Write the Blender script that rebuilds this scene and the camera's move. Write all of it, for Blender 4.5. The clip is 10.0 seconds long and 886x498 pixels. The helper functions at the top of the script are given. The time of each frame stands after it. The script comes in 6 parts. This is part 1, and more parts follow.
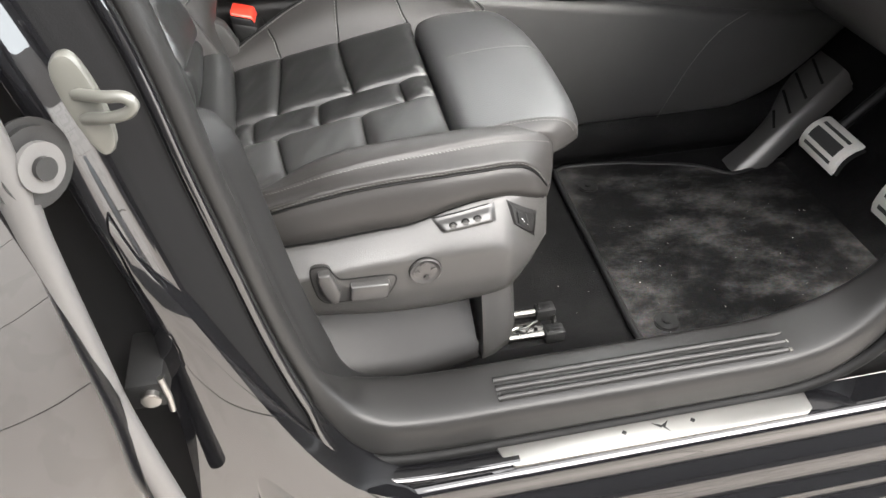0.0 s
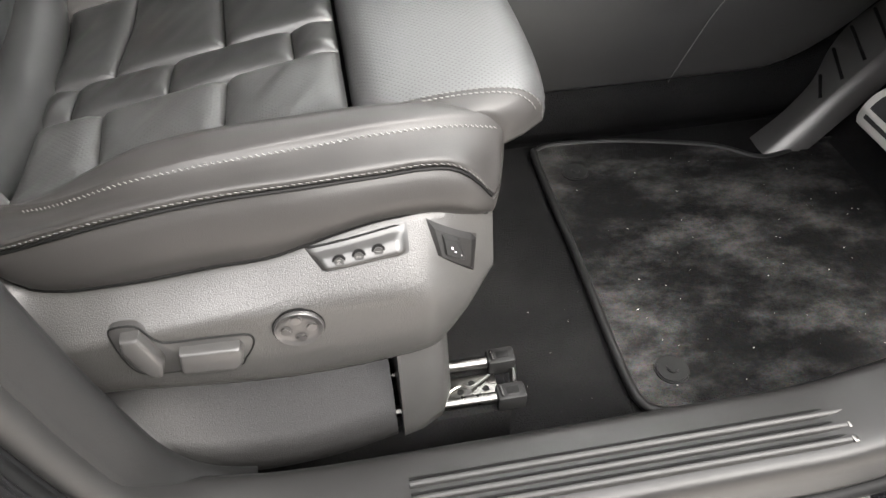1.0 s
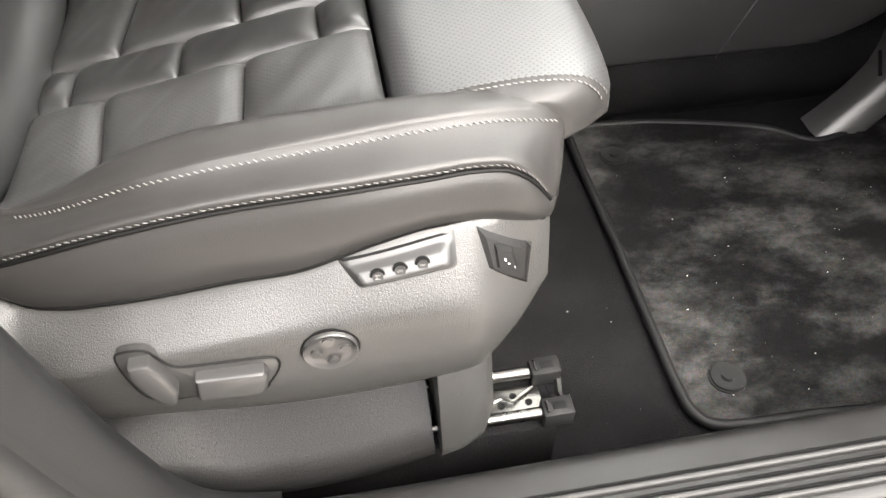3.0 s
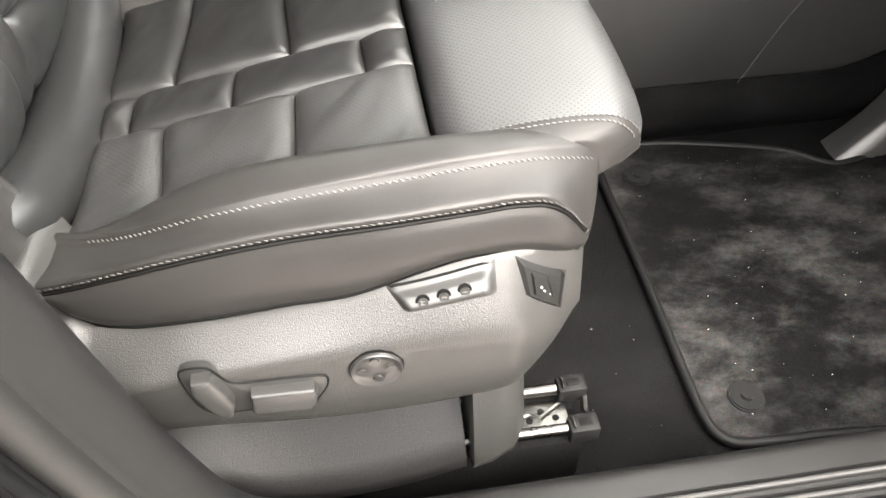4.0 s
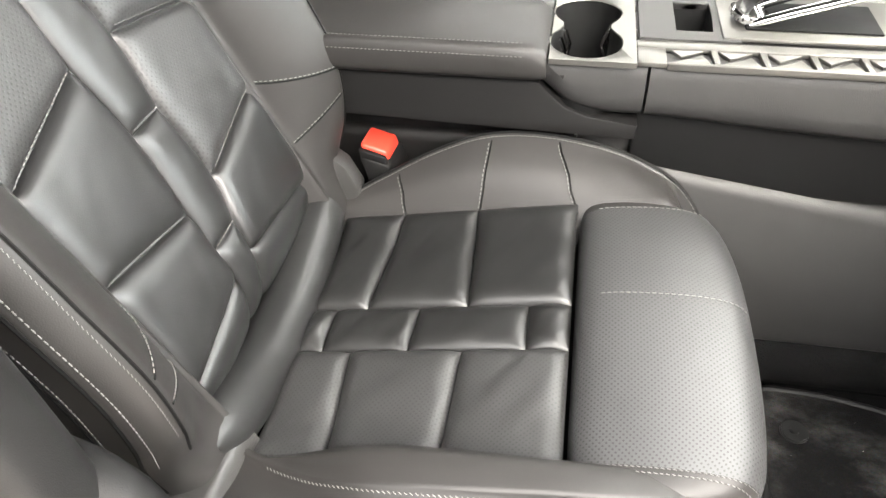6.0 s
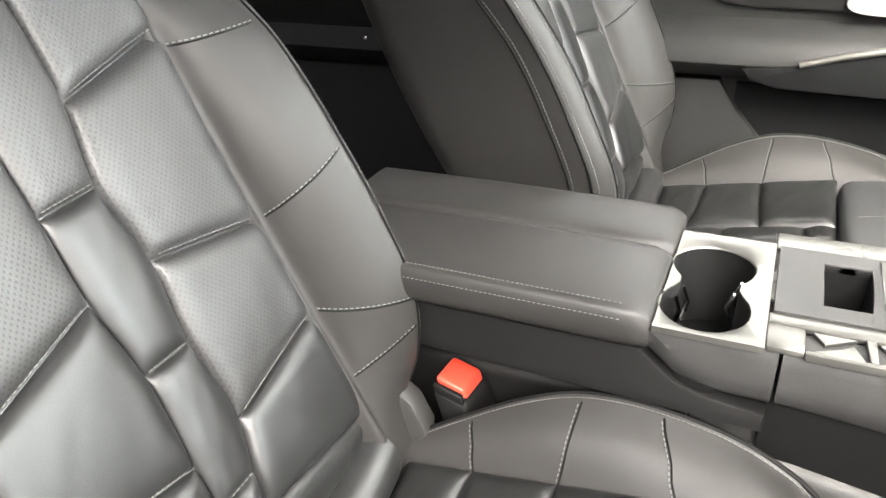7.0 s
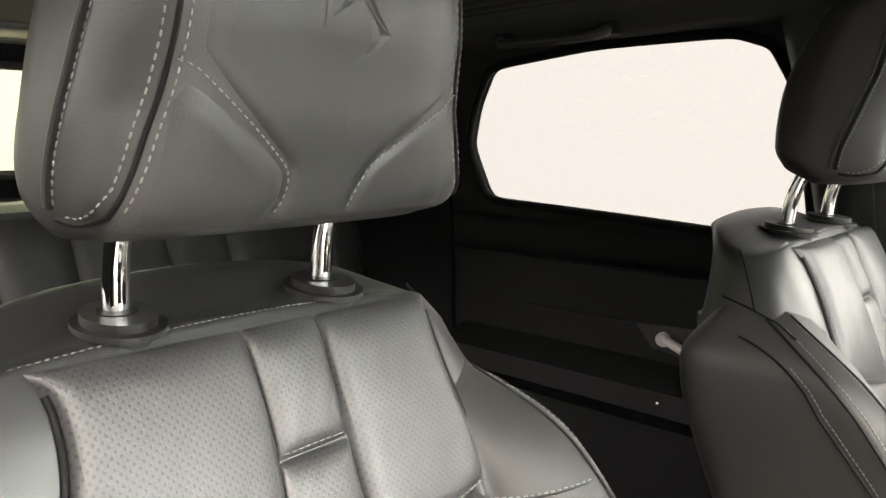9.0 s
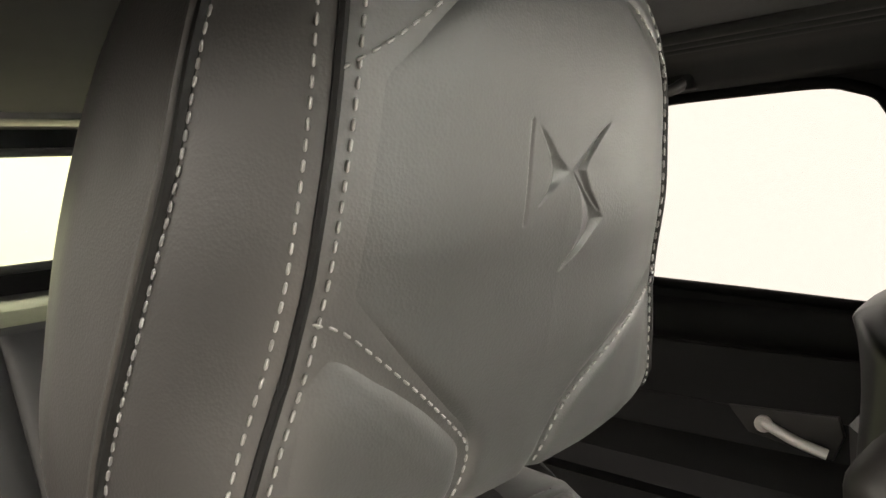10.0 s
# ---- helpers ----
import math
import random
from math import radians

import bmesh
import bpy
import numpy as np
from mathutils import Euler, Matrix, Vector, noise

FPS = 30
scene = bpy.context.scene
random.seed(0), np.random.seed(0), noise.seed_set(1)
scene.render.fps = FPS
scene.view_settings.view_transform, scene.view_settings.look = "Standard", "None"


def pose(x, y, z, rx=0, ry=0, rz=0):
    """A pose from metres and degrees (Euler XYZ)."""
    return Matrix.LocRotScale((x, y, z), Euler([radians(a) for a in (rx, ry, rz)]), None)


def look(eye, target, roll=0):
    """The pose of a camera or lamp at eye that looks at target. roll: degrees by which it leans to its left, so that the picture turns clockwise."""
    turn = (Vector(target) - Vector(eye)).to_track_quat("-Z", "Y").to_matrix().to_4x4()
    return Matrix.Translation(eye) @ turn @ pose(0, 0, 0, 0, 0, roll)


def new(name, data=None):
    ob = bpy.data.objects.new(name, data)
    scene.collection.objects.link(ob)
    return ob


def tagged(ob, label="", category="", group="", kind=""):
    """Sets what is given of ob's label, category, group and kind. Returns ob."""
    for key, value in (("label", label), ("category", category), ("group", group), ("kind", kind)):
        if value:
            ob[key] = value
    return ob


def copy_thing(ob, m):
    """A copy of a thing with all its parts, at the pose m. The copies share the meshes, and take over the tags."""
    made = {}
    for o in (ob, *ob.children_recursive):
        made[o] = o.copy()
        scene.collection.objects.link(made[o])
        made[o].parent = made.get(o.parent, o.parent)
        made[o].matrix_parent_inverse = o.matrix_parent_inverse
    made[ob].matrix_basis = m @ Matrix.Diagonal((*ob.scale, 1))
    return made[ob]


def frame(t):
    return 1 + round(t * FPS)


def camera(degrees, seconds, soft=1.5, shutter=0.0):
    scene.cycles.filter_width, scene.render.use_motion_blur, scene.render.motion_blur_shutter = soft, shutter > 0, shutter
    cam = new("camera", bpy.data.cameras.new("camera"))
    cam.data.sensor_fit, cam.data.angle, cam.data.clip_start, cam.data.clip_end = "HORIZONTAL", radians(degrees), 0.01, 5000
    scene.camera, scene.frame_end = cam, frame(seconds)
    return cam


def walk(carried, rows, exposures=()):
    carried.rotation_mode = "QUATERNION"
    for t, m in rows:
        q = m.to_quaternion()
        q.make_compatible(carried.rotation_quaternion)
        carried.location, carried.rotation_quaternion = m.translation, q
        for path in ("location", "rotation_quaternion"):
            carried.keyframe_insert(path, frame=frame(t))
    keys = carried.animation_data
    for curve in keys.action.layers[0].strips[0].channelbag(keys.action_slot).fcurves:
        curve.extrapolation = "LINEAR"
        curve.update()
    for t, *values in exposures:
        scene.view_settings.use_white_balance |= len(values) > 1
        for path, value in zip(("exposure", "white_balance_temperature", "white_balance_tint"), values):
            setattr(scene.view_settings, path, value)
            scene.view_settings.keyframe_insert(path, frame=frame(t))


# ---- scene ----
cam = camera(61.7, 10.0)
PATH = [
    (0, (0.577, 0.675, 1.236), (0.856, 2.162, -0.072), -1.1),
    (0.5, (0.66, 0.827, 1.156), (0.918, 2.269, -0.205), -0.9),
    (1, (0.729, 0.95, 1.071), (0.974, 2.362, -0.324), -0.9),
    (1.5, (0.756, 0.997, 1.042), (0.993, 2.376, -0.386), -0.9),
    (2, (0.745, 1.005, 1.041), (0.975, 2.369, -0.404), -1.0),
    (2.2, (0.729, 1.014, 1.039), (0.968, 2.368, -0.414), -0.7),
    (3.5, (0.705, 1.031, 1.047), (0.908, 2.386, -0.409), -1.3),
    (4, (0.688, 1.023, 1.079), (0.875, 2.387, -0.372), -1.2),
    (4.5, (0.669, 1.02, 1.129), (0.814, 2.404, -0.308), -0.8),
    (5, (0.673, 1.022, 1.202), (0.742, 2.439, -0.208), 0.0),
    (5.2, (0.693, 1.028, 1.221), (0.668, 2.455, -0.181), -1.5),
    (6.3, (0.737, 1.163, 1.284), (0.337, 2.656, 0.016), -1.9),
    (6.5, (0.757, 1.217, 1.281), (0.261, 2.725, 0.065), -2.3),
    (7, (0.765, 1.283, 1.296), (0.009, 2.848, 0.306), -3.3),
    (7.5, (0.718, 1.3, 1.314), (-0.239, 2.874, 0.535), -2.0),
    (8, (0.673, 1.305, 1.327), (-0.502, 2.835, 0.798), 0.0),
    (8.5, (0.651, 1.318, 1.354), (-0.653, 2.792, 1.002), 0.3),
    (9, (0.61, 1.357, 1.423), (-0.755, 2.789, 1.132), -0.1),
    (9.5, (0.516, 1.365, 1.497), (-0.869, 2.783, 1.231), -2.3),
    (10, (0.439, 1.413, 1.501), (-0.957, 2.831, 1.3), -3.6),
]
EXPOSURES = [(0, 1.9, 6550, 10), (2.0, 2.35, 6700, 10), (3.5, 2.4, 6800, 10), (4.5, 2.45, 6900, 10), (5.0, 2.45, 6900, 10), (6.5, 2.15, 6750, 10), (7.0, 2.35, 6750, 10), (7.5, 2.45, 6800, 10), (8, 2.45, 6850, 10), (8.5, 2.4, 6900, 10), (9.0, 2.4, 7200, 10), (9.5, 2.52, 7500, 10), (10, 2.58, 7600, 10)]
SKY, SUN, GLOW = 0.19, 2.7, 3.0
walk(cam, [(t, look(eye, target, roll)) for t, eye, target, roll in PATH], EXPOSURES)

# ---------------------------------------------------------------- world and light
world = bpy.data.worlds.new("overcast_world")
scene.world = world
world.use_nodes = True
wn, wl = world.node_tree.nodes, world.node_tree.links
sky = wn.new("ShaderNodeTexSky")
sky.sky_type = "NISHITA"
sky.sun_disc = False
sky.sun_elevation, sky.sun_rotation = radians(45), radians(141)
sky.dust_density = 4.0
veil = wn.new("ShaderNodeMix")
veil.data_type = "RGBA"
veil.inputs["Factor"].default_value = 0.93
veil.inputs[7].default_value = (14.6, 14.5, 14.6, 1)
wl.new(sky.outputs[0], veil.inputs[6])
wl.new(veil.outputs[2], wn["Background"].inputs[0])
wn["Background"].inputs[1].default_value = SKY
sun = new("sun", bpy.data.lights.new("sun", "SUN"))
sun.data.energy, sun.data.angle, sun.data.color = SUN, radians(40), (1.0, 0.96, 0.91)
sun.matrix_world = look((3.4, -4.2, 5.4), (0.4, 0, 0))


# ---------------------------------------------------------------- materials
def material(name, color, rough=0.5, metal=0.0, spec=0.5, coat=0.0, grain=0.0, grain_size=0.002, blotch=0.0, blotch_size=0.05, rough_var=0.05, scratch=0.0):
    """A surface with two scales of variation: blotches of tone and a fine relief."""
    m = bpy.data.materials.new(name)
    m.use_nodes = True
    n, l = m.node_tree.nodes, m.node_tree.links
    b = n["Principled BSDF"]
    b.inputs["Metallic"].default_value, b.inputs["Specular IOR Level"].default_value = metal, spec
    b.inputs["Coat Weight"].default_value, b.inputs["Coat Roughness"].default_value = coat, 0.03
    co = n.new("ShaderNodeTexCoord")
    big = n.new("ShaderNodeTexNoise")
    big.inputs["Scale"].default_value, big.inputs["Detail"].default_value = 1 / blotch_size, 5
    l.new(co.outputs["Object"], big.inputs["Vector"])
    ramp = n.new("ShaderNodeMix")
    ramp.data_type = "RGBA"
    ramp.inputs[6].default_value = (*[c * (1 - blotch) for c in color], 1)
    ramp.inputs[7].default_value = (*[min(1, c * (1 + blotch)) for c in color], 1)
    l.new(big.outputs["Fac"], ramp.inputs["Factor"])
    l.new(ramp.outputs[2], b.inputs["Base Color"])
    rr = n.new("ShaderNodeMapRange")
    rr.inputs["To Min"].default_value, rr.inputs["To Max"].default_value = max(0.01, rough - rough_var), rough + rough_var
    l.new(big.outputs["Fac"], rr.inputs["Value"])
    l.new(rr.outputs[0], b.inputs["Roughness"])
    if grain:
        fine = n.new("ShaderNodeTexNoise")
        fine.inputs["Scale"].default_value, fine.inputs["Detail"].default_value = 1 / grain_size, 3
        l.new(co.outputs["Object"], fine.inputs["Vector"])
        bump = n.new("ShaderNodeBump")
        bump.inputs["Strength"].default_value, bump.inputs["Distance"].default_value = min(1, grain), grain_size * 0.4
        l.new(fine.outputs["Fac"], bump.inputs["Height"])
        l.new(bump.outputs[0], b.inputs["Normal"])
    return m


def leather(name, color, rough, holes=0.0, spec=0.5):
    """Grained leather; holes: the pitch of its punched pattern in metres, laid on the unwrapped surface."""
    m = bpy.data.materials.new(name)
    m.use_nodes = True
    n, l = m.node_tree.nodes, m.node_tree.links
    b = n["Principled BSDF"]
    b.inputs["Specular IOR Level"].default_value = spec
    b.inputs["Sheen Weight"].default_value = 0.0
    co = n.new("ShaderNodeTexCoord")
    big = n.new("ShaderNodeTexNoise")
    big.inputs["Scale"].default_value, big.inputs["Detail"].default_value = 22, 6
    l.new(co.outputs["Object"], big.inputs["Vector"])
    rr = n.new("ShaderNodeMapRange")
    rr.inputs["To Min"].default_value, rr.inputs["To Max"].default_value = rough - 0.05, rough + 0.06
    l.new(big.outputs["Fac"], rr.inputs["Value"])
    l.new(rr.outputs[0], b.inputs["Roughness"])
    tone = n.new("ShaderNodeMix")
    tone.data_type = "RGBA"
    tone.inputs[6].default_value, tone.inputs[7].default_value = (*[c * 0.85 for c in color], 1), (*[c * 1.15 for c in color], 1)
    l.new(big.outputs["Fac"], tone.inputs["Factor"])
    pores = n.new("ShaderNodeTexVoronoi")
    pores.inputs["Scale"].default_value = 900
    l.new(co.outputs["Object"], pores.inputs["Vector"])
    creases = n.new("ShaderNodeTexNoise")
    creases.inputs["Scale"].default_value, creases.inputs["Detail"].default_value, creases.inputs["Distortion"].default_value = 60, 4, 0.6
    l.new(co.outputs["Object"], creases.inputs["Vector"])
    b1 = n.new("ShaderNodeBump")
    b1.inputs["Strength"].default_value, b1.inputs["Distance"].default_value = 0.15, 0.0004
    l.new(pores.outputs["Distance"], b1.inputs["Height"])
    b2 = n.new("ShaderNodeBump")
    b2.inputs["Strength"].default_value, b2.inputs["Distance"].default_value = 0.018, 0.0018
    l.new(creases.outputs["Fac"], b2.inputs["Height"])
    l.new(b1.outputs[0], b2.inputs["Normal"])
    last = b2
    if holes:
        uv = n.new("ShaderNodeUVMap")
        uv.uv_map = "metric"

        def lattice(shift):
            off = n.new("ShaderNodeVectorMath")
            off.operation = "MULTIPLY_ADD"
            off.inputs[1].default_value, off.inputs[2].default_value = (1 / holes, 0.92 / holes, 0), (shift, shift, 0)
            l.new(uv.outputs[0], off.inputs[0])
            fr = n.new("ShaderNodeVectorMath")
            fr.operation = "FRACTION"
            l.new(off.outputs[0], fr.inputs[0])
            d = n.new("ShaderNodeVectorMath")
            d.operation = "DISTANCE"
            d.inputs[1].default_value = (0.5, 0.5, 0)
            l.new(fr.outputs[0], d.inputs[0])
            return d.outputs["Value"]

        low = n.new("ShaderNodeMath")
        low.operation = "MINIMUM"
        l.new(lattice(0.0), low.inputs[0])
        l.new(lattice(0.5), low.inputs[1])
        edge = n.new("ShaderNodeMapRange")
        edge.interpolation_type = "SMOOTHSTEP"
        edge.inputs["From Min"].default_value, edge.inputs["From Max"].default_value = 0.13, 0.20
        l.new(low.outputs[0], edge.inputs["Value"])
        dark = n.new("ShaderNodeMix")
        dark.data_type = "RGBA"
        dark.inputs[6].default_value = (0.006, 0.006, 0.006, 1)
        l.new(edge.outputs[0], dark.inputs["Factor"])
        l.new(tone.outputs[2], dark.inputs[7])
        l.new(dark.outputs[2], b.inputs["Base Color"])
        b3 = n.new("ShaderNodeBump")
        b3.inputs["Strength"].default_value, b3.inputs["Distance"].default_value = 0.22, 0.0006
        l.new(edge.outputs[0], b3.inputs["Height"])
        l.new(b2.outputs[0], b3.inputs["Normal"])
        last = b3
    else:
        l.new(tone.outputs[2], b.inputs["Base Color"])
    l.new(last.outputs[0], b.inputs["Normal"])
    return m


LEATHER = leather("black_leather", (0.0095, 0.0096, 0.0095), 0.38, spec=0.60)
LEATHER_HEAD = leather("matt_headrest_leather", (0.0120, 0.0120, 0.0115), 0.50, spec=0.42)
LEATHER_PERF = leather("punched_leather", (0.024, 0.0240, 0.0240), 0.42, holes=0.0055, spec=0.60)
# pad leather, its colour lightened to carry the sheen of the windscreen's sky
LEATHER_PAD = leather("sheen_lightened_punched_leather", (0.037, 0.0373, 0.038), 0.38, holes=0.0055, spec=0.7)
LEATHER_SIDE = leather("smooth_side_leather", (0.0195, 0.0184, 0.0177), 0.45, spec=0.36)
BENCH_LEATHER = leather("black_bench_leather", (0.007, 0.007, 0.0074), 0.6, spec=0.25)
PLASTIC = material("grained_grey_plastic", (0.027, 0.0264, 0.0255), 0.38, spec=0.55, grain=1.0, grain_size=0.0011, blotch=0.12, blotch_size=0.05)
PLASTIC_DARK = material("dark_plastic", (0.0065, 0.0065, 0.0065), 0.55, spec=0.22, grain=0.4, grain_size=0.0011, blotch=0.15)
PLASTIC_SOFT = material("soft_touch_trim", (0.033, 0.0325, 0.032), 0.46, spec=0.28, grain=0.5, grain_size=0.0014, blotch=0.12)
DOOR_BLACK = material("black_rear_door_trim", (0.0085, 0.0085, 0.009), 0.58, spec=0.22, grain=0.4, grain_size=0.0012, blotch=0.1)
DOOR_GREY = material("grey_door_trim", (0.016, 0.0157, 0.0154), 0.5, spec=0.22, grain=0.5, grain_size=0.0014, blotch=0.12)
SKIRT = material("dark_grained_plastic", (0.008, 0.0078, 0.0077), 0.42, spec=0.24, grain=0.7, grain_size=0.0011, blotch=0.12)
PILLAR_TRIM = material("grey_pillar_trim", (0.0108, 0.0106, 0.0104), 0.42, spec=0.27, grain=0.35, grain_size=0.001, blotch=0.06)
GREY_RUBBER = material("grey_rubber", (0.065, 0.0627, 0.061), 0.5, grain=0.3, grain_size=0.001, blotch=0.05)
RUBBER = material("black_rubber", (0.004, 0.004, 0.004), 0.6, spec=0.12, grain=0.3, grain_size=0.001)
STEEL = material("brushed_steel", (0.25, 0.243, 0.232), 0.38, metal=1.0, grain=0.2, grain_size=0.0015)
RAIL_STEEL = material("dark_rail_steel", (0.10, 0.098, 0.094), 0.28, metal=1.0, grain=0.2, grain_size=0.0015)
CHROME = material("chrome", (0.82, 0.82, 0.81), 0.06, metal=1.0, rough_var=0.02)
SILVER = material("satin_silver_trim", (0.175, 0.171, 0.158), 0.36, metal=0.85)
SILVER_SOFT = material("satin_silver_plastic", (0.036, 0.035, 0.034), 0.36, metal=0.2, grain=0.2, grain_size=0.001)
BEZEL = material("smooth_grey_bezel", (0.024, 0.0235, 0.0230), 0.36, grain=0.1, grain_size=0.001)
DIAL = material("satin_silver_dial", (0.055, 0.053, 0.052), 0.3, metal=0.5, grain=0.1, grain_size=0.001)
FOOT_PLATE = material("ribbed_grey_plastic", (0.024, 0.0236, 0.0232), 0.38, spec=0.6, grain=0.5, grain_size=0.0012, blotch=0.12)
RED = material("red_plastic", (0.75, 0.05, 0.03), 0.35, blotch=0.05)
THREAD = material("pale_grey_thread", (0.13, 0.128, 0.122), 0.7, grain=0.4, grain_size=0.0006)
THREAD_DARK = material("dark_grey_thread", (0.10, 0.098, 0.095), 0.7, grain=0.4, grain_size=0.0006)
PIPING = material("black_piping_cord", (0.004, 0.004, 0.004), 0.6, spec=0.12)
HEADLINER = material("dark_headliner_cloth", (0.009, 0.0088, 0.0088), 0.9, grain=0.5, grain_size=0.0012, blotch=0.1)
BLACK_TRIM = material("black_door_trim", (0.0055, 0.0055, 0.0058), 0.7, spec=0.12, grain=0.3, grain_size=0.0012, blotch=0.1)
WHITE_MARK = material("white_print", (0.75, 0.75, 0.74), 0.5)
CRUMB = material("pale_crumbs", (0.36, 0.35, 0.33), 0.8)
CREAM_METAL = material("cream_striker_steel", (0.08, 0.079, 0.07), 0.4, metal=0.2)
PEDAL_RUBBER = material("dark_pedal_rubber", (0.02, 0.02, 0.02), 0.5, grain=0.6, grain_size=0.002)
PEDAL_STEEL = material("pedal_steel", (0.62, 0.60, 0.57), 0.38, metal=0.35)

PAINT = material("black_car_paint", (0.004, 0.004, 0.0045), 0.2, coat=1.0, blotch=0.1)
PAINT.node_tree.nodes["Principled BSDF"].inputs["Coat IOR"].default_value = 1.58
PAINT.node_tree.nodes["Principled BSDF"].inputs["Coat Roughness"].default_value = 0.012
PAINT.node_tree.nodes["Principled BSDF"].inputs["Specular IOR Level"].default_value = 0.0  # no base specular under the coat


def carpet(name, color, dust):
    """Pile carpet with trodden lighter patches."""
    m = bpy.data.materials.new(name)
    m.use_nodes = True
    n, l = m.node_tree.nodes, m.node_tree.links
    b = n["Principled BSDF"]
    b.inputs["Roughness"].default_value = 0.95
    b.inputs["Specular IOR Level"].default_value = 0.06
    b.inputs["Sheen Weight"].default_value = 0.0
    co = n.new("ShaderNodeTexCoord")
    patch = n.new("ShaderNodeTexNoise")
    patch.inputs["Scale"].default_value, patch.inputs["Detail"].default_value, patch.inputs["Roughness"].default_value = 7.5, 11, 0.72
    squash = n.new("ShaderNodeMapping")
    squash.inputs["Scale"].default_value = (0.8, 1.25, 1)
    squash.inputs["Rotation"].default_value = (0, 0, 0.5)
    l.new(co.outputs["Object"], squash.inputs[0])
    l.new(squash.outputs[0], patch.inputs["Vector"])
    r = n.new("ShaderNodeMapRange")
    r.interpolation_type = "SMOOTHSTEP"
    r.inputs["From Min"].default_value, r.inputs["From Max"].default_value = 0.39, 0.74
    r.inputs["To Max"].default_value = dust
    l.new(patch.outputs["Fac"], r.inputs["Value"])
    pile = n.new("ShaderNodeTexNoise")
    pile.inputs["Scale"].default_value, pile.inputs["Detail"].default_value = 420, 3
    l.new(co.outputs["Object"], pile.inputs["Vector"])
    mix = n.new("ShaderNodeMix")
    mix.data_type = "RGBA"
    mix.inputs[6].default_value = (*color, 1)
    mix.inputs[7].default_value = (0.21, 0.204, 0.197, 1)
    l.new(r.outputs[0], mix.inputs["Factor"])
    fleck = n.new("ShaderNodeMix")
    fleck.data_type, fleck.blend_type = "RGBA", "MULTIPLY"
    fleck.inputs["Factor"].default_value = 0.85
    l.new(mix.outputs[2], fleck.inputs[6])
    l.new(pile.outputs["Color"], fleck.inputs[7])
    l.new(fleck.outputs[2], b.inputs["Base Color"])
    bump = n.new("ShaderNodeBump")
    bump.inputs["Strength"].default_value, bump.inputs["Distance"].default_value = 0.8, 0.002
    l.new(pile.outputs["Fac"], bump.inputs["Height"])
    l.new(bump.outputs[0], b.inputs["Normal"])
    return m


CARPET = carpet("black_carpet", (0.0075, 0.0075, 0.0077), 0.035)
MAT_PILE = carpet("velour_mat", (0.0085, 0.0083, 0.0085), 0.46)
TILE = material("beige_floor_tile", (0.55, 0.50, 0.45), 0.28, grain=0.1, grain_size=0.004, blotch=0.12, blotch_size=0.25, rough_var=0.1)
# darkened copy of the beige tile, for floor that shows only in reflections
REFLECTION_TILE = material("dark_tile_for_reflections", (0.03, 0.029, 0.028), 0.35, grain=0.1, grain_size=0.004, blotch=0.15, blotch_size=0.25, rough_var=0.1)
GROUT = material("dark_grout", (0.10, 0.09, 0.08), 0.9, blotch=0.2)
GLASS = bpy.data.materials.new("window_glass")
GLASS.use_nodes = True
_g = GLASS.node_tree.nodes["Principled BSDF"]
_g.inputs["Base Color"].default_value = (0.96, 0.98, 0.95, 1)
_g.inputs["Transmission Weight"].default_value, _g.inputs["Roughness"].default_value, _g.inputs["IOR"].default_value = 1.0, 0.0, 1.02

DULL = material("dark_light_block", (0.035, 0.035, 0.036), 0.8, grain=0.3, grain_size=0.004, blotch=0.15, blotch_size=0.6)
TINT = GLASS.copy()
TINT.name = "tinted_glass"
TINT.node_tree.nodes["Principled BSDF"].inputs["Base Color"].default_value = (0.86, 0.93, 0.66, 1)
# emissive stand-in for the daylight outside the windows
HALL = bpy.data.materials.new("glowing_distance")
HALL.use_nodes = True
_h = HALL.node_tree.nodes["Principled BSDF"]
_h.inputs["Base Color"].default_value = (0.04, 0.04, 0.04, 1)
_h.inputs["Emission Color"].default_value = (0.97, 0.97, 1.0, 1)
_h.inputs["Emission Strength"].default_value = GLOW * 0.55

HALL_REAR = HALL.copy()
HALL_REAR.name = "glowing_greenish_distance"
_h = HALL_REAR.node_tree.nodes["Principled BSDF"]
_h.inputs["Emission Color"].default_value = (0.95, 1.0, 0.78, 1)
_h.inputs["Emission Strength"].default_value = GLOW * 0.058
# strongest glow, added to light the seat from the front
FRONT_GLOW = HALL.copy()
FRONT_GLOW.name = "front_fill_glow"
FRONT_GLOW.node_tree.nodes["Principled BSDF"].inputs["Emission Strength"].default_value = GLOW * 1.35
FRONT_GLOW.node_tree.nodes["Principled BSDF"].inputs["Emission Color"].default_value = (0.90, 0.96, 1.0, 1)
PRIVACY = GLASS.copy()
PRIVACY.name = "privacy_glass"
PRIVACY.node_tree.nodes["Principled BSDF"].inputs["Base Color"].default_value = (0.099, 0.0973, 0.0948, 1)

QUARTER = GLASS.copy()
QUARTER.name = "green_tinted_glass"
QUARTER.node_tree.nodes["Principled BSDF"].inputs["Base Color"].default_value = (0.093, 0.104, 0.065, 1)

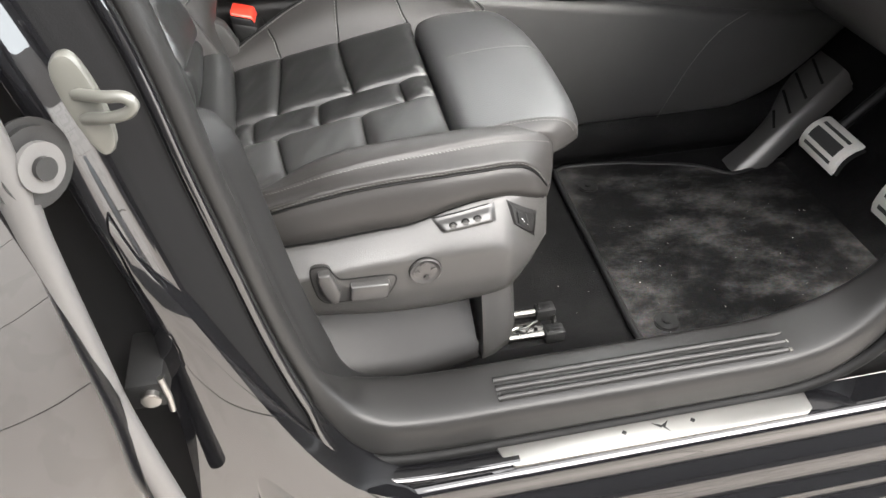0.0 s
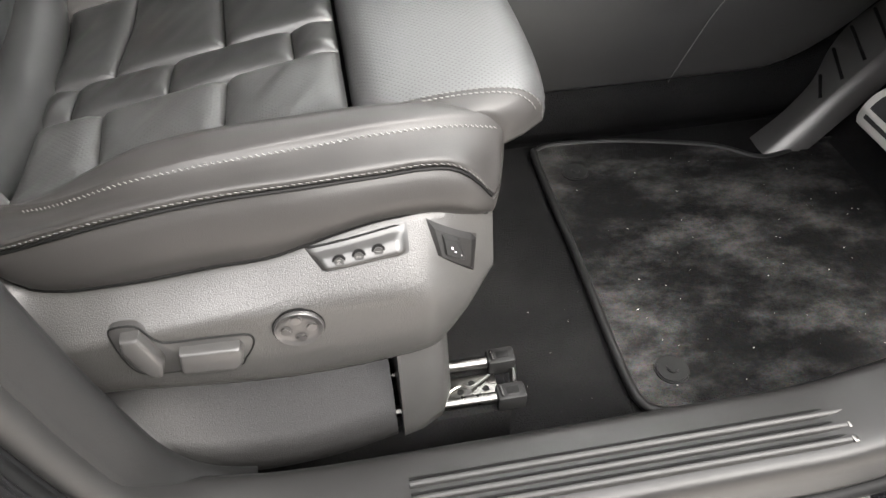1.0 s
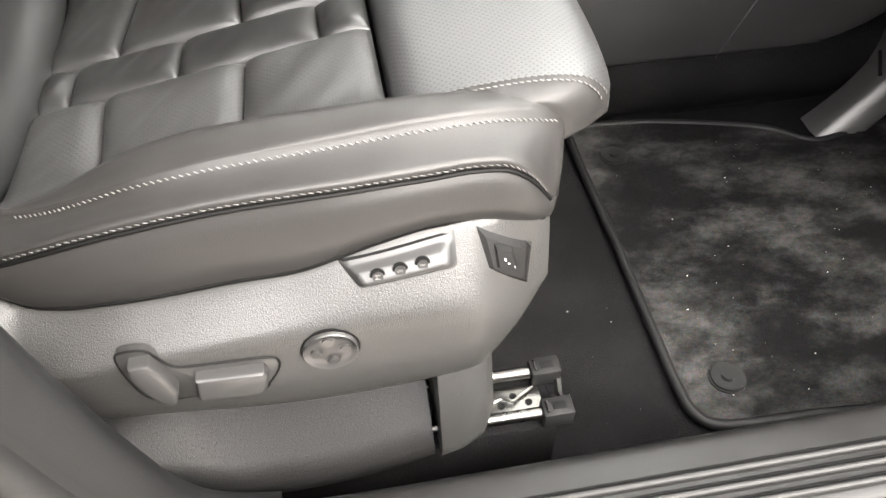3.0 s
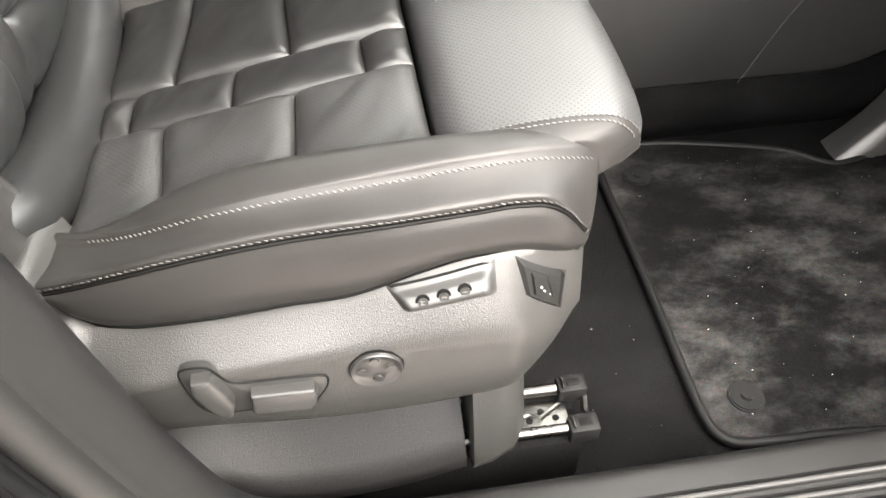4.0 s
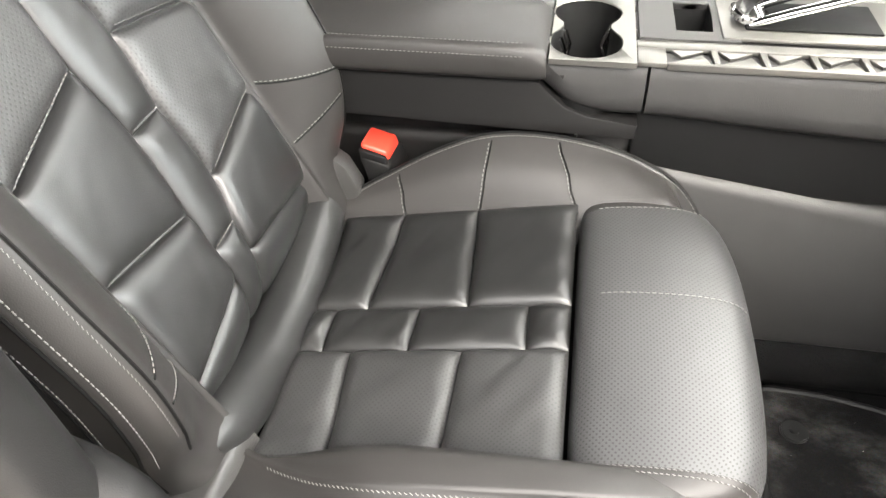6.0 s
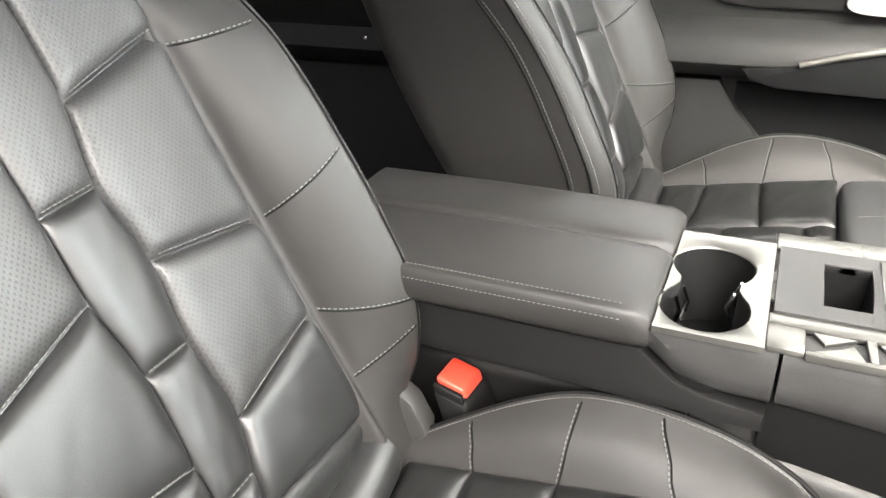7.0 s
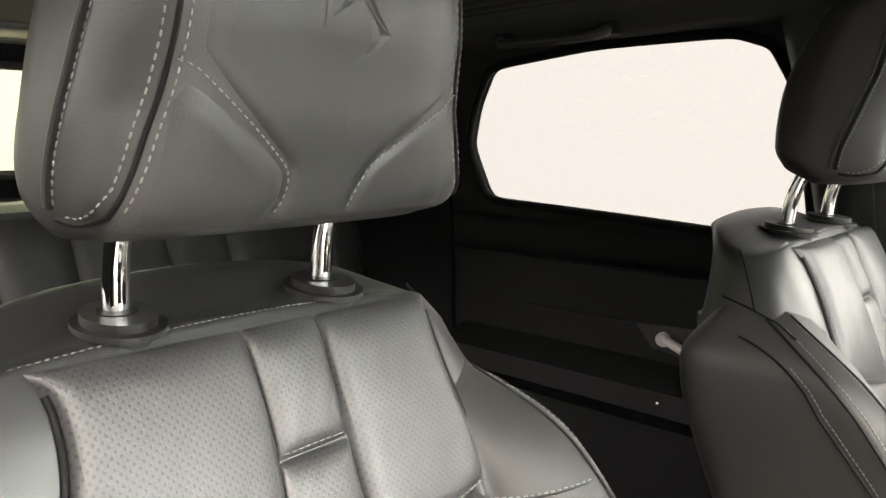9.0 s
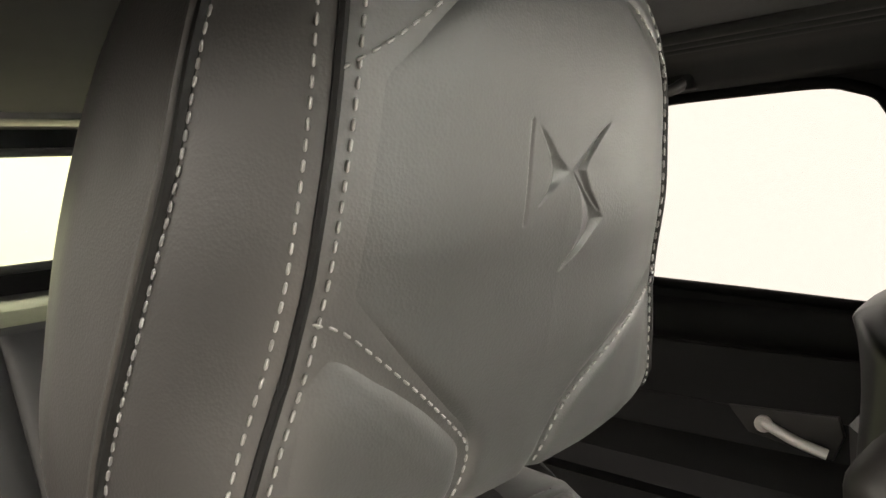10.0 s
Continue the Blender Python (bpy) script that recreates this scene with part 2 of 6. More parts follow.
# ---------------------------------------------------------------- building helpers
def link_mesh(name, verts, faces, mat, parent=None, label="", smooth=True, uvs=None):
    me = bpy.data.meshes.new(name)
    me.from_pydata([tuple(v) for v in verts], [], faces)
    me.materials.append(mat)
    if smooth:
        me.shade_smooth()
    if uvs is not None:
        lay = me.uv_layers.new(name="metric")
        for lp in me.loops:
            lay.data[lp.index].uv = uvs[lp.vertex_index]
    ob = new(name, me)
    if parent:
        ob.parent = parent
    if label:
        tagged(ob, label)
    return ob


def part(name, bm, mat, parent=None, label="", smooth=True, angle=40):
    bmesh.ops.recalc_face_normals(bm, faces=bm.faces)
    me = bpy.data.meshes.new(name)
    bm.to_mesh(me)
    bm.free()
    me.materials.append(mat)
    if smooth:
        me.shade_smooth()
        me.set_sharp_from_angle(angle=radians(angle))
    ob = new(name, me)
    if parent:
        ob.parent = parent
    if label:
        tagged(ob, label)
    return ob


def thing(name, label, category, group="", kind="", at=(0, 0, 0)):
    ob = new(name)
    ob.empty_display_size = 0.05
    ob.location = at
    return tagged(ob, label, category, group, kind)


def catmull(pts, n, closed=False):
    """n points per span on a smooth curve through pts."""
    p = np.array(pts, float)
    m = len(p)
    out = []
    for i in range(m if closed else m - 1):
        a = p[(i - 1) % m] if closed or i > 0 else 2 * p[0] - p[1]
        b, c = p[i], p[(i + 1) % m]
        d = p[(i + 2) % m] if closed or i + 2 < m else 2 * p[-1] - p[-2]
        for k in range(n):
            t = k / n
            out.append(0.5 * (2 * b + (c - a) * t + (2 * a - 5 * b + 4 * c - d) * t * t + (3 * b - a - 3 * c + d) * t ** 3))
    if not closed:
        out.append(p[-1])
    return np.array(out)


def curve1(keys):
    """A smooth function through (x, value) keys."""
    ks = np.array(keys, float)

    def f(x):
        x = min(max(x, ks[0, 0]), ks[-1, 0])
        i = min(int(np.searchsorted(ks[:, 0], x, side="right")) - 1, len(ks) - 2)
        i = max(i, 0)
        sl = np.gradient(ks[:, 1], ks[:, 0])
        h = ks[i + 1, 0] - ks[i, 0]
        t = (x - ks[i, 0]) / h
        return float((2 * t ** 3 - 3 * t * t + 1) * ks[i, 1] + (t ** 3 - 2 * t * t + t) * h * sl[i] + (3 * t * t - 2 * t ** 3) * ks[i + 1, 1] + (t ** 3 - t * t) * h * sl[i + 1])

    return f


def loft(name, rings, mat, parent=None, label="", closed=True, caps=True, uvs=None):
    """A skin over rings of equally many points."""
    r = [np.array(x, float) for x in rings]
    n = len(r[0])
    verts = np.concatenate(r)
    faces = []
    for i in range(len(r) - 1):
        for j in range(n if closed else n - 1):
            k = (j + 1) % n
            faces.append((i * n + j, i * n + k, (i + 1) * n + k, (i + 1) * n + j))
    if caps and closed:
        faces.append(tuple(range(n - 1, -1, -1)))
        faces.append(tuple((len(r) - 1) * n + j for j in range(n)))
    bm = bmesh.new()
    vs = [bm.verts.new(v) for v in verts]
    for f in faces:
        bm.faces.new([vs[i] for i in f])
    ob = part(name, bm, mat, parent, label, angle=50)
    if uvs is not None:
        lay = ob.data.uv_layers.new(name="metric")
        for lp in ob.data.loops:
            lay.data[lp.index].uv = uvs[lp.vertex_index]
    return ob


def tube(name, pts, r, mat, parent=None, label="", sides=8, closed=False, flat=1.0):
    """A round bar along a line of points."""
    p = [Vector(q) for q in pts]
    rings, ref = [], None
    for i, q in enumerate(p):
        t = (p[(i + 1) % len(p)] - p[i - 1]) if closed else (p[min(i + 1, len(p) - 1)] - p[max(i - 1, 0)])
        t.normalize()
        if ref is None:
            ref = t.orthogonal().normalized()
        ref = (ref - t * ref.dot(t)).normalized()
        side = t.cross(ref)
        rr = r(i / (len(p) - 1)) if callable(r) else r
        rings.append([q + (ref * math.cos(a) + side * math.sin(a) * flat) * rr for a in [2 * math.pi * k / sides for k in range(sides)]])
    if closed:
        rings.append(rings[0])
    return loft(name, rings, mat, parent, label, caps=not closed)


def resample(pts, step):
    p = np.array(pts, float)
    seg = np.r_[0, np.cumsum(np.linalg.norm(np.diff(p, axis=0), axis=1))]
    k = max(2, int(seg[-1] / step) + 1)
    s = np.linspace(0, seg[-1], k)
    return np.stack([np.interp(s, seg, p[:, i]) for i in range(p.shape[1])], 1)


def stitches(name, pts, parent, mat=None, pitch=0.0062, length=0.0043, r=0.0006, slant=0.0, up=None):
    """A row of thread stitches lying on a line of points, as one mesh."""
    p = resample(pts, pitch)
    verts, faces = [], []
    for i in range(len(p) - 1):
        a, b = Vector(p[i]), Vector(p[i + 1])
        t = (b - a).normalized()
        ref = Vector(up) if up is not None else Vector((0.35, -0.5, 0.8))
        s = t.cross(ref).normalized()
        d = (t * math.cos(slant) + s * math.sin(slant)).normalized()
        q = d.cross(ref).normalized()
        w = q.cross(d)
        base = len(verts)
        for e, rr in ((-0.5, 0.45), (-0.32, 1.0), (0.32, 1.0), (0.5, 0.45)):
            c = a + d * (e * length)
            for k in range(5):
                an = 2 * math.pi * k / 5
                verts.append(c + (q * math.cos(an) + w * math.sin(an)) * r * rr)
        for m in range(3):
            for k in range(5):
                k2 = (k + 1) % 5
                faces.append((base + m * 5 + k, base + m * 5 + k2, base + m * 5 + 5 + k2, base + m * 5 + 5 + k))
        faces.append(tuple(base + k for k in range(4, -1, -1)))
        faces.append(tuple(base + 15 + k for k in range(5)))
    return link_mesh(name, verts, faces, mat or THREAD, parent)


def cell(name, P, quad, mat, parent, out=(0, 0, 1), bulge=0.009, sink=0.004, r=0.020, n=16, label="", crease=0.0, seed=0, sides=None):
    """One stuffed leather panel on the surface P(u, v), within four (u, v) corners; sides: curved left and right edges u(v)."""
    q = np.array(quad, float)
    ts = (1 - np.cos(np.pi * np.linspace(0, 1, n + 1))) / 2 * 0.75 + np.linspace(0, 1, n + 1) * 0.25
    lu = (np.linalg.norm(q[1] - q[0]) + np.linalg.norm(q[2] - q[3])) / 2
    lv = (np.linalg.norm(q[3] - q[0]) + np.linalg.norm(q[2] - q[1])) / 2
    ru, rv = min(r, lu / 2), min(r, lv / 2)
    rise = lambda d, rr: math.sqrt(max(0.0, 1 - (1 - min(d / rr, 1)) ** 2))
    verts, uvs, faces = [], [], []
    o = Vector(out)
    for t in ts:
        for s in ts:
            uv = (q[0] * (1 - s) + q[1] * s) * (1 - t) + (q[3] * (1 - s) + q[2] * s) * t
            if sides:
                uv[0] = sides[0](uv[1]) * (1 - s) + sides[1](uv[1]) * s
            p = Vector(P(*uv))
            du, dv = Vector(P(uv[0] + 1e-3, uv[1])) - p, Vector(P(uv[0], uv[1] + 1e-3)) - p
            nn = du.cross(dv).normalized()
            if nn.dot(o) < 0:
                nn = -nn
            h = min(rise(s * lu, ru), rise((1 - s) * lu, ru)) * min(rise(t * lv, rv), rise((1 - t) * lv, rv))
            dome = 16 * s * (1 - s) * t * (1 - t)
            w = crease * (noise.noise(Vector(((uv[0] - 0.55 * uv[1]) * 62 + seed, (0.55 * uv[0] + uv[1]) * 9, seed * 3.1))) - 0.6 * abs(noise.noise(Vector(((uv[0] - 0.8 * uv[1]) * 40, (0.8 * uv[0] + uv[1]) * 7, seed * 1.7))))) * dome
            verts.append(p + nn * (h * bulge * (0.75 + 0.25 * dome) - sink + w))
            uvs.append(tuple(uv))
    m = n + 1
    for i in range(n):
        for j in range(n):
            f = (i * m + j, i * m + j + 1, (i + 1) * m + j + 1, (i + 1) * m + j)
            faces.append(f)
    a, b, c = (Vector(verts[k]) for k in faces[len(faces) // 2][:3])
    if (b - a).cross(c - a).dot(o) < 0:
        faces = [f[::-1] for f in faces]
    return link_mesh(name, verts, faces, mat, parent, label, uvs=uvs)


def block(name, lo, hi, mat, parent=None, label="", bevel=0.004, seg=2, warp=None):
    bm = bmesh.new()
    bmesh.ops.create_cube(bm, size=1)
    for v in bm.verts:
        v.co = Vector([lo[i] + (v.co[i] + 0.5) * (hi[i] - lo[i]) for i in range(3)])
    if bevel:
        bmesh.ops.bevel(bm, geom=list(bm.edges), offset=bevel, segments=seg, profile=0.5, affect="EDGES")
    if warp:
        for v in bm.verts:
            v.co = Vector(warp(*v.co))
    return part(name, bm, mat, parent, label)


def prism(name, outline, axis, a, b, mat, parent=None, label="", bevel=0.003, seg=2, warp=None):
    """A plate with the outline (two coordinates, the third runs from a to b along axis)."""
    bm = bmesh.new()
    mk = {"y": lambda p, q: (p[0], q, p[1]), "z": lambda p, q: (p[0], p[1], q), "x": lambda p, q: (q, p[0], p[1])}[axis]
    lo, hi = [bm.verts.new(mk(p, a)) for p in outline], [bm.verts.new(mk(p, b)) for p in outline]
    n = len(outline)
    bm.faces.new(lo)
    bm.faces.new(hi[::-1])
    for i in range(n):
        bm.faces.new((lo[i], hi[i], hi[(i + 1) % n], lo[(i + 1) % n]))
    bmesh.ops.recalc_face_normals(bm, faces=bm.faces)
    if bevel:
        rim = [e for e in bm.edges if (e.verts[0] in lo) == (e.verts[1] in lo)]
        bmesh.ops.bevel(bm, geom=rim, offset=bevel, segments=seg, profile=0.5, affect="EDGES")
    if warp:
        for v in bm.verts:
            v.co = Vector(warp(*v.co))
    return part(name, bm, mat, parent, label)


def disc(name, centre, axis, r, depth, mat, parent=None, label="", sides=28, bevel=0.001, scale=(1, 1)):
    """A round plate standing out along axis from its centre."""
    bm = bmesh.new()
    bmesh.ops.create_cone(bm, cap_ends=True, segments=sides, radius1=r, radius2=r, depth=depth)
    if bevel:
        bmesh.ops.bevel(bm, geom=[e for e in bm.edges if abs(e.verts[0].co.z - e.verts[1].co.z) < 1e-6], offset=bevel, segments=2, affect="EDGES")
    for v in bm.verts:
        v.co.x *= scale[0]
        v.co.y *= scale[1]
    turn = Vector(axis).to_track_quat("Z", "Y").to_matrix().to_4x4()
    bm.transform(Matrix.Translation(centre) @ turn)
    return part(name, bm, mat, parent, label)


def letter(name, text, centre, facing, top, size, mat, parent):
    """A printed character on a small face, as a thin mesh; top: the way its upper edge points."""
    cu = bpy.data.curves.new(name, "FONT")
    cu.body, cu.size, cu.extrude, cu.align_x, cu.align_y = text, size, 0.00015, "CENTER", "CENTER"
    tmp = bpy.data.objects.new(name, cu)
    me = bpy.data.meshes.new_from_object(tmp)
    bpy.data.objects.remove(tmp)
    bpy.data.curves.remove(cu)
    n, u = Vector(facing).normalized(), Vector(top)
    u = (u - n * u.dot(n)).normalized()
    r = u.cross(n)
    me.transform(Matrix.Translation(centre) @ Matrix((r, u, n)).transposed().to_4x4())
    me.materials.clear()
    me.materials.append(mat)
    ob = new(name, me)
    ob.parent = parent
    return tagged(ob, "pale printed character")


# ---------------------------------------------------------------- floor of the showroom and the car's shell
YC = 1.625  # middle line of the driver's seat

ground = block("ground", (-40, -40, -0.05), (40, 40, -0.004), GROUT, bevel=0)
tagged(ground, "dark grout bed under the beige floor tiles", "floor", kind="structure")

shell = thing("car_body", "black painted car body with grey sill trim and open doorway", "car", kind="structure")

# floor pan with carpet
block("floor_carpet", (-0.2, 1.29, 0.30), (1.75, 1.90, 0.345), CARPET, shell, "black carpet of the footwell", bevel=0.01)
block("floor_carpet", (-0.2, 1.90, 0.30), (1.75, 2.80, 0.40), CARPET, shell, "black carpet of the footwell", bevel=0.01)
block("rear_floor_carpet", (-1.3, 1.29, 0.30), (-0.2, 2.80, 0.36), CARPET, shell, "black carpet in the rear footwell", bevel=0.01)


def bulkhead_line(y):
    return [(1.45, y, 0.34), (1.56, y, 0.38), (1.68, y, 0.50), (1.74, y, 0.70), (1.70, y, 0.95)]


loft("bulkhead", [np.concatenate([catmull(bulkhead_line(y), 5), [(1.80, y, 0.95), (1.80, y, 0.30)]]) for y in np.linspace(1.27, 2.80, 8)], CARPET, shell, "black carpeted bulkhead in front of the pedals")

# sill: outer rocker, painted step, steel plate's bed and grey inner trim, one profile along the car
ROCKER = [(1.230, 0.345), (1.226, 0.4018), (1.215, 0.4021), (1.200, 0.4021), (1.188, 0.4021), (1.181, 0.4018), (1.1745, 0.3995), (1.1710, 0.393), (1.170, 0.380), (1.168, 0.366), (1.163, 0.360), (1.154, 0.350), (1.146, 0.325), (1.140, 0.298), (1.134, 0.294), (1.130, 0.286), (1.125, 0.266), (1.119, 0.262), (1.115, 0.254), (1.113, 0.234), (1.12, 0.205), (1.15, 0.19), (1.23, 0.19)]
loft("rocker_panel", [[(x, y, z) for y, z in ROCKER] for x in np.linspace(-0.6, 1.9, 30)], PAINT, shell, "glossy black painted rocker panel")
# ---------------------------------------------------------------- the driver's seat
def cushion_z(x):
    return 0.6765 + (x - 0.515) * 0.185


def cushion_surface(x, w):
    side = max(0.0, abs(w) - 0.115)
    return (x, YC + w, cushion_z(x) + 3.2 * side * side + 0.004)


def BACK_X(z):
    """Front of the stuffed backrest at a height: a straight rake that rolls back at the top."""
    return 0.4005 - 0.46 * (z - 0.80) - 6.0 * max(0.0, z - 1.27) ** 2


def back_low(z):
    """The stuffed front, tucked in behind the cushion's roll at its foot."""
    return BACK_X(z) - 4.2 * max(0.0, 0.80 - z) ** 2


def back_surface(w, z):
    side = max(0.0, abs(w) - 0.12)
    return (back_low(z) + 1.5 * side * side, YC + w, z)


def build_seat(seat):
    def seam(row, thread, up, pitch=0.0055, length=0.004, side=(0, 0, 0)):
        """A sewn joint: a dark crease with a row of stitches beside it."""
        r = [Vector(q) for q in row]
        tube("crease", [q - Vector(up).normalized() * 0.0006 + Vector(side) for q in r], 0.0011, PIPING, seat, sides=6)
        stitches("stitching", r, seat, thread, pitch=pitch, length=length, up=up)

    # --- cushion core
    rings = []
    for x in np.linspace(0.36, 0.742, 14):
        z = cushion_z(x) - 0.013
        rings.append([(x, YC + w, zz) for w, zz in ((-0.20, z - 0.09), (-0.195, z + 0.008), (-0.15, z - 0.001), (0, z - 0.003), (0.15, z - 0.001), (0.195, z + 0.008), (0.20, z - 0.09))])
    loft("cushion_core", rings, PIPING, seat)
    R0X = 0.452
    far0, far1, s0, s1, near1 = 0.181, 0.029, 0.029, -0.034, -0.183
    quads = [
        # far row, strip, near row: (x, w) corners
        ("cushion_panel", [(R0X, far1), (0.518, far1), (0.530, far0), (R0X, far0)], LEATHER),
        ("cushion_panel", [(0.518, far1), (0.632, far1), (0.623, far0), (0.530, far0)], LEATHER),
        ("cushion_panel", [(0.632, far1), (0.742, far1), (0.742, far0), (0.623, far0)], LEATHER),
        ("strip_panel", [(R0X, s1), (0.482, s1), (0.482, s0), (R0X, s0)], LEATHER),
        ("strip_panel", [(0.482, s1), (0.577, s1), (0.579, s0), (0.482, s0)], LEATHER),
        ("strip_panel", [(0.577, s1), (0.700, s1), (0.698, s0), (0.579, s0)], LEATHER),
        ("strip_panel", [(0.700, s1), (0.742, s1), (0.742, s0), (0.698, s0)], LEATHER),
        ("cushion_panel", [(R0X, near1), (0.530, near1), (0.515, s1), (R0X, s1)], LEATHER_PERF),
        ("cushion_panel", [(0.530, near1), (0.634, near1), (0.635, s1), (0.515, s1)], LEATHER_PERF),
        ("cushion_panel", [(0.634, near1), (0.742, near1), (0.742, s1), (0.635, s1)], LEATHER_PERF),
    ]
    for k, (nm, q, mt) in enumerate(quads):
        cell(nm, cushion_surface, q, mt, seat, bulge=0.0155 if nm[0] == "c" else 0.0125, sink=0.007, r=0.019, crease=0.0030, seed=k, n=22)
    # rear roll where cushion meets backrest
    rings = []
    for w in np.linspace(-0.193, 0.165, 26):
        e = max(0.0, abs(w) - 0.15) / 0.043
        rr = 1 - 0.35 * e * e
        wob = 0.0015 * noise.noise(Vector((w * 22, 0, 5)))
        rings.append([(0.422 + 0.036 * math.cos(a) * rr + wob, YC + w, 0.664 + 0.034 * math.sin(a) * rr + 1.2 * w * w) for a in np.linspace(0, 2 * math.pi, 21)[:-1]])
    loft("cushion_roll", rings, LEATHER, seat, "rounded leather roll behind the cushion")

    # --- front extension pad
    prof = catmull([(0.749, 0.68), (0.748, 0.717), (0.759, 0.737), (0.795, 0.7465), (0.850, 0.7500), (0.886, 0.7455), (0.904, 0.733), (0.908, 0.719), (0.898, 0.707), (0.80, 0.701)], 5)
    pad_len = lambda w: 1.0 + 0.07 * (1 - (w / 0.19) ** 2) - 0.10 * max(0.0, w / 0.19) ** 4 - 0.07 * max(0.0, -w / 0.19) ** 6
    rings, uvs = [], []
    ws = np.concatenate([[-0.192, -0.190, -0.184], np.linspace(-0.172, 0.172, 24), [0.184, 0.190, 0.192]])
    for w in ws:
        e = max(0.0, (abs(w) - 0.165) / 0.027)
        shrink = 1 - 0.20 * e * e
        far = max(0.0, w - 0.02) / 0.17
        ring = []
        for x, z in prof:
            fx = 0.749 + (x - 0.749) * shrink * pad_len(w)
            fz = 0.69 + (z - 0.69) * (1 - 0.12 * e * e) - 0.006 * far * far
            ring.append((fx, YC - 0.002 + w, fz))
        rings.append(ring)
    arc = np.r_[0, np.cumsum(np.linalg.norm(np.diff(prof, axis=0), axis=1))]
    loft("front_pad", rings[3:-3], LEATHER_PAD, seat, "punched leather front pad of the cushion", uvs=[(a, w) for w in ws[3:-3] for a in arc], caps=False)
    loft("pad_side", rings[:4], LEATHER_SIDE, seat, "smooth leather side of the front pad")
    loft("pad_side", rings[-4:], LEATHER_SIDE, seat, "smooth leather side of the front pad")

    block("cushion_pan", (0.745, YC - 0.150, 0.595), (0.865, YC + 0.165, 0.703), PLASTIC_DARK, seat, "black plastic pan under the cushion", bevel=0.012)

    def pad_line(w, lo, hi, up=0.001):
        e = max(0.0, (abs(w) - 0.165) / 0.027)
        far = max(0.0, w - 0.02) / 0.17
        return [(0.749 + (x - 0.749) * (1 - 0.2 * e * e) * pad_len(w), YC - 0.002 + w, 0.69 + (z - 0.69) * (1 - 0.12 * e * e) - 0.006 * far * far + up) for x, z in prof[lo:hi]]

    for w, thread in ((-0.1780, THREAD), (-0.1735, THREAD_DARK)):
        stitches("stitching", pad_line(w, 12, 34), seat, thread, slant=0.2, pitch=0.0046, length=0.0032, r=0.0005)
    stitches("stitching", pad_line(0.027, 12, 32), seat)
    stitches("stitching", pad_line(0.172, 12, 28), seat)

    # --- door-side bolster: an upper band and a lower cheek that curls round at the front
    up_y = curve1([(0.40, 1.462), (0.44, 1.450), (0.486, 1.431), (0.510, 1.421), (0.533, 1.412), (0.573, 1.403), (0.65, 1.402), (0.72, 1.407), (0.80, 1.415), (0.846, 1.428), (0.866, 1.440), (0.880, 1.456)])
    up_z = curve1([(0.40, 0.668), (0.44, 0.684), (0.486, 0.697), (0.510, 0.706), (0.533, 0.717), (0.573, 0.733), (0.61, 0.740), (0.65, 0.743), (0.72, 0.744), (0.76, 0.745), (0.80, 0.742), (0.822, 0.737), (0.846, 0.726), (0.857, 0.718), (0.866, 0.705), (0.880, 0.678)])
    lo_y = curve1([(0.40, 1.425), (0.44, 1.400), (0.461, 1.391), (0.482, 1.387), (0.515, 1.381), (0.55, 1.378), (0.63, 1.377), (0.70, 1.379), (0.76, 1.385), (0.795, 1.388), (0.82, 1.389), (0.832, 1.390), (0.842, 1.393), (0.856, 1.402), (0.880, 1.43)])
    lo_z = curve1([(0.40, 0.662), (0.44, 0.684), (0.461, 0.694), (0.482, 0.700), (0.515, 0.711), (0.55, 0.720), (0.59, 0.727), (0.63, 0.731), (0.72, 0.731), (0.76, 0.729), (0.795, 0.728), (0.82, 0.7225), (0.832, 0.713), (0.840, 0.702), (0.846, 0.690), (0.856, 0.676), (0.880, 0.650)])
    bt_y = curve1([(0.40, 1.440), (0.44, 1.412), (0.455, 1.402), (0.479, 1.392), (0.503, 1.386), (0.54, 1.381), (0.62, 1.379), (0.692, 1.377), (0.72, 1.380), (0.758, 1.385), (0.80, 1.388), (0.828, 1.391), (0.845, 1.397), (0.880, 1.43)])
    bt_z = curve1([(0.40, 0.650), (0.44, 0.676), (0.455, 0.676), (0.466, 0.662), (0.479, 0.653), (0.503, 0.650), (0.54, 0.653), (0.58, 0.656), (0.62, 0.660), (0.669, 0.665), (0.692, 0.671), (0.72, 0.677), (0.758, 0.681), (0.79, 0.6795), (0.80, 0.678), (0.815, 0.6735), (0.828, 0.6685), (0.838, 0.664), (0.846, 0.663), (0.862, 0.655), (0.880, 0.645)])

    def fore(x, y, z):
        """The bolster's nose stands slantwise, further forward on its inner side."""
        return (x + 0.32 * max(0.0, min(1.0, (x - 0.77) / 0.07)) * (y - 1.40), y, z)

    def bolster_ring(x):
        uy, uz, ly, lz, by = up_y(x), up_z(x), lo_y(x), lo_z(x), bt_y(x)
        bz = min(bt_z(x), lz - 0.006)
        inner = 1.452 if x < 0.84 else 1.452 + (x - 0.84) * 0.7
        inner = max(inner, uy + 0.012)
        puff = min(1.0, (lz - bz) / 0.05)
        lip = 0.006 * max(0.0, min(1.0, (x - 0.52) / 0.2))
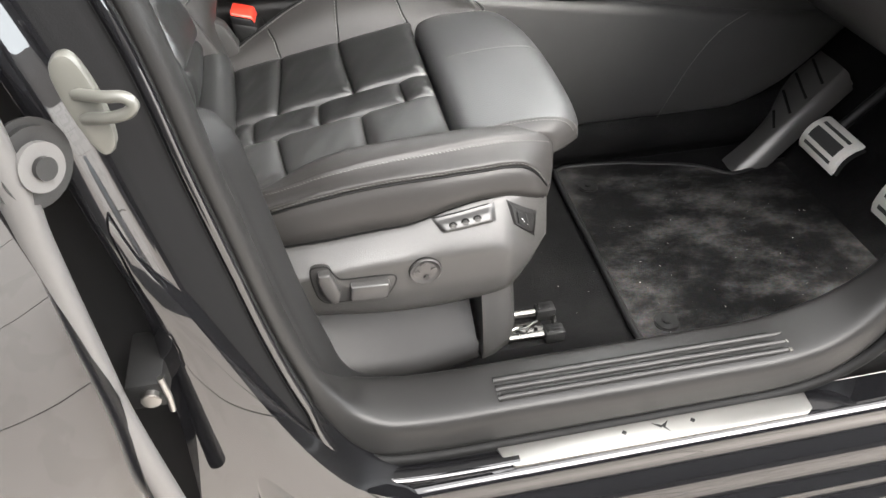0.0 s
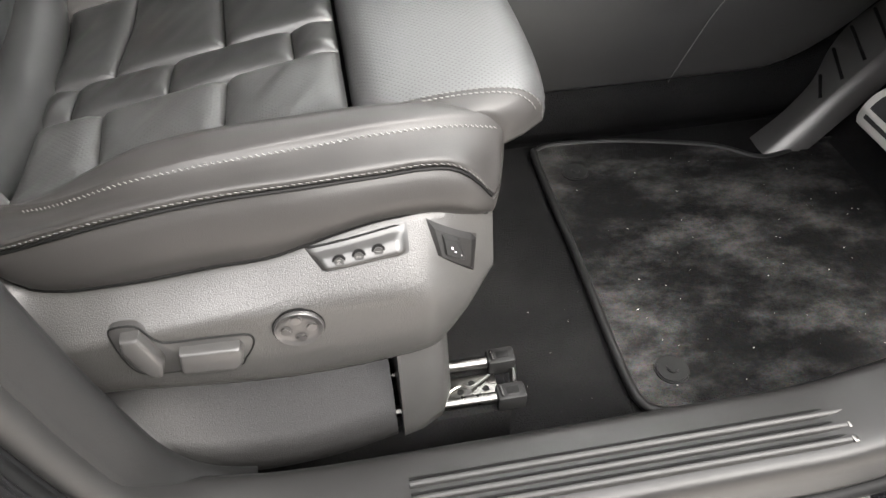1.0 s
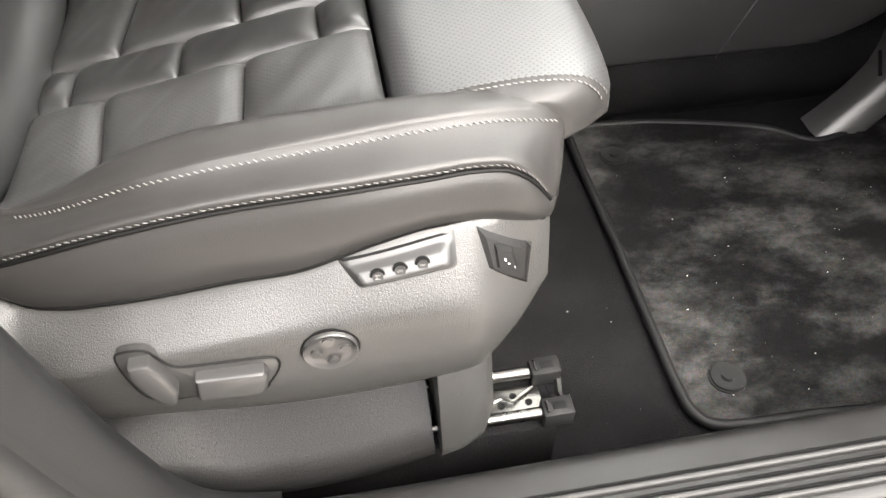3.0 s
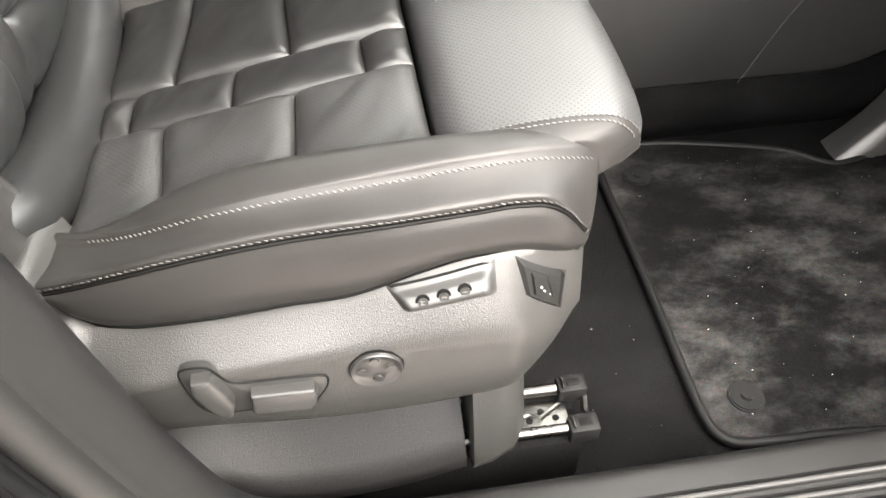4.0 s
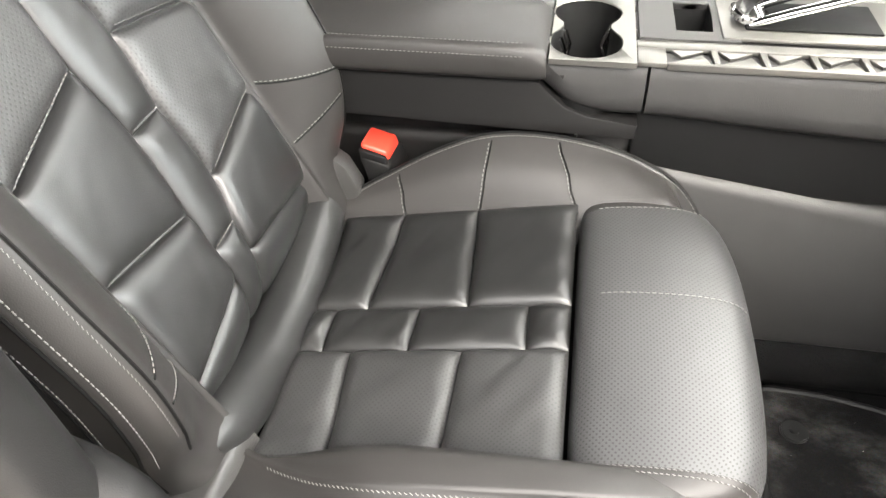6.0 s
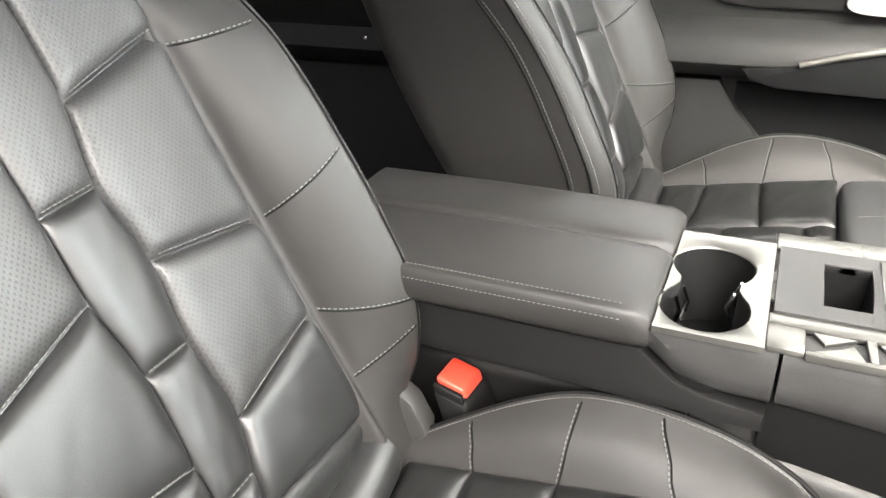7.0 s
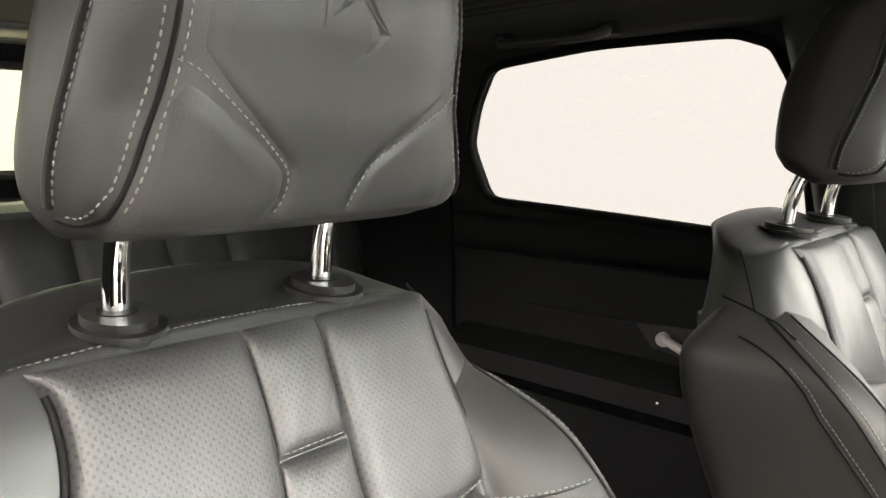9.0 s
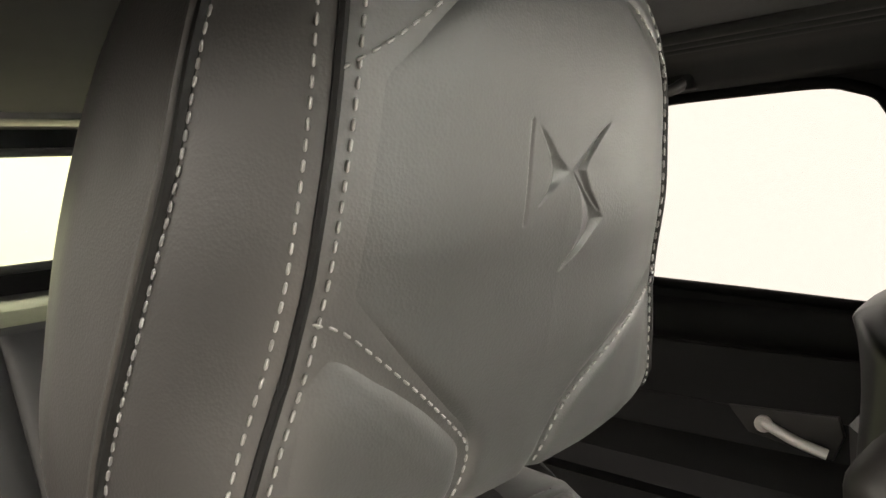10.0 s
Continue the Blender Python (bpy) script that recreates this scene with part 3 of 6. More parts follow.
        pts = [(inner + 0.03, uz - 0.07), (inner + 0.004, min(cushion_z(x) + 0.006, uz)), (inner - 0.008, uz - 0.001 + lip), (uy + 0.008, uz + 0.002 + lip), (uy + 0.002, uz + 0.003), (uy - 0.002, uz - 0.0005), (uy - 0.45 * (uy - ly) - 0.002, uz - 0.40 * (uz - lz)), (ly + 0.001, lz + 0.005), (ly, lz), (ly + 0.0015, lz - 0.004), (ly - 0.004 * puff, lz - 0.25 * (lz - bz)), (0.5 * (ly + by) - 0.008 * puff, lz - 0.60 * (lz - bz)), (by - 0.003 * puff, bz + 0.12 * (lz - bz)), (by + 0.004, bz), (by + 0.04, bz - 0.02)]
        return [fore(x, y, z) for y, z in catmull(pts, 3)]

    xs = np.concatenate([np.linspace(0.40, 0.80, 40), np.linspace(0.806, 0.850, 16)])
    rings = [bolster_ring(x) for x in xs]
    tip = np.array(rings[-1])
    core = tip.mean(0)
    for f, dx in ((0.88, 0.002), (0.6, 0.004), (0.1, 0.005)):
        rings.append([tuple(core + (q - core) * f + (dx, 0, 0)) for q in tip])
    loft("side_bolster", rings, LEATHER_SIDE, seat, "smooth leather side bolster with two stitched seams", closed=True)
    upper = [fore(x, up_y(x) - 0.0012, up_z(x) + 0.0014) for x in np.linspace(0.486, 0.850, 50)]
    lower = [fore(x, lo_y(x) - 0.0008, lo_z(x) + 0.0012) for x in np.linspace(0.458, 0.846, 50)]
    stitches("stitching", upper, seat, slant=0.6, pitch=0.0046, length=0.0034, r=0.00045)
    stitches("stitching", lower, seat, THREAD_DARK, slant=0.3, pitch=0.0050, length=0.0036, r=0.00042)
    tube("piping", [fore(x, lo_y(x) + 0.0002, lo_z(x) - 0.0038) for x in np.linspace(0.458, 0.848, 46)], 0.0014, PIPING, seat, sides=6)
    tube("piping", [fore(x, bt_y(x) - 0.0005, min(bt_z(x), lo_z(x) - 0.006) + 0.0025) for x in np.linspace(0.456, 0.845, 44)], 0.0018, PIPING, seat, sides=6)

    # --- console-side bolster
    cz = curve1([(0.38, 0.682), (0.44, 0.692), (0.50, 0.722), (0.56, 0.752), (0.62, 0.773), (0.68, 0.779), (0.75, 0.772), (0.82, 0.755), (0.87, 0.728), (0.90, 0.69)])
    cy = curve1([(0.38, 1.815), (0.44, 1.828), (0.50, 1.846), (0.56, 1.862), (0.62, 1.873), (0.70, 1.876), (0.80, 1.868), (0.87, 1.845), (0.90, 1.82)])

    def far_ring(x):
        z0 = cushion_z(x) + 0.004
        f = max(0.0, x - 0.84) / 0.06
        pts = [(1.775, z0 - 0.06), (1.803, z0 - 0.004), (1.803 + (cy(x) - 1.803) * 0.42, z0 + (cz(x) - z0) * 0.60), (cy(x) - 0.006, cz(x) - 0.003), (cy(x) + 0.004, cz(x)), (cy(x) + 0.016, cz(x) - 0.02), (1.896, 0.64), (1.88, 0.56)]
        pts = [(y + (1.79 - y) * f * f, z + (0.64 - z) * f * f * 0.8) for y, z in pts]
        return [(x, y, z) for y, z in catmull(pts, 5)]

    loft("side_bolster", [far_ring(x) for x in np.linspace(0.38, 0.895, 40)], LEATHER_SIDE, seat, "smooth leather bolster beside the console")
    tube("piping", [(x, cy(x) + 0.003, cz(x) + 0.0008) for x in np.linspace(0.40, 0.895, 40)], 0.0026, PIPING, seat, sides=6)
    stitches("stitching", [(x, cy(x) - 0.004, cz(x) + 0.0005) for x in np.linspace(0.40, 0.895, 50)], seat, THREAD_DARK, pitch=0.005)
    for xa, xb in ((0.532, 0.515), (0.622, 0.629), (0.742, 0.712)):
        row = []
        for t in np.linspace(0.02, 1, 9):
            x = xa + (xb - xa) * t
            rg = far_ring(x)
            row.append(Vector(rg[int(5 + t * 10)]) + Vector((0, -0.0006, 0.0008)))
        seam(row, THREAD if xa != 0.525 else THREAD_DARK, (0, -0.7, 0.7), side=(0.0026, 0, 0))

    # --- side panel with its controls
    top = curve1([(0.40, 0.700), (0.440, 0.706), (0.452, 0.704), (0.458, 0.690), (0.464, 0.668), (0.472, 0.658), (0.486, 0.652), (0.503, 0.650), (0.54, 0.653), (0.58, 0.656), (0.62, 0.660), (0.669, 0.666), (0.692, 0.672), (0.72, 0.678), (0.758, 0.683), (0.79, 0.684), (0.80, 0.6825), (0.815, 0.6785), (0.828, 0.6735), (0.849, 0.664)])
    bot = curve1([(0.40, 0.575), (0.48, 0.560), (0.55, 0.550), (0.62, 0.536), (0.69, 0.531), (0.75, 0.536), (0.785, 0.545), (0.805, 0.556), (0.820, 0.572), (0.835, 0.592), (0.849, 0.606)])

    def panel_y(x, z):
        ridge = 0.634 - 0.02 * max(0.0, 0.60 - x) / 0.2 - 0.048 * max(0.0, min(1.0, (x - 0.775) / 0.07))
        rim = bt_y(x) - 0.001 if x > 0.46 else 1.384
        f = max(0.0, (z - ridge) / max(0.02, top(x) - ridge))
        t = (z - bot(x)) / max(0.02, top(x) - bot(x))
        turn = max(0.0, x - 0.790)
        face = 1.346 + 0.14 * max(0.0, 0.585 - z) + 0.012 * max(0, 0.10 - t) / 0.10 + turn * 0.62
        return face + max(0.0, rim - face) * min(1.0, f) ** 1.15

    rings = []
    for x in np.concatenate([np.linspace(0.40, 0.44, 4), np.linspace(0.444, 0.49, 14), np.linspace(0.50, 0.77, 20), np.linspace(0.78, 0.849, 12)]):
        b, t = bot(x), top(x)
        face = [(x, panel_y(x, z), z) for z in b + (t - b) * np.concatenate([np.linspace(0, 0.13, 4), np.linspace(0.2, 0.60, 7), np.linspace(0.65, 1, 9)])]
        rings.append([(x, 1.47, b + 0.002)] + face + [(x, face[-1][1] + 0.006, t + 0.001), (x, 1.47, t - 0.004)])
    panel = loft("side_panel", rings, PLASTIC, seat, "dark grey grained plastic side panel with controls")

    # seat adjuster: a recess plate, an upright lever and a lying lever
    outline = [tuple(p) for p in catmull([(0.541, 0.638), (0.546, 0.6445), (0.561, 0.6435), (0.567, 0.633), (0.573, 0.623), (0.582, 0.6195), (0.610, 0.6185), (0.637, 0.6165), (0.643, 0.611), (0.641, 0.600), (0.633, 0.587), (0.627, 0.580), (0.600, 0.583), (0.565, 0.584), (0.554, 0.586), (0.546, 0.596), (0.542, 0.616)], 3, True)]
    prism("switch_plate", outline, "y", 1.3450, 1.352, BEZEL, panel, "smooth grey switch plate", bevel=0.0008)
    tube("switch_gap", [(x, 1.3455, z) for x, z in outline], 0.0010, RUBBER, panel, "dark gap round the switches", sides=6, closed=True)
    prism("switch_lever", [(0.550, 0.639), (0.5635, 0.640), (0.569, 0.624), (0.574, 0.606), (0.570, 0.592), (0.5615, 0.5905), (0.553, 0.608), (0.548, 0.627)], "y", 1.3335, 1.349, SILVER_SOFT, panel, "upright backrest lever", bevel=0.0035, seg=3)
    prism("switch_lever", [(0.587, 0.6135), (0.633, 0.6115), (0.635, 0.606), (0.632, 0.592), (0.627, 0.586), (0.586, 0.5885), (0.584, 0.594)], "y", 1.3345, 1.349, SILVER_SOFT, panel, "lying cushion lever", bevel=0.0035, seg=3)
    disc("lumbar_dial", (0.680, 1.3465, 0.6150), (0, -1, 0), 0.0212, 0.002, RUBBER, panel, "dark gap round the lumbar dial", bevel=0.0003)
    dial = loft("lumbar_dial", [[(0.680 + q * math.cos(an), 1.3460 - out, 0.6150 + q * math.sin(an)) for an in np.linspace(0, 2 * math.pi, 33)[:-1]] for q, out in ((0.0200, 0.0), (0.0199, 0.0030), (0.0192, 0.0038), (0.0184, 0.0036), (0.0170, 0.0026), (0.0150, 0.0016), (0.0110, 0.0013), (0.0005, 0.0016))], DIAL, panel, "round silver-grey dished four-way lumbar dial")
    for a in range(4):
        an = a * math.pi / 2 + 0.1
        disc("dial_lobe", (0.680 + 0.0104 * math.cos(an), 1.3442, 0.6150 + 0.0104 * math.sin(an)), (0.12 * math.cos(an), -1, 0.12 * math.sin(an)), 0.0054, 0.0034, DIAL, dial, bevel=0.0016, sides=20)

    def patch(name, quad, out, mat, label="", n=8):
        """A thin plate that follows the panel, within four (x, z) corners."""
        q = np.array(quad, float)
        verts, faces = [], []
        for i in range(n + 1):
            for j in range(n + 1):
                t, u = i / n, j / n
                x, z = (q[0] * (1 - u) + q[1] * u) * (1 - t) + (q[3] * (1 - u) + q[2] * u) * t
                rim = i in (0, n) or j in (0, n)
                verts.append((x, panel_y(x, z) - (out if not rim else out - 0.003), z))
        for i in range(n):
            for j in range(n):
                k = i * (n + 1) + j
                faces.append((k, k + 1, k + n + 2, k + n + 1))
        return link_mesh(name, verts, faces, mat, panel, label, smooth=False)

    # memory keys on a shelf that stands out of the sloping shoulder
    patch("memory_gap", [(0.6920, 0.6730), (0.7760, 0.6812), (0.7755, 0.6610), (0.7035, 0.6568)], 0.0020, RUBBER, "dark joint round the memory keys")
    shelf_out = curve1([(0.0, 0.0005), (0.05, 0.0026), (0.12, 0.0030), (0.30, 0.0082), (0.36, 0.0086), (0.80, 0.0068), (0.90, 0.0034), (0.96, 0.0026), (1.0, 0.0005)])
    verts, faces, nu, nt = [], [], 20, 26
    q = np.array([(0.6935, 0.6722), (0.7750, 0.6803), (0.7745, 0.6620), (0.7050, 0.6578)])
    for i in range(nt + 1):
        for j in range(nu + 1):
            t, u = i / nt, j / nu
            x, z = (q[0] * (1 - u) + q[1] * u) * (1 - t) + (q[3] * (1 - u) + q[2] * u) * t
            side = max(0.0, min(1.0, min(u - 0.05, 0.95 - u) / 0.05))
            verts.append((x, panel_y(x, z) - 0.0026 * min(1.0, min(u, 1 - u) / 0.02) - side * max(0.0, shelf_out(t) - 0.0026), z))
    for i in range(nt):
        for j in range(nu):
            k = i * (nu + 1) + j
            faces.append((k, k + 1, k + nu + 2, k + nu + 1))
    link_mesh("memory_shelf", verts, faces, BEZEL, panel, "smooth grey shelf of the memory keys")
    for x, z, mark in ((0.7190, 0.6665, "M"), (0.7345, 0.6682, "2"), (0.7500, 0.6696, "1")):
        y = panel_y(x, z) - 0.0078
        disc("memory_key", (x, y, z), (0, -0.90, 0.43), 0.0056, 0.0022, RUBBER, panel, "dark ring of a memory key", sides=18, bevel=0.0004)
        key = disc("memory_key", (x, y - 0.0006, z), (0, -0.90, 0.43), 0.0047, 0.0030, BEZEL, panel, "round satin memory key", sides=18, bevel=0.0010)
        letter("key_print", mark, (x, y - 0.0006 - 0.90 * 0.0016, z + 0.43 * 0.0016), (0, -0.90, 0.43), (-1, 0, 0.08), 0.0052, THREAD, key)
    # thigh-support switch on the nose
    patch("nose_switch", [(0.7905, 0.6800), (0.8330, 0.6530), (0.8290, 0.6210), (0.7975, 0.6520)], 0.0032, SKIRT, "smooth dark switch plate on the panel's nose")
    patch("nose_gap", [(0.8005, 0.6698), (0.8168, 0.6605), (0.8235, 0.6345), (0.8018, 0.6508)], 0.0040, RUBBER, "dark gap round the key")
    patch("nose_key", [(0.8015, 0.6685), (0.8160, 0.6597), (0.8222, 0.6362), (0.8028, 0.6520)], 0.0056, PLASTIC_DARK, "dark cushion-length key")
    for quad in ([(0.8080, 0.6580), (0.8110, 0.6560), (0.8114, 0.6520), (0.8084, 0.6541)], [(0.8105, 0.6530), (0.8140, 0.6505), (0.8142, 0.6490), (0.8107, 0.6514)], [(0.8162, 0.6490), (0.8168, 0.6486), (0.8180, 0.6430), (0.8174, 0.6434)]):
        patch("key_mark", quad, 0.0062, WHITE_MARK, "white printed pictogram", n=3)

    # --- foot of the seat: skirt, front cover and rails
    sk = curve1([(0.44, 0.470), (0.48, 0.448), (0.528, 0.422), (0.593, 0.402), (0.646, 0.400), (0.70, 0.408), (0.752, 0.425)])
    # the skirt's colour is darkened to carry the shade under the side panel
    loft("seat_skirt", [[(x, 1.47, 0.56), (x, 1.455, 0.555), (x, 1.440, 0.530), (x, 1.408, 0.490), (x, 1.366, sk(x) + 0.040), (x, 1.350, sk(x) + 0.024), (x, 1.347, sk(x) + 0.012), (x, 1.354, sk(x)), (x, 1.44, sk(x))] for x in np.linspace(0.44, 0.751, 16)], SKIRT, seat, "plastic skirt over the seat rail, darkened for shade under the panel")
    loft("rail_cover", [[(x, 1.45, 0.575), (x, 1.372 + q, 0.575), (x, 1.352 + q, 0.51), (x, 1.342 + q, sk(0.751) + 0.024 + d), (x, 1.350 + q, sk(0.751) + d), (x, 1.45, sk(0.751) + d)] for x, d, q in ((0.757, 0, 0), (0.776, 0.008, 0), (0.796, 0.020, 0.004), (0.806, 0.03, 0.02))], PLASTIC, seat, "plastic cover at the rail's front end")
    for y in (1.374, 1.420):
        tube("rail", [(0.70, y, 0.434), (0.885, y, 0.428)], 0.0062, RAIL_STEEL, seat, "bright steel seat rail", sides=12, flat=0.8)
        cap_end = block("rail_end", (0.856, y - 0.0105, 0.4165), (0.886, y + 0.0105, 0.4385), PLASTIC_DARK, seat, "grey end clip of the rail", bevel=0.003)
        block("clip_slot", (0.866, y - 0.004, 0.4382), (0.879, y + 0.004, 0.4392), RUBBER, cap_end, "slot in the clip", bevel=0.0003)
        tube("clip_lug", [(0.861, y - 0.006, 0.4390), (0.861, y + 0.006, 0.4390)], 0.0014, RAIL_STEEL, cap_end, sides=6)
    block("rail_bed", (0.42, 1.365, 0.345), (0.872, 1.43, 0.418), CARPET, seat, "black covered rail bed", bevel=0.004)
    block("rail_web", (0.78, 1.384, 0.419), (0.862, 1.411, 0.4215), RAIL_STEEL, seat, "pierced steel web between the rails", bevel=0.0006)
    for k in range(5):
        disc("web_hole", (0.795 + 0.0135 * k, 1.392 + 0.009 * (k % 2), 0.4217), (0, 0, 1), 0.0036, 0.0012, RUBBER, seat, "dark hole in the web", sides=14, bevel=0.0002)
    tube("latch_wire", catmull([(0.800, 1.388, 0.4235), (0.822, 1.398, 0.4250), (0.832, 1.392, 0.4275), (0.842, 1.398, 0.4250), (0.856, 1.407, 0.4235)], 4), 0.0016, STEEL, seat, "bent spring wire", sides=6)
    tube("rail_link", [(0.884, 1.374, 0.426), (0.880, 1.397, 0.420), (0.884, 1.420, 0.426)], 0.004, RAIL_STEEL, seat, sides=6)
    block("seat_frame", (0.44, 1.45, 0.35), (0.80, 1.86, 0.60), PLASTIC_DARK, seat, "dark steel frame under the cushion", bevel=0.01)

    # --- backrest core and shell
    core_hw = curve1([(0.60, 0.236), (0.80, 0.250), (1.0, 0.250), (1.12, 0.246), (1.20, 0.230), (1.25, 0.211), (1.28, 0.200), (1.30, 0.190)])
    core_th = curve1([(0.60, 0.165), (0.85, 0.175), (1.03, 0.180), (1.15, 0.160), (1.22, 0.130), (1.30, 0.108)])

    cap_rise = curve1([(0.0, 0.001), (0.03, 0.001), (0.06, 0.010), (0.095, 0.022), (0.118, 0.018), (0.14, 0.002)])

    def cap_height(d, w):
        return cap_rise(d) - (0.30 + 3.0 * max(0.0, d)) * w * w

    def core_ring(z):
        bx, hw, th = back_low(z) - 0.0065, core_hw(z), core_th(z)
        up = max(0.0, z - 1.20) / 0.10
        pts = [(bx, 0), (bx + 0.001, 0.09), (bx + 0.001, min(0.152, hw - 0.016)), (bx - 0.005, min(0.190, hw - 0.012)), (bx - 0.020, hw), (bx - th * (0.45 - 0.05 * up), hw + 0.004 - 0.004 * up), (bx - th * (0.82 - 0.06 * up), hw - 0.010 - 0.022 * up), (bx - th, hw - 0.045 - 0.035 * up), (bx - th - 0.008, hw * 0.5), (bx - th - 0.010, 0)]
        pts += [(x, -w) for x, w in pts[-2:0:-1]]
        return [(x, YC + w, z + up * cap_height(bx - x, w)) for x, w in catmull(pts, 4, True)]

    zs = list(np.linspace(0.66, 1.298, 32))
    rings = [core_ring(z) for z in zs]
    last = np.array(rings[-1])
    c = last.mean(0)
    bx_top = back_low(1.298) - 0.0065
    for lift, f in ((0.0018, 0.98), (0.0034, 0.94), (0.0046, 0.86), (0.0052, 0.70), (0.0055, 0.4), (0.0055, 0.15)):
        rings.append([(x, y, 1.298 + cap_height(bx_top - x, y - YC) + lift) for x, y in [(c[0] + (q[0] - c[0]) * f, c[1] + (q[1] - c[1]) * f) for q in last]])
    loft("backrest_core", rings, LEATHER, seat, "leather covered backrest with a rounded top")
    le = curve1([(0.70, -0.030), (0.806, -0.033), (0.847, -0.030), (0.925, -0.022), (0.99, -0.027), (1.06, -0.023), (1.115, -0.021), (1.21, -0.004), (1.30, -0.004)])
    re = curve1([(0.70, 0.010), (0.806, 0.014), (0.85, 0.030), (0.925, 0.029), (0.993, 0.040), (1.06, 0.034), (1.122, 0.050), (1.212, 0.055), (1.30, 0.058)])
    left_edge = curve1([(0.69, -0.158), (1.08, -0.160), (1.146, -0.157), (1.208, -0.140), (1.244, -0.131), (1.264, -0.130), (1.28, -0.132), (1.293, -0.138), (1.30, -0.142)])
    right_edge = curve1([(0.69, 0.164), (1.08, 0.168), (1.146, 0.172), (1.208, 0.168), (1.244, 0.164), (1.264, 0.163), (1.28, 0.163), (1.293, 0.167), (1.30, 0.170)])

    def column(a, b, zs, names, mats):
        """Panels one above the other between two edges; zs: heights of each seam at its two ends."""
        out = []
        for k in range(len(zs) - 1):
            (z0, z1), (y0, y1) = zs[k], zs[k + 1]
            out.append((names, [(a(z0), z0), (b(z1), z1), (b(y1), y1), (a(y0), y0)], mats[k], a, b))
        return out

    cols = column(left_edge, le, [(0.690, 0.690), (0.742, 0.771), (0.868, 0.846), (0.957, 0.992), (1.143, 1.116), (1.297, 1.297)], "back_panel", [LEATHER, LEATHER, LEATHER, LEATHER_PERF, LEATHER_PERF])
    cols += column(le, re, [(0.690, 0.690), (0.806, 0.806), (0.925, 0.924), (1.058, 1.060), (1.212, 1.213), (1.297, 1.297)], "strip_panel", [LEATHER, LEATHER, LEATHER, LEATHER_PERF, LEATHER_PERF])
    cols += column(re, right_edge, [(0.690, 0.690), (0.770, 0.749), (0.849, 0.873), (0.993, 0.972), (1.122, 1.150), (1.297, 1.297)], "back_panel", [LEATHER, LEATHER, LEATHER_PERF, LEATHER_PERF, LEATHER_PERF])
    for k, (nm, q, mt, ea, eb) in enumerate(cols):
        cell(nm, back_surface, q, mt, seat, sides=(ea, eb), out=(1, 0, 0.4), bulge=0.0145 if nm[0] == "b" else 0.011, sink=0.0065, r=0.017, crease=0.0012, seed=k + 20, n=22)
    for edge_w in (lambda z: left_edge(z) - 0.001, lambda z: right_edge(z) + 0.001):
        tube("piping", [Vector(back_surface(edge_w(z), z)) + Vector((-0.0055, 0, 0)) for z in np.linspace(0.72, 1.281, 60)], 0.0026, PIPING, seat, sides=8)
    for k in (2, 3, 4, 6, 7, 8, 9, 12, 13, 14):
        a, b = cols[k][1][0], cols[k][1][1]
        stitches("stitching", [np.array(back_surface(a[0] + (b[0] - a[0]) * t, a[1] + (b[1] - a[1]) * t + 0.0035)) + (0.0016, 0, 0.0007) for t in np.linspace(0.06, 0.94, 12)], seat, pitch=0.0055, length=0.0042, up=(0.9, 0, 0.4))
    stitches("stitching", [np.array((BACK_X(1.299) - 0.005 - 0.15 * w * w, YC + w, 1.3035 - 0.36 * w * w)) for w in np.linspace(-0.145, 0.165, 24)], seat, THREAD_DARK, pitch=0.0048, length=0.0030, r=0.0005, up=(0.5, 0, 0.8))

    # --- backrest wings
    prot = curve1([(0.68, -0.004), (0.745, 0.014), (0.80, 0.050), (0.868, 0.078), (0.95, 0.085), (1.03, 0.083), (1.10, 0.072), (1.143, 0.060), (1.19, 0.033), (1.225, 0.006), (1.250, -0.014), (1.264, -0.024)])
    wide = curve1([(0.68, 0.205), (0.745, 0.216), (0.80, 0.228), (0.87, 0.236), (1.03, 0.238), (1.143, 0.240), (1.20, 0.230), (1.24, 0.208), (1.264, 0.190)])

    def wing_ring(z, sgn):
        bx, p, hw = BACK_X(z), prot(z), wide(z)
        pts = [(bx - 0.05, 0.14), (bx + 0.0, 0.156)]
        for q in (0.0, 0.2, 0.4, 0.6, 0.8, 1.0):
            a = q * math.pi / 2
            pts.append((bx + 0.004 + (p - 0.004) * (0.5 * math.sin(a) + 0.5 * q), 0.166 + (hw - 0.166) * (0.45 * (1 - math.cos(a)) + 0.55 * q)))
        g = max(0.0, min(1.0, (1.264 - z) / 0.10))
        g = g * g * (3 - 2 * g)
        th = core_th(z)
        pts += [(bx + p - 0.004, hw + 0.012 * g), (bx + p - 0.018, hw + 0.024 * g), (bx + p - 0.034, hw + 0.028 * g), (bx + 0.1 * p - 0.03, hw + 0.027 * g), (bx - (0.25 + 0.30 * g) * th, hw + 0.027 * g), (bx - (0.35 + 0.57 * g) * th, hw + 0.021 * g), (bx - (0.40 + 0.65 * g) * th, hw - 0.02), (bx - (0.38 + 0.37 * g) * th, 0.14)]
        pts = [(x - 0.032 * (1 - g), w - 0.013 * (1 - g)) for x, w in pts]
        return [(x, YC + sgn * w, z) for x, w in catmull(pts, 4, True)]

    for sgn in (-1, 1):
        loft("back_wing", [wing_ring(z, sgn) for z in np.linspace(0.69, 1.264, 46)], LEATHER_SIDE, seat, "smooth leather wing of the backrest")
        tube("piping", [Vector(wing_ring(z, sgn)[39]) for z in np.linspace(0.71, 1.260, 52)], 0.0019, PIPING, seat, sides=6)
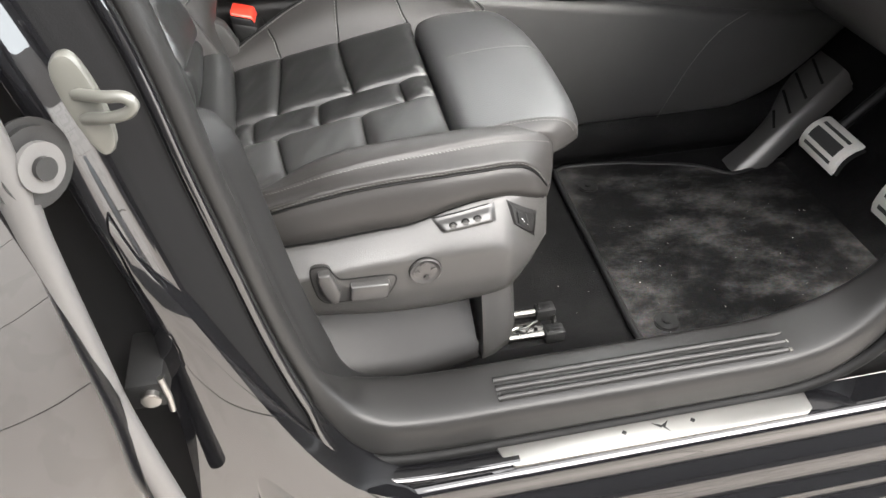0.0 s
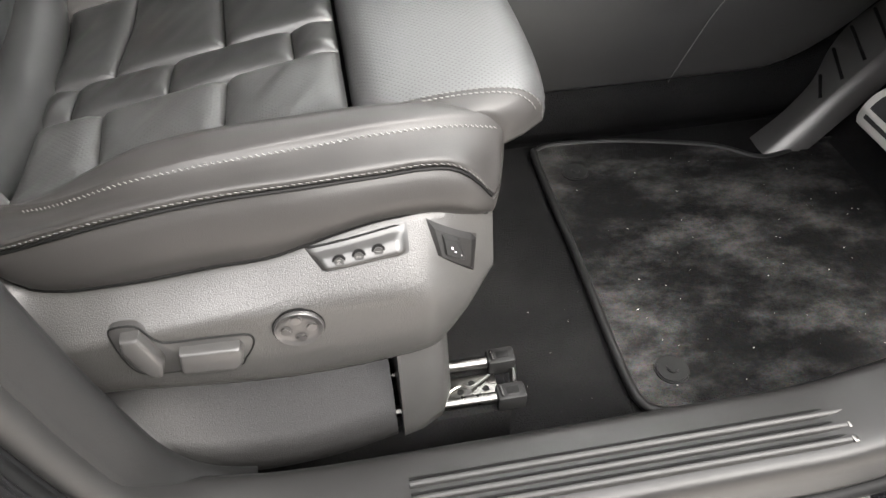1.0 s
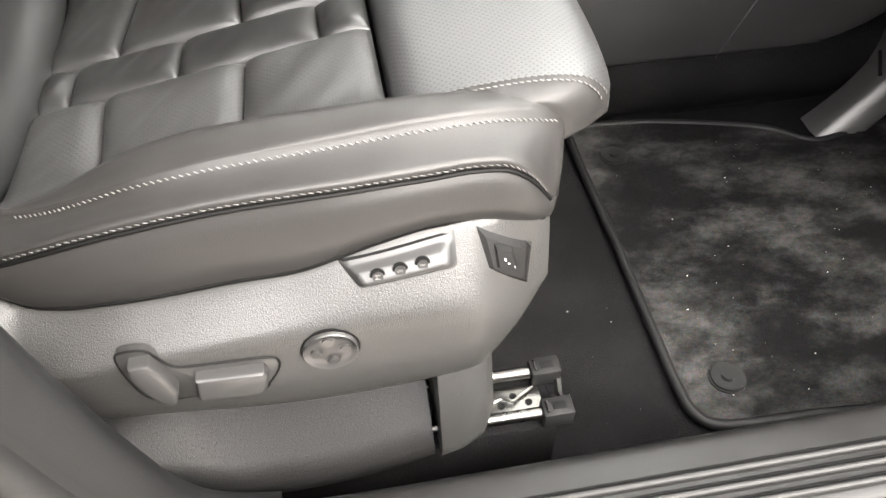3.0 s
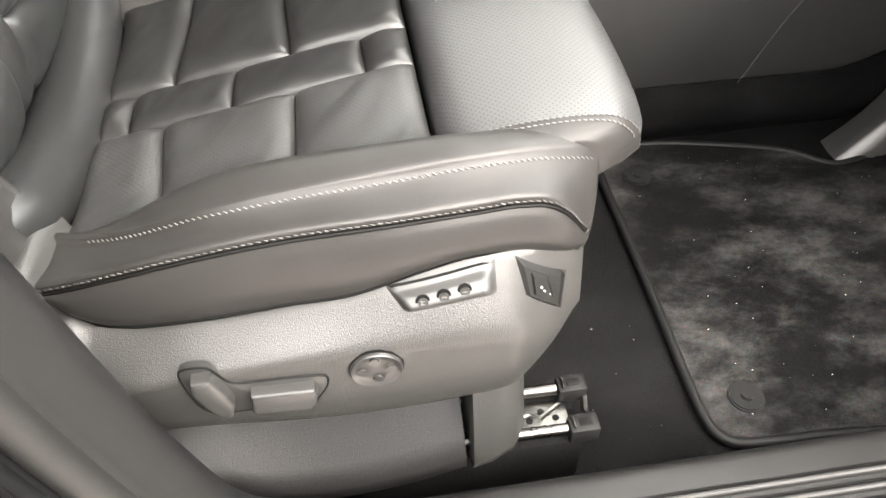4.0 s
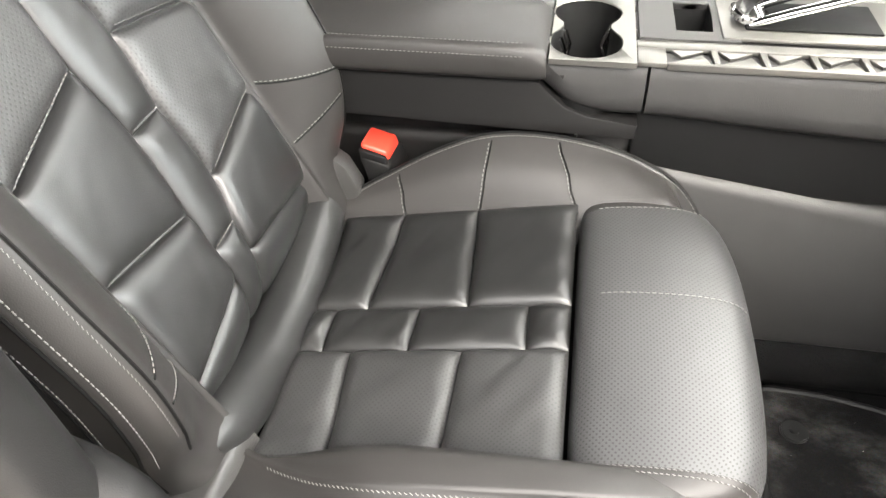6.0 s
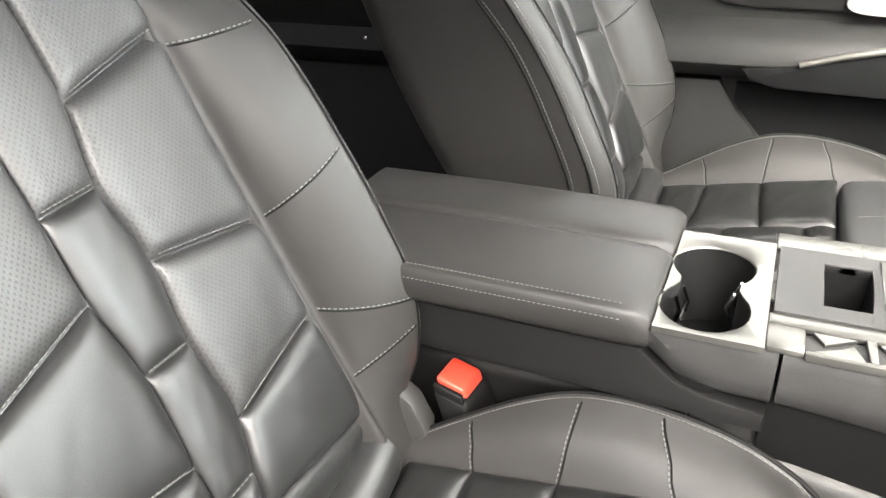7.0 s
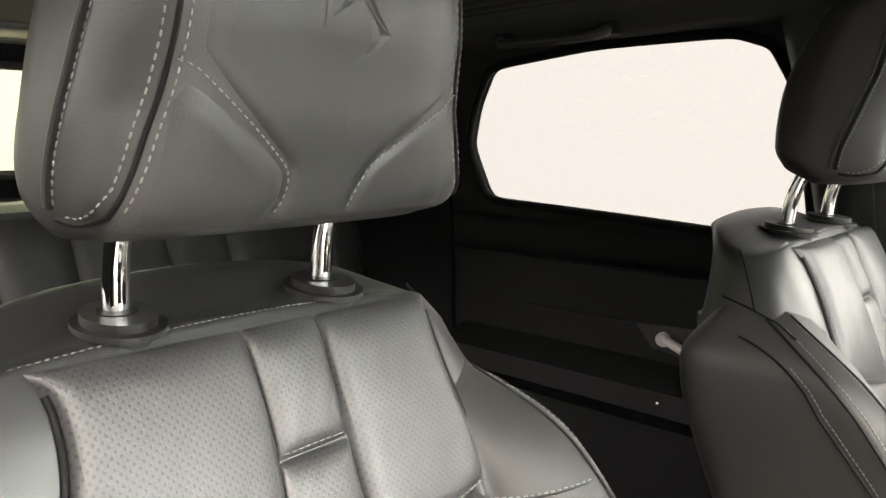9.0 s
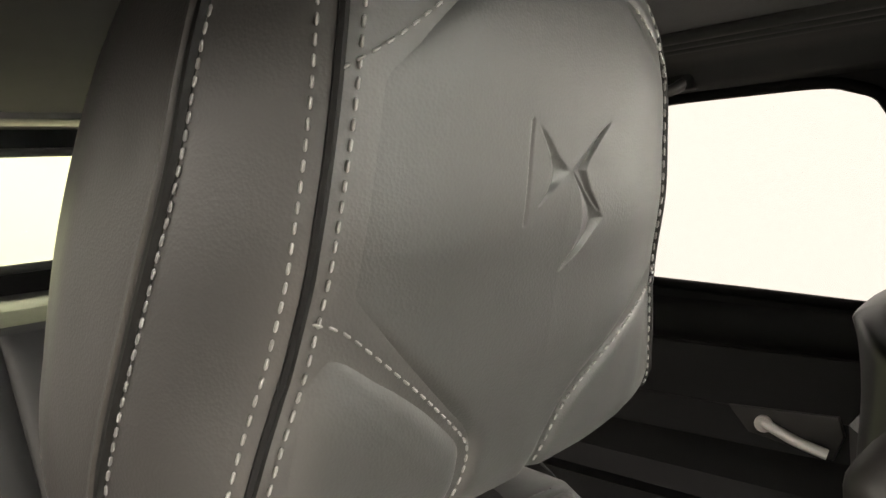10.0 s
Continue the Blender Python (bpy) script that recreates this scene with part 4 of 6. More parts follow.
        stitches("stitching", [Vector(wing_ring(z, sgn)[36]) + Vector((0.0005, 0.0006 * sgn, 0)) for z in np.linspace(0.76, 1.215, 60)], seat, pitch=0.0055, length=0.004, up=(0.5, 0.8 * sgn, 0))
        tube("piping", [Vector(wing_ring(z, sgn)[29]) + Vector((0.0002, 0, 0)) for z in np.linspace(0.76, 1.225, 60)], 0.0015, PIPING, seat, sides=6)
        stitches("stitching", [Vector(wing_ring(z, sgn)[31]) + Vector((0.0008, 0.0002 * sgn, 0.0004)) for z in np.linspace(0.80, 1.22, 60)], seat, THREAD_DARK, pitch=0.0046, length=0.0032, r=0.0004, slant=0.3, up=(0.9, 0.1 * sgn, 0.3))
        for za, zb in ((1.137, 1.146), (0.976, 1.028), (0.876, 0.866), (0.80, 0.835)):
            row = []
            for t in np.linspace(0.0, 1, 13):
                ring = wing_ring(za + (zb - za) * t, sgn)
                k = 9 + 18.5 * t
                row.append(Vector(ring[int(k)]).lerp(Vector(ring[int(k) + 1]), k % 1) + Vector((0.0010, -0.0002 * sgn, 0.0006)))
            seam(row, THREAD, (0.8, -0.4 * sgn, 0.3), side=(0, 0, -0.0026))
    # seamed band along the wing's edge that turns back across the shoulder
    def side_w(x, z):
        best = 0.0
        for ring in (wing_ring(min(z, 1.264), 1), core_ring(z)):
            for p, q in zip(ring, ring[1:] + ring[:1]):
                if (p[0] - x) * (q[0] - x) <= 0 and p[0] != q[0]:
                    f = (x - p[0]) / (q[0] - p[0])
                    best = max(best, p[1] + (q[1] - p[1]) * f - YC)
        return best

    for sgn in (-1, 1):
        low = [(BACK_X(z) + prot(z) - 0.058 - 0.012 * max(0, z - 1.05) / 0.1, z) for z in np.linspace(0.74, 1.135, 26)]
        x0 = low[-1][0]
        low += [(x0 - 0.016, 1.158), (x0 - 0.040, 1.178), (x0 - 0.068, 1.192), (x0 - 0.095, 1.200)]
        high = [(BACK_X(1.205) - 0.008, 1.205), (BACK_X(1.205) - 0.035, 1.218), (BACK_X(1.205) - 0.07, 1.230), (BACK_X(1.205) - 0.105, 1.236)]
        for line in (catmull(low, 2), catmull(high, 6)):
            tube("piping", [(x, YC + sgn * (side_w(x, z) + 0.0004), z) for x, z in line], 0.0015, PIPING, seat, sides=6)
        stitches("stitching", [(x, YC + sgn * (side_w(x, z) + 0.0006), z) for x, z in [(x + 0.005, z + 0.003) for x, z in catmull(low[:-2], 2)]], seat, THREAD_DARK, pitch=0.0055, length=0.004, up=(0.1, sgn, 0))
        tube("piping", [(BACK_X(z) - 0.050, YC + sgn * (side_w(BACK_X(z) - 0.050, z) + 0.0002), z) for z in np.linspace(1.225, 1.292, 10)], 0.0012, PIPING, seat, sides=6)
    loft("back_shell", [[(BACK_X(z) - core_th(z) - 0.004, YC - 0.185, z), (BACK_X(z) - core_th(z) - 0.022, YC - 0.16, z), (BACK_X(z) - core_th(z) - 0.026, YC, z), (BACK_X(z) - core_th(z) - 0.022, YC + 0.16, z), (BACK_X(z) - core_th(z) - 0.004, YC + 0.185, z), (BACK_X(z) - 0.09, YC, z)] for z in np.linspace(0.62, 1.20, 12)], PLASTIC_SOFT, seat, "dark shell behind the backrest")

    # --- headrest with its posts
    for w in (-0.074, 0.090):
        disc("post_collar", (0.135, YC + w, 1.3055), (0.10, 0, 1), 0.0305, 0.016, SKIRT, seat, "dark oval post collar", bevel=0.006, scale=(0.92, 1.22))
        disc("post_collar", (0.133, YC + w, 1.3125), (0.10, 0, 1), 0.0140, 0.004, RUBBER, seat, "black inner ring", bevel=0.001)
        tube("headrest_post", catmull([(0.131, YC + w, 1.285), (0.133, YC + w, 1.318), (0.138, YC + w, 1.350), (0.152, YC + w, 1.385), (0.17, YC + w, 1.42)], 4), 0.0086, CHROME, seat, "polished steel headrest post", sides=16)

    # stations up the headrest: height, front, seam on the flank, back, half width
    front = curve1([(1.370, 0.226), (1.376, 0.246), (1.39, 0.257), (1.41, 0.265), (1.435, 0.273), (1.46, 0.279), (1.485, 0.286), (1.51, 0.290), (1.535, 0.293), (1.56, 0.292), (1.58, 0.284), (1.594, 0.270)])
    back = curve1([(1.365, 0.140), (1.375, 0.131), (1.39, 0.127), (1.414, 0.126), (1.45, 0.126), (1.481, 0.129), (1.53, 0.143), (1.56, 0.156), (1.585, 0.172), (1.60, 0.190)])
    half = curve1([(1.365, 0.112), (1.3715, 0.128), (1.378, 0.136), (1.39, 0.139), (1.42, 0.138), (1.46, 0.132), (1.51, 0.122), (1.545, 0.113), (1.575, 0.101), (1.59, 0.090), (1.60, 0.066)])
    st = [(z, front(z), 0.45 * front(z) + 0.55 * back(z), back(z), half(z)) for z in (1.3695, 1.3715, 1.377, 1.385, 1.395, 1.41, 1.435, 1.46, 1.485, 1.51, 1.535, 1.56, 1.58, 1.594)] + [(1.600, 0.255, 0.225, 0.195, 0.066)]
    sm = catmull(st, 4)

    def head_ring(k, far_side=True):
        z, xf, xs, xb, hw = sm[k]
        d = xf - xs
        sq = max(0.0, min(1.0, (1.44 - z) / 0.045))
        near = [(xf, 0), (xf - 0.002 + 0.001 * sq, hw * 0.42), (xf - 0.010 + 0.0045 * sq, hw * (0.70 + 0.03 * sq)), (xf - 0.023 + 0.0075 * sq, hw * (0.85 + 0.055 * sq)), (xf - 0.023 - 0.45 * (d - 0.023), hw * 0.96), (xs, hw * 0.99), ((xs + xb) / 2, hw * 0.985), (xb, hw * 0.86), (xb - 0.004, hw * 0.4), (xb - 0.004, 0)]
        far = near
        lift = 0.45 * max(0.0, min(1.0, (1.44 - z) / 0.065))
        pts = (far if far_side else near) + [(x, -w) for x, w in near[-2:0:-1]]
        if not far_side:
            pts = near + [(x, -w) for x, w in far[-2:0:-1]]
            return [(x, YC + 0.004 - w, z + lift * max(0.0, xs - x)) for x, w in catmull(pts, 6, True)]
        return [(x, YC + 0.004 + w, z + lift * max(0.0, xs - x)) for x, w in catmull(pts, 6, True)]

    hr = loft("headrest", [head_ring(k) for k in range(len(sm))], LEATHER_SIDE, seat, "grey-black leather headrest with stitched seams")

    def flank_point(x, z, sg, out=0.0, w=None):
        """The headrest's flank at a depth (or a width) and height."""
        k = int(np.clip(np.searchsorted(sm[:, 0], z), 1, len(sm) - 1))
        f = (z - sm[k - 1, 0]) / (sm[k, 0] - sm[k - 1, 0])
        ring = np.array(head_ring(k - 1, sg > 0)[:50]) * (1 - f) + np.array(head_ring(k, sg > 0)[:50]) * f
        ww = np.abs(ring[:, 1] - YC - 0.004)
        if w is not None:
            x = float(np.interp(w, ww[:28], ring[:28, 0]))
        w = float(np.interp(-x, -ring[:, 0], ww))
        return np.array((x, YC + 0.004 + sg * (w + out), z))

    pipe = catmull([(0.080, 1.575), (0.0858, 1.548), (0.0890, 1.532), (0.0920, 1.512), (0.0962, 1.486), (0.0985, 1.468), (0.1032, 1.445), (0.1090, 1.427), (0.1147, 1.408), (0.1205, 1.393), (0.1240, 1.385)], 5)
    rear = catmull([(0.249, 1.585), (0.2465, 1.5700), (0.2440, 1.5526), (0.2405, 1.5225), (0.2350, 1.496), (0.2244, 1.4636), (0.2155, 1.437), (0.2075, 1.415), (0.2035, 1.398), (0.2020, 1.388)], 6)
    for sg in (-1, 1):
        line = [flank_point(0, z, sg, 0.0004, w=w) + (0.0006, 0, 0) for w, z in pipe]
        low = [flank_point(x, z, sg, 0.0002) for x, z in ((0.226, 1.381), (0.213, 1.381), (0.204, 1.383))]
        tube("piping", catmull(np.array(line + low), 2), 0.0017, PIPING, hr, sides=6)
        for off in (-0.0052, 0.0054):
            row = [flank_point(0, z, sg, 0.0006, w=w + off) + (0.0008, 0, 0) for w, z in pipe]
            if off > 0:
                row = row[:-7] + [flank_point(x, z, sg, 0.0006) for x, z in ((0.236, 1.3880), (0.224, 1.3840), (0.210, 1.3850))]
            stitches("stitching", catmull(np.array(row), 2), hr, pitch=0.0056, length=0.0035, r=0.0006, up=(0.6, 0.7 * sg, 0))
        tube("piping", [flank_point(x, z, sg, 0.0002) for x, z in rear], 0.0022, PIPING, hr, sides=6)
        tube("welt", [flank_point(x - 0.0058, z + 0.001, sg, -0.0002) for x, z in rear], 0.0017, LEATHER_SIDE, hr, sides=6)
        stitches("stitching", [flank_point(x + 0.0026, z - 0.0012, sg, 0.0004) for x, z in rear], hr, THREAD_DARK, pitch=0.0050, length=0.0035, r=0.0006, up=(0.1, sg, 0))

    # front panel with its seams and pressed emblem, laid over the headrest's front
    def dist(p, line):
        best = 1.0
        for a, b in zip(line[:-1], line[1:]):
            ax, ay, bx, by = a[0], a[1], b[0], b[1]
            dx, dy = bx - ax, by - ay
            t = max(0.0, min(1.0, ((p[0] - ax) * dx + (p[1] - ay) * dy) / (dx * dx + dy * dy)))
            best = min(best, math.hypot(p[0] - ax - t * dx, p[1] - ay - t * dy))
        return best

    seams = [
        catmull([(-0.096, 1.4620), (-0.088, 1.4580), (-0.068, 1.4400), (-0.047, 1.4205), (-0.0355, 1.4090), (-0.0330, 1.4000), (-0.0350, 1.3900), (-0.0400, 1.3815)], 4),
        catmull([(0.098, 1.4530), (0.082, 1.4440), (0.0627, 1.4330), (0.0415, 1.4205), (0.0260, 1.4090), (0.0190, 1.3980), (0.0145, 1.3870), (0.0125, 1.3815)], 4),
        catmull([(-0.0883, 1.5320), (-0.0736, 1.5407), (-0.0606, 1.5496), (-0.0400, 1.5630)], 4),
        catmull([(0.0900, 1.5330), (0.0771, 1.5419), (0.0573, 1.5535), (0.0438, 1.5615)], 4),
    ]
    # the pressed emblem: for each stroke its left rim, its valley and its right rim, from the top down
    emblem = [[np.array(c)[::-1] for c in stroke] for stroke in (
        ([(-0.0211, 1.5167), (-0.0170, 1.5110), (-0.0136, 1.5057), (-0.0122, 1.4981), (-0.0141, 1.4938), (-0.0191, 1.4893)], [(-0.0207, 1.5163), (-0.0144, 1.5100), (-0.0111, 1.5042), (-0.0092, 1.5010), (-0.0103, 1.4963), (-0.0185, 1.4893)], [(-0.0198, 1.5167), (-0.0139, 1.5113), (-0.0073, 1.5046), (-0.0015, 1.5003), (-0.0074, 1.4959), (-0.0180, 1.4889)]),
        ([(0.0222, 1.5170), (0.0138, 1.5121), (0.0060, 1.5061), (-0.0008, 1.5006), (0.0072, 1.4926), (0.0187, 1.4848)], [(0.0225, 1.5170), (0.0176, 1.5121), (0.0117, 1.5061), (0.0051, 1.5003), (0.0109, 1.4926), (0.0201, 1.4844)], [(0.0233, 1.5170), (0.0170, 1.5110), (0.0107, 1.5046), (0.0084, 1.4999), (0.0131, 1.4926), (0.0214, 1.4840)]),
        ([(-0.0008, 1.5003), (0.0041, 1.4945), (0.0069, 1.4897), (0.0087, 1.4837), (0.0089, 1.4780), (0.0057, 1.4716), (-0.0007, 1.4649)], [(-0.0004, 1.5003), (0.0077, 1.4934), (0.0137, 1.4864), (0.0161, 1.4818), (0.0150, 1.4772), (0.0094, 1.4716), (-0.0003, 1.4649)], [(0.0, 1.5003), (0.0103, 1.4919), (0.0236, 1.4822), (0.0184, 1.4780), (0.0117, 1.4716), (0.0007, 1.4645)]),
    )]
    bar = np.array([(-0.0233, 1.5170), (-0.0241, 1.4836)])

    def pressed(w, z):
        """Depth of the emblem's pressing at a place on the front."""
        deep = 0.0009 * math.exp(-(dist((w, z), bar) / 0.0006) ** 2)
        for stroke in emblem:
            if not stroke[0][0, 1] < z < stroke[0][-1, 1]:
                continue
            le, va, ri = (float(np.interp(z, c[:, 1], c[:, 0])) for c in stroke)
            ri = max(ri, va + 0.0003)
            if le < w < ri:
                d = 0.0016 * min(1.0, (va - le) / 0.0022)
                deep = max(deep, d * ((w - le) / (va - le) if w < va else (ri - w) / (ri - va)) if va > le else 0.0)
        return deep

    zk = sm[:, 0]

    dip_high = curve1([(0, 0), (0.21, 0.0005), (0.42, 0.002), (0.56, 0.0052), (0.70, 0.010), (0.78, 0.016), (0.85, 0.0235)])
    dip_low = curve1([(0, 0), (0.21, 0.0005), (0.42, 0.001), (0.56, 0.0027), (0.70, 0.0048), (0.78, 0.0078), (0.85, 0.0110)])

    def head_dip(f, z):
        """How far the headrest's front falls back at a fraction of its half width."""
        sq = max(0.0, min(1.0, (1.44 - z) / 0.045))
        return dip_high(abs(f)) * (1 - sq) + dip_low(abs(f)) * sq

    zs = np.concatenate([np.linspace(1.380, 1.462, 62)[:-1], np.linspace(1.462, 1.520, 130)[:-1], np.linspace(1.520, 1.585, 50)])
    ss = np.concatenate([np.linspace(-1, -0.28, 54)[:-1], np.linspace(-0.28, 0.28, 120)[:-1], np.linspace(0.28, 1, 54)])
    nw, nz = len(ss) - 1, len(zs) - 1
    verts, faces = [], []
    for z in zs:
        xf = float(np.interp(z, zk, sm[:, 1]))
        hw = float(np.interp(z, zk, sm[:, 4]))
        for s in ss:
            w = s * (float(np.interp(z, pipe[::-1, 1], pipe[::-1, 0])) - 0.004 if s < 0 else hw * 0.84)
            x = xf - head_dip(w / hw, z)
            hgt = -0.0012 + 0.0044 * (1 - abs(s) ** 2.6)
            for k, line in enumerate(seams):
                if not line[:, 1].min() - 0.012 < z < line[:, 1].max() + 0.012:
                    continue
                d = dist((w, z), line)
                hgt -= (0.0040, 0.0026, 0.0032, 0.0026)[k] * math.exp(-(d / 0.0046) ** 2)
            if z < 1.47 and w < 0 and dist((w, z), seams[0]) > 0.0:
                under = float(np.interp(w, seams[0][:17, 0], seams[0][:17, 1])) - z if w < -0.036 else -1
                if under > 0:
                    hgt += 0.0012 * min(1, under / 0.02) ** 2
            if 1.46 < z < 1.52 and abs(w) < 0.03:
                hgt -= pressed(w, z)
            verts.append((x + hgt, YC + 0.004 + w, z - 0.3 * hgt))
    for i in range(nz):
        for j in range(nw):
            a = i * (nw + 1) + j
            faces.append((a, a + 1, a + nw + 2, a + nw + 1))
    link_mesh("front_panel", verts, faces, LEATHER_HEAD, hr, "leather front panel with a pressed emblem")
    for line in seams:
        row = [(float(np.interp(z, zk, sm[:, 1])) + 0.0022 - head_dip(w / half(z), z), YC + 0.004 + w, z - 0.001) for w, z in line]
        stitches("stitching", row, hr, pitch=0.0046, length=0.0029, r=0.0005, up=(0.9, 0, -0.3))
    return hr


driver_seat = thing("driver_seat", "black quilted leather driver's seat with pale stitching", "car seat", "front seats")
build_seat(driver_seat)
copy = copy_thing(driver_seat, pose(0.139, 0.81, 0))
copy.name = "passenger_seat"
tagged(copy, "black quilted leather passenger seat beyond the centre console")
# ---------------------------------------------------------------- the doorway: trim, seal and painted flange swept round the opening
PATH_XZ = catmull([(0.36, 1.56), (0.405, 1.35), (0.455, 1.12), (0.482, 1.00), (0.497, 0.89), (0.512, 0.79), (0.527, 0.69), (0.545, 0.60), (0.566, 0.53), (0.60, 0.486), (0.66, 0.472), (0.80, 0.470), (1.05, 0.470), (1.16, 0.474), (1.235, 0.505), (1.285, 0.57), (1.32, 0.68), (1.35, 0.82), (1.38, 1.0)], 6)


def sweep(name, profile, mat, label, lo=0, hi=None):
    """A profile (depth below the opening's edge, y) swept along the opening; profile(k) with k 0 on the pillar and 1 on the sill."""
    p = PATH_XZ[lo:hi]
    rings = []
    for i in range(len(p)):
        t = p[min(i + 1, len(p) - 1)] - p[max(i - 1, 0)]
        t /= np.linalg.norm(t)
        nx, nz = -t[1], t[0]
        k = max(0.0, min(1.0, (nz - 0.25) / 0.7))
        rings.append([(p[i][0] - nx * d, y, p[i][1] - nz * d) for d, y in profile(k)])
    return loft(name, rings, mat, shell, label)


def trim_profile(k):
    a = np.array([(0.11, 1.33), (0.07, 1.318), (0.038, 1.306), (0.029, 1.298), (0.024, 1.288), (0.021, 1.276), (0.020, 1.264), (0.024, 1.253), (0.032, 1.247), (0.040, 1.249), (0.05, 1.27)])
    b = np.array([(0.13, 1.330), (0.06, 1.322), (0.02, 1.315), (0.004, 1.306), (0.0, 1.292), (0.0, 1.262), (0.002, 1.238), (0.010, 1.226), (0.040, 1.222), (0.058, 1.222), (0.08, 1.24)])
    return catmull((a * (1 - k) + b * k), 3)


def seal_profile(k):
    y = 1.234 * (1 - k) + 1.221 * k
    d = 0.046 * (1 - k) + 0.066 * k
    q = 0.012 * (1 - k) + 0.0085 * k
    return [(d + q * math.cos(a), y + q * math.sin(a)) for a in np.linspace(0, 6.283, 11)[:-1]]


sweep("opening_trim", trim_profile, PILLAR_TRIM, "grey grained trim round the door opening")


def lower_profile(k, drop):
    """The lower pillar panel that lies inside the opening's trim and runs out on the sill."""
    return catmull([(d + 0.024 * k + drop, y + 0.020 * k) for d, y in ((0.10, 1.338), (0.05, 1.327), (0.012, 1.314), (0.002, 1.304), (0.0, 1.294), (0.006, 1.283), (0.014, 1.273), (0.021, 1.264), (0.03, 1.275), (0.07, 1.31))], 3)


fade = {23: 0.040, 24: 0.012, 25: 0.003}
rings = []
for i in range(23, 58):
    tx, tz = (PATH_XZ[i + 1] - PATH_XZ[i - 1]) / np.linalg.norm(PATH_XZ[i + 1] - PATH_XZ[i - 1])
    rings.append([(PATH_XZ[i][0] + tz * d, y, PATH_XZ[i][1] - tx * d) for d, y in lower_profile(max(0.0, min(1.0, (tx - 0.25) / 0.7)), fade.get(i, 0.0))])
loft("pillar_trim", rings, PLASTIC_DARK, shell, "dark grained lower panel of the door pillar")
sweep("door_seal", seal_profile, RUBBER, "black rubber seal round the door opening")


def shift_sill(pts, k):
    return catmull([(d + 0.034 * k, y - 0.016 * k) for d, y in pts], 3)


def flange_profile(k):
    return shift_sill([(0.060, 1.265), (0.048, 1.243), (0.038, 1.233), (0.031, 1.222), (0.028, 1.208), (0.029, 1.203), (0.033, 1.200), (0.038, 1.203), (0.044, 1.215), (0.050, 1.260)], k)


def rebate_profile(k):
    return shift_sill([(0.040, 1.255), (0.037, 1.204), (0.040, 1.200), (0.060, 1.193), (0.073, 1.189), (0.078, 1.194), (0.080, 1.255)], k)


def bead_profile(k):
    return shift_sill([(0.074, 1.250), (0.074, 1.188), (0.078, 1.180), (0.083, 1.173), (0.087, 1.167), (0.091, 1.163), (0.096 + 0.045 * k, 1.161), (0.103 + 0.055 * k, 1.163), (0.106 + 0.06 * k, 1.175), (0.106 + 0.06 * k, 1.25)], k)


def jamb_profile(k):
    return [(d + 0.034 * k, y - 0.016 * k) for d, y in [(0.118 + 0.05 * k, 1.200), (0.150 + 0.05 * k, 1.205), (0.260, 1.210), (0.260, 1.26), (0.118 + 0.05 * k, 1.26)]]


sweep("pillar_panel", flange_profile, PAINT, "glossy black painted lip beside the seal", 0, 66)
# matt black instead of paint, standing in for a dark reflection
sweep("pillar_rebate", rebate_profile, BLACK_TRIM, "rebate where the door's seal lands, matt black for its dark reflection", 0, 66)
sweep("pillar_panel", bead_profile, PAINT, "glossy black painted pillar edge", 0, 66)
foot_line = catmull([(0.409, 0.890), (0.419, 0.835), (0.442, 0.770), (0.466, 0.690), (0.490, 0.612), (0.526, 0.517), (0.570, 0.443), (0.640, 0.395)], 4)
foot_back = catmull([(0.404, 0.860), (0.404, 0.810), (0.406, 0.761), (0.402, 0.696), (0.396, 0.60), (0.384, 0.475), (0.372, 0.380)], 4)
loft("pillar_foot", [[(x0 + (x1 - x0) * q, 1.1655 - 0.006 * math.sin(math.pi * q) + (0.010 if q in (0, 1) else 0), z0 + (z1 - z0) * q) for q in (0, 0.02, 0.1, 0.3, 0.5, 0.7, 0.9, 0.98, 1)] + [(x1, 1.25, z1), (x0, 1.25, z0)] for (x0, z0), (x1, z1) in zip(resample(foot_back, 0.02), resample(foot_line, 0.0242))], PAINT, shell, "glossy black painted foot of the pillar")
# the shade in the door gap is put into the jamb's black colour
sweep("pillar_jamb", jamb_profile, BLACK_TRIM, "recess behind the pillar where the rear door hangs, blackened for its shade", 0, 60)
# ribs of the sill's tread
tread = thing("sill_tread", "ribbed dark plastic tread on the door sill", "sill trim")
for k, y in enumerate((1.271, 1.2565, 1.242)):
    x1 = 1.162 - 0.004 * k
    tube("rib", [(0.752, y, 0.4712), (0.76, y, 0.4722), (x1, y - 0.002, 0.4722)], 0.0036, PILLAR_TRIM, tread, sides=8, flat=0.45)
    block("rib_end", (x1 + 0.001, y - 0.005, 0.4705), (x1 + 0.006, y + 0.001, 0.4740), STEEL, tread, "small bright rib end", bevel=0.0008)
    tube("groove", [(0.752, y + 0.0062, 0.4705), (x1, y + 0.0042, 0.4705)], 0.0016, RUBBER, tread, sides=6)
prism("far_sill", [(-1.3, 0.30), (1.75, 0.30), (1.75, 0.47), (-1.3, 0.47)], "y", 2.74, 2.84, PLASTIC, shell, bevel=0.02)

plate = thing("sill_plate", "brushed steel kick plate on the door sill", "kick plate")
prism("plate", [(0.742, 1.222), (0.750, 1.192), (0.762, 1.182), (1.168, 1.180), (1.180, 1.188), (1.184, 1.222)], "z", 0.4005, 0.4072, STEEL, plate, bevel=0.0015)
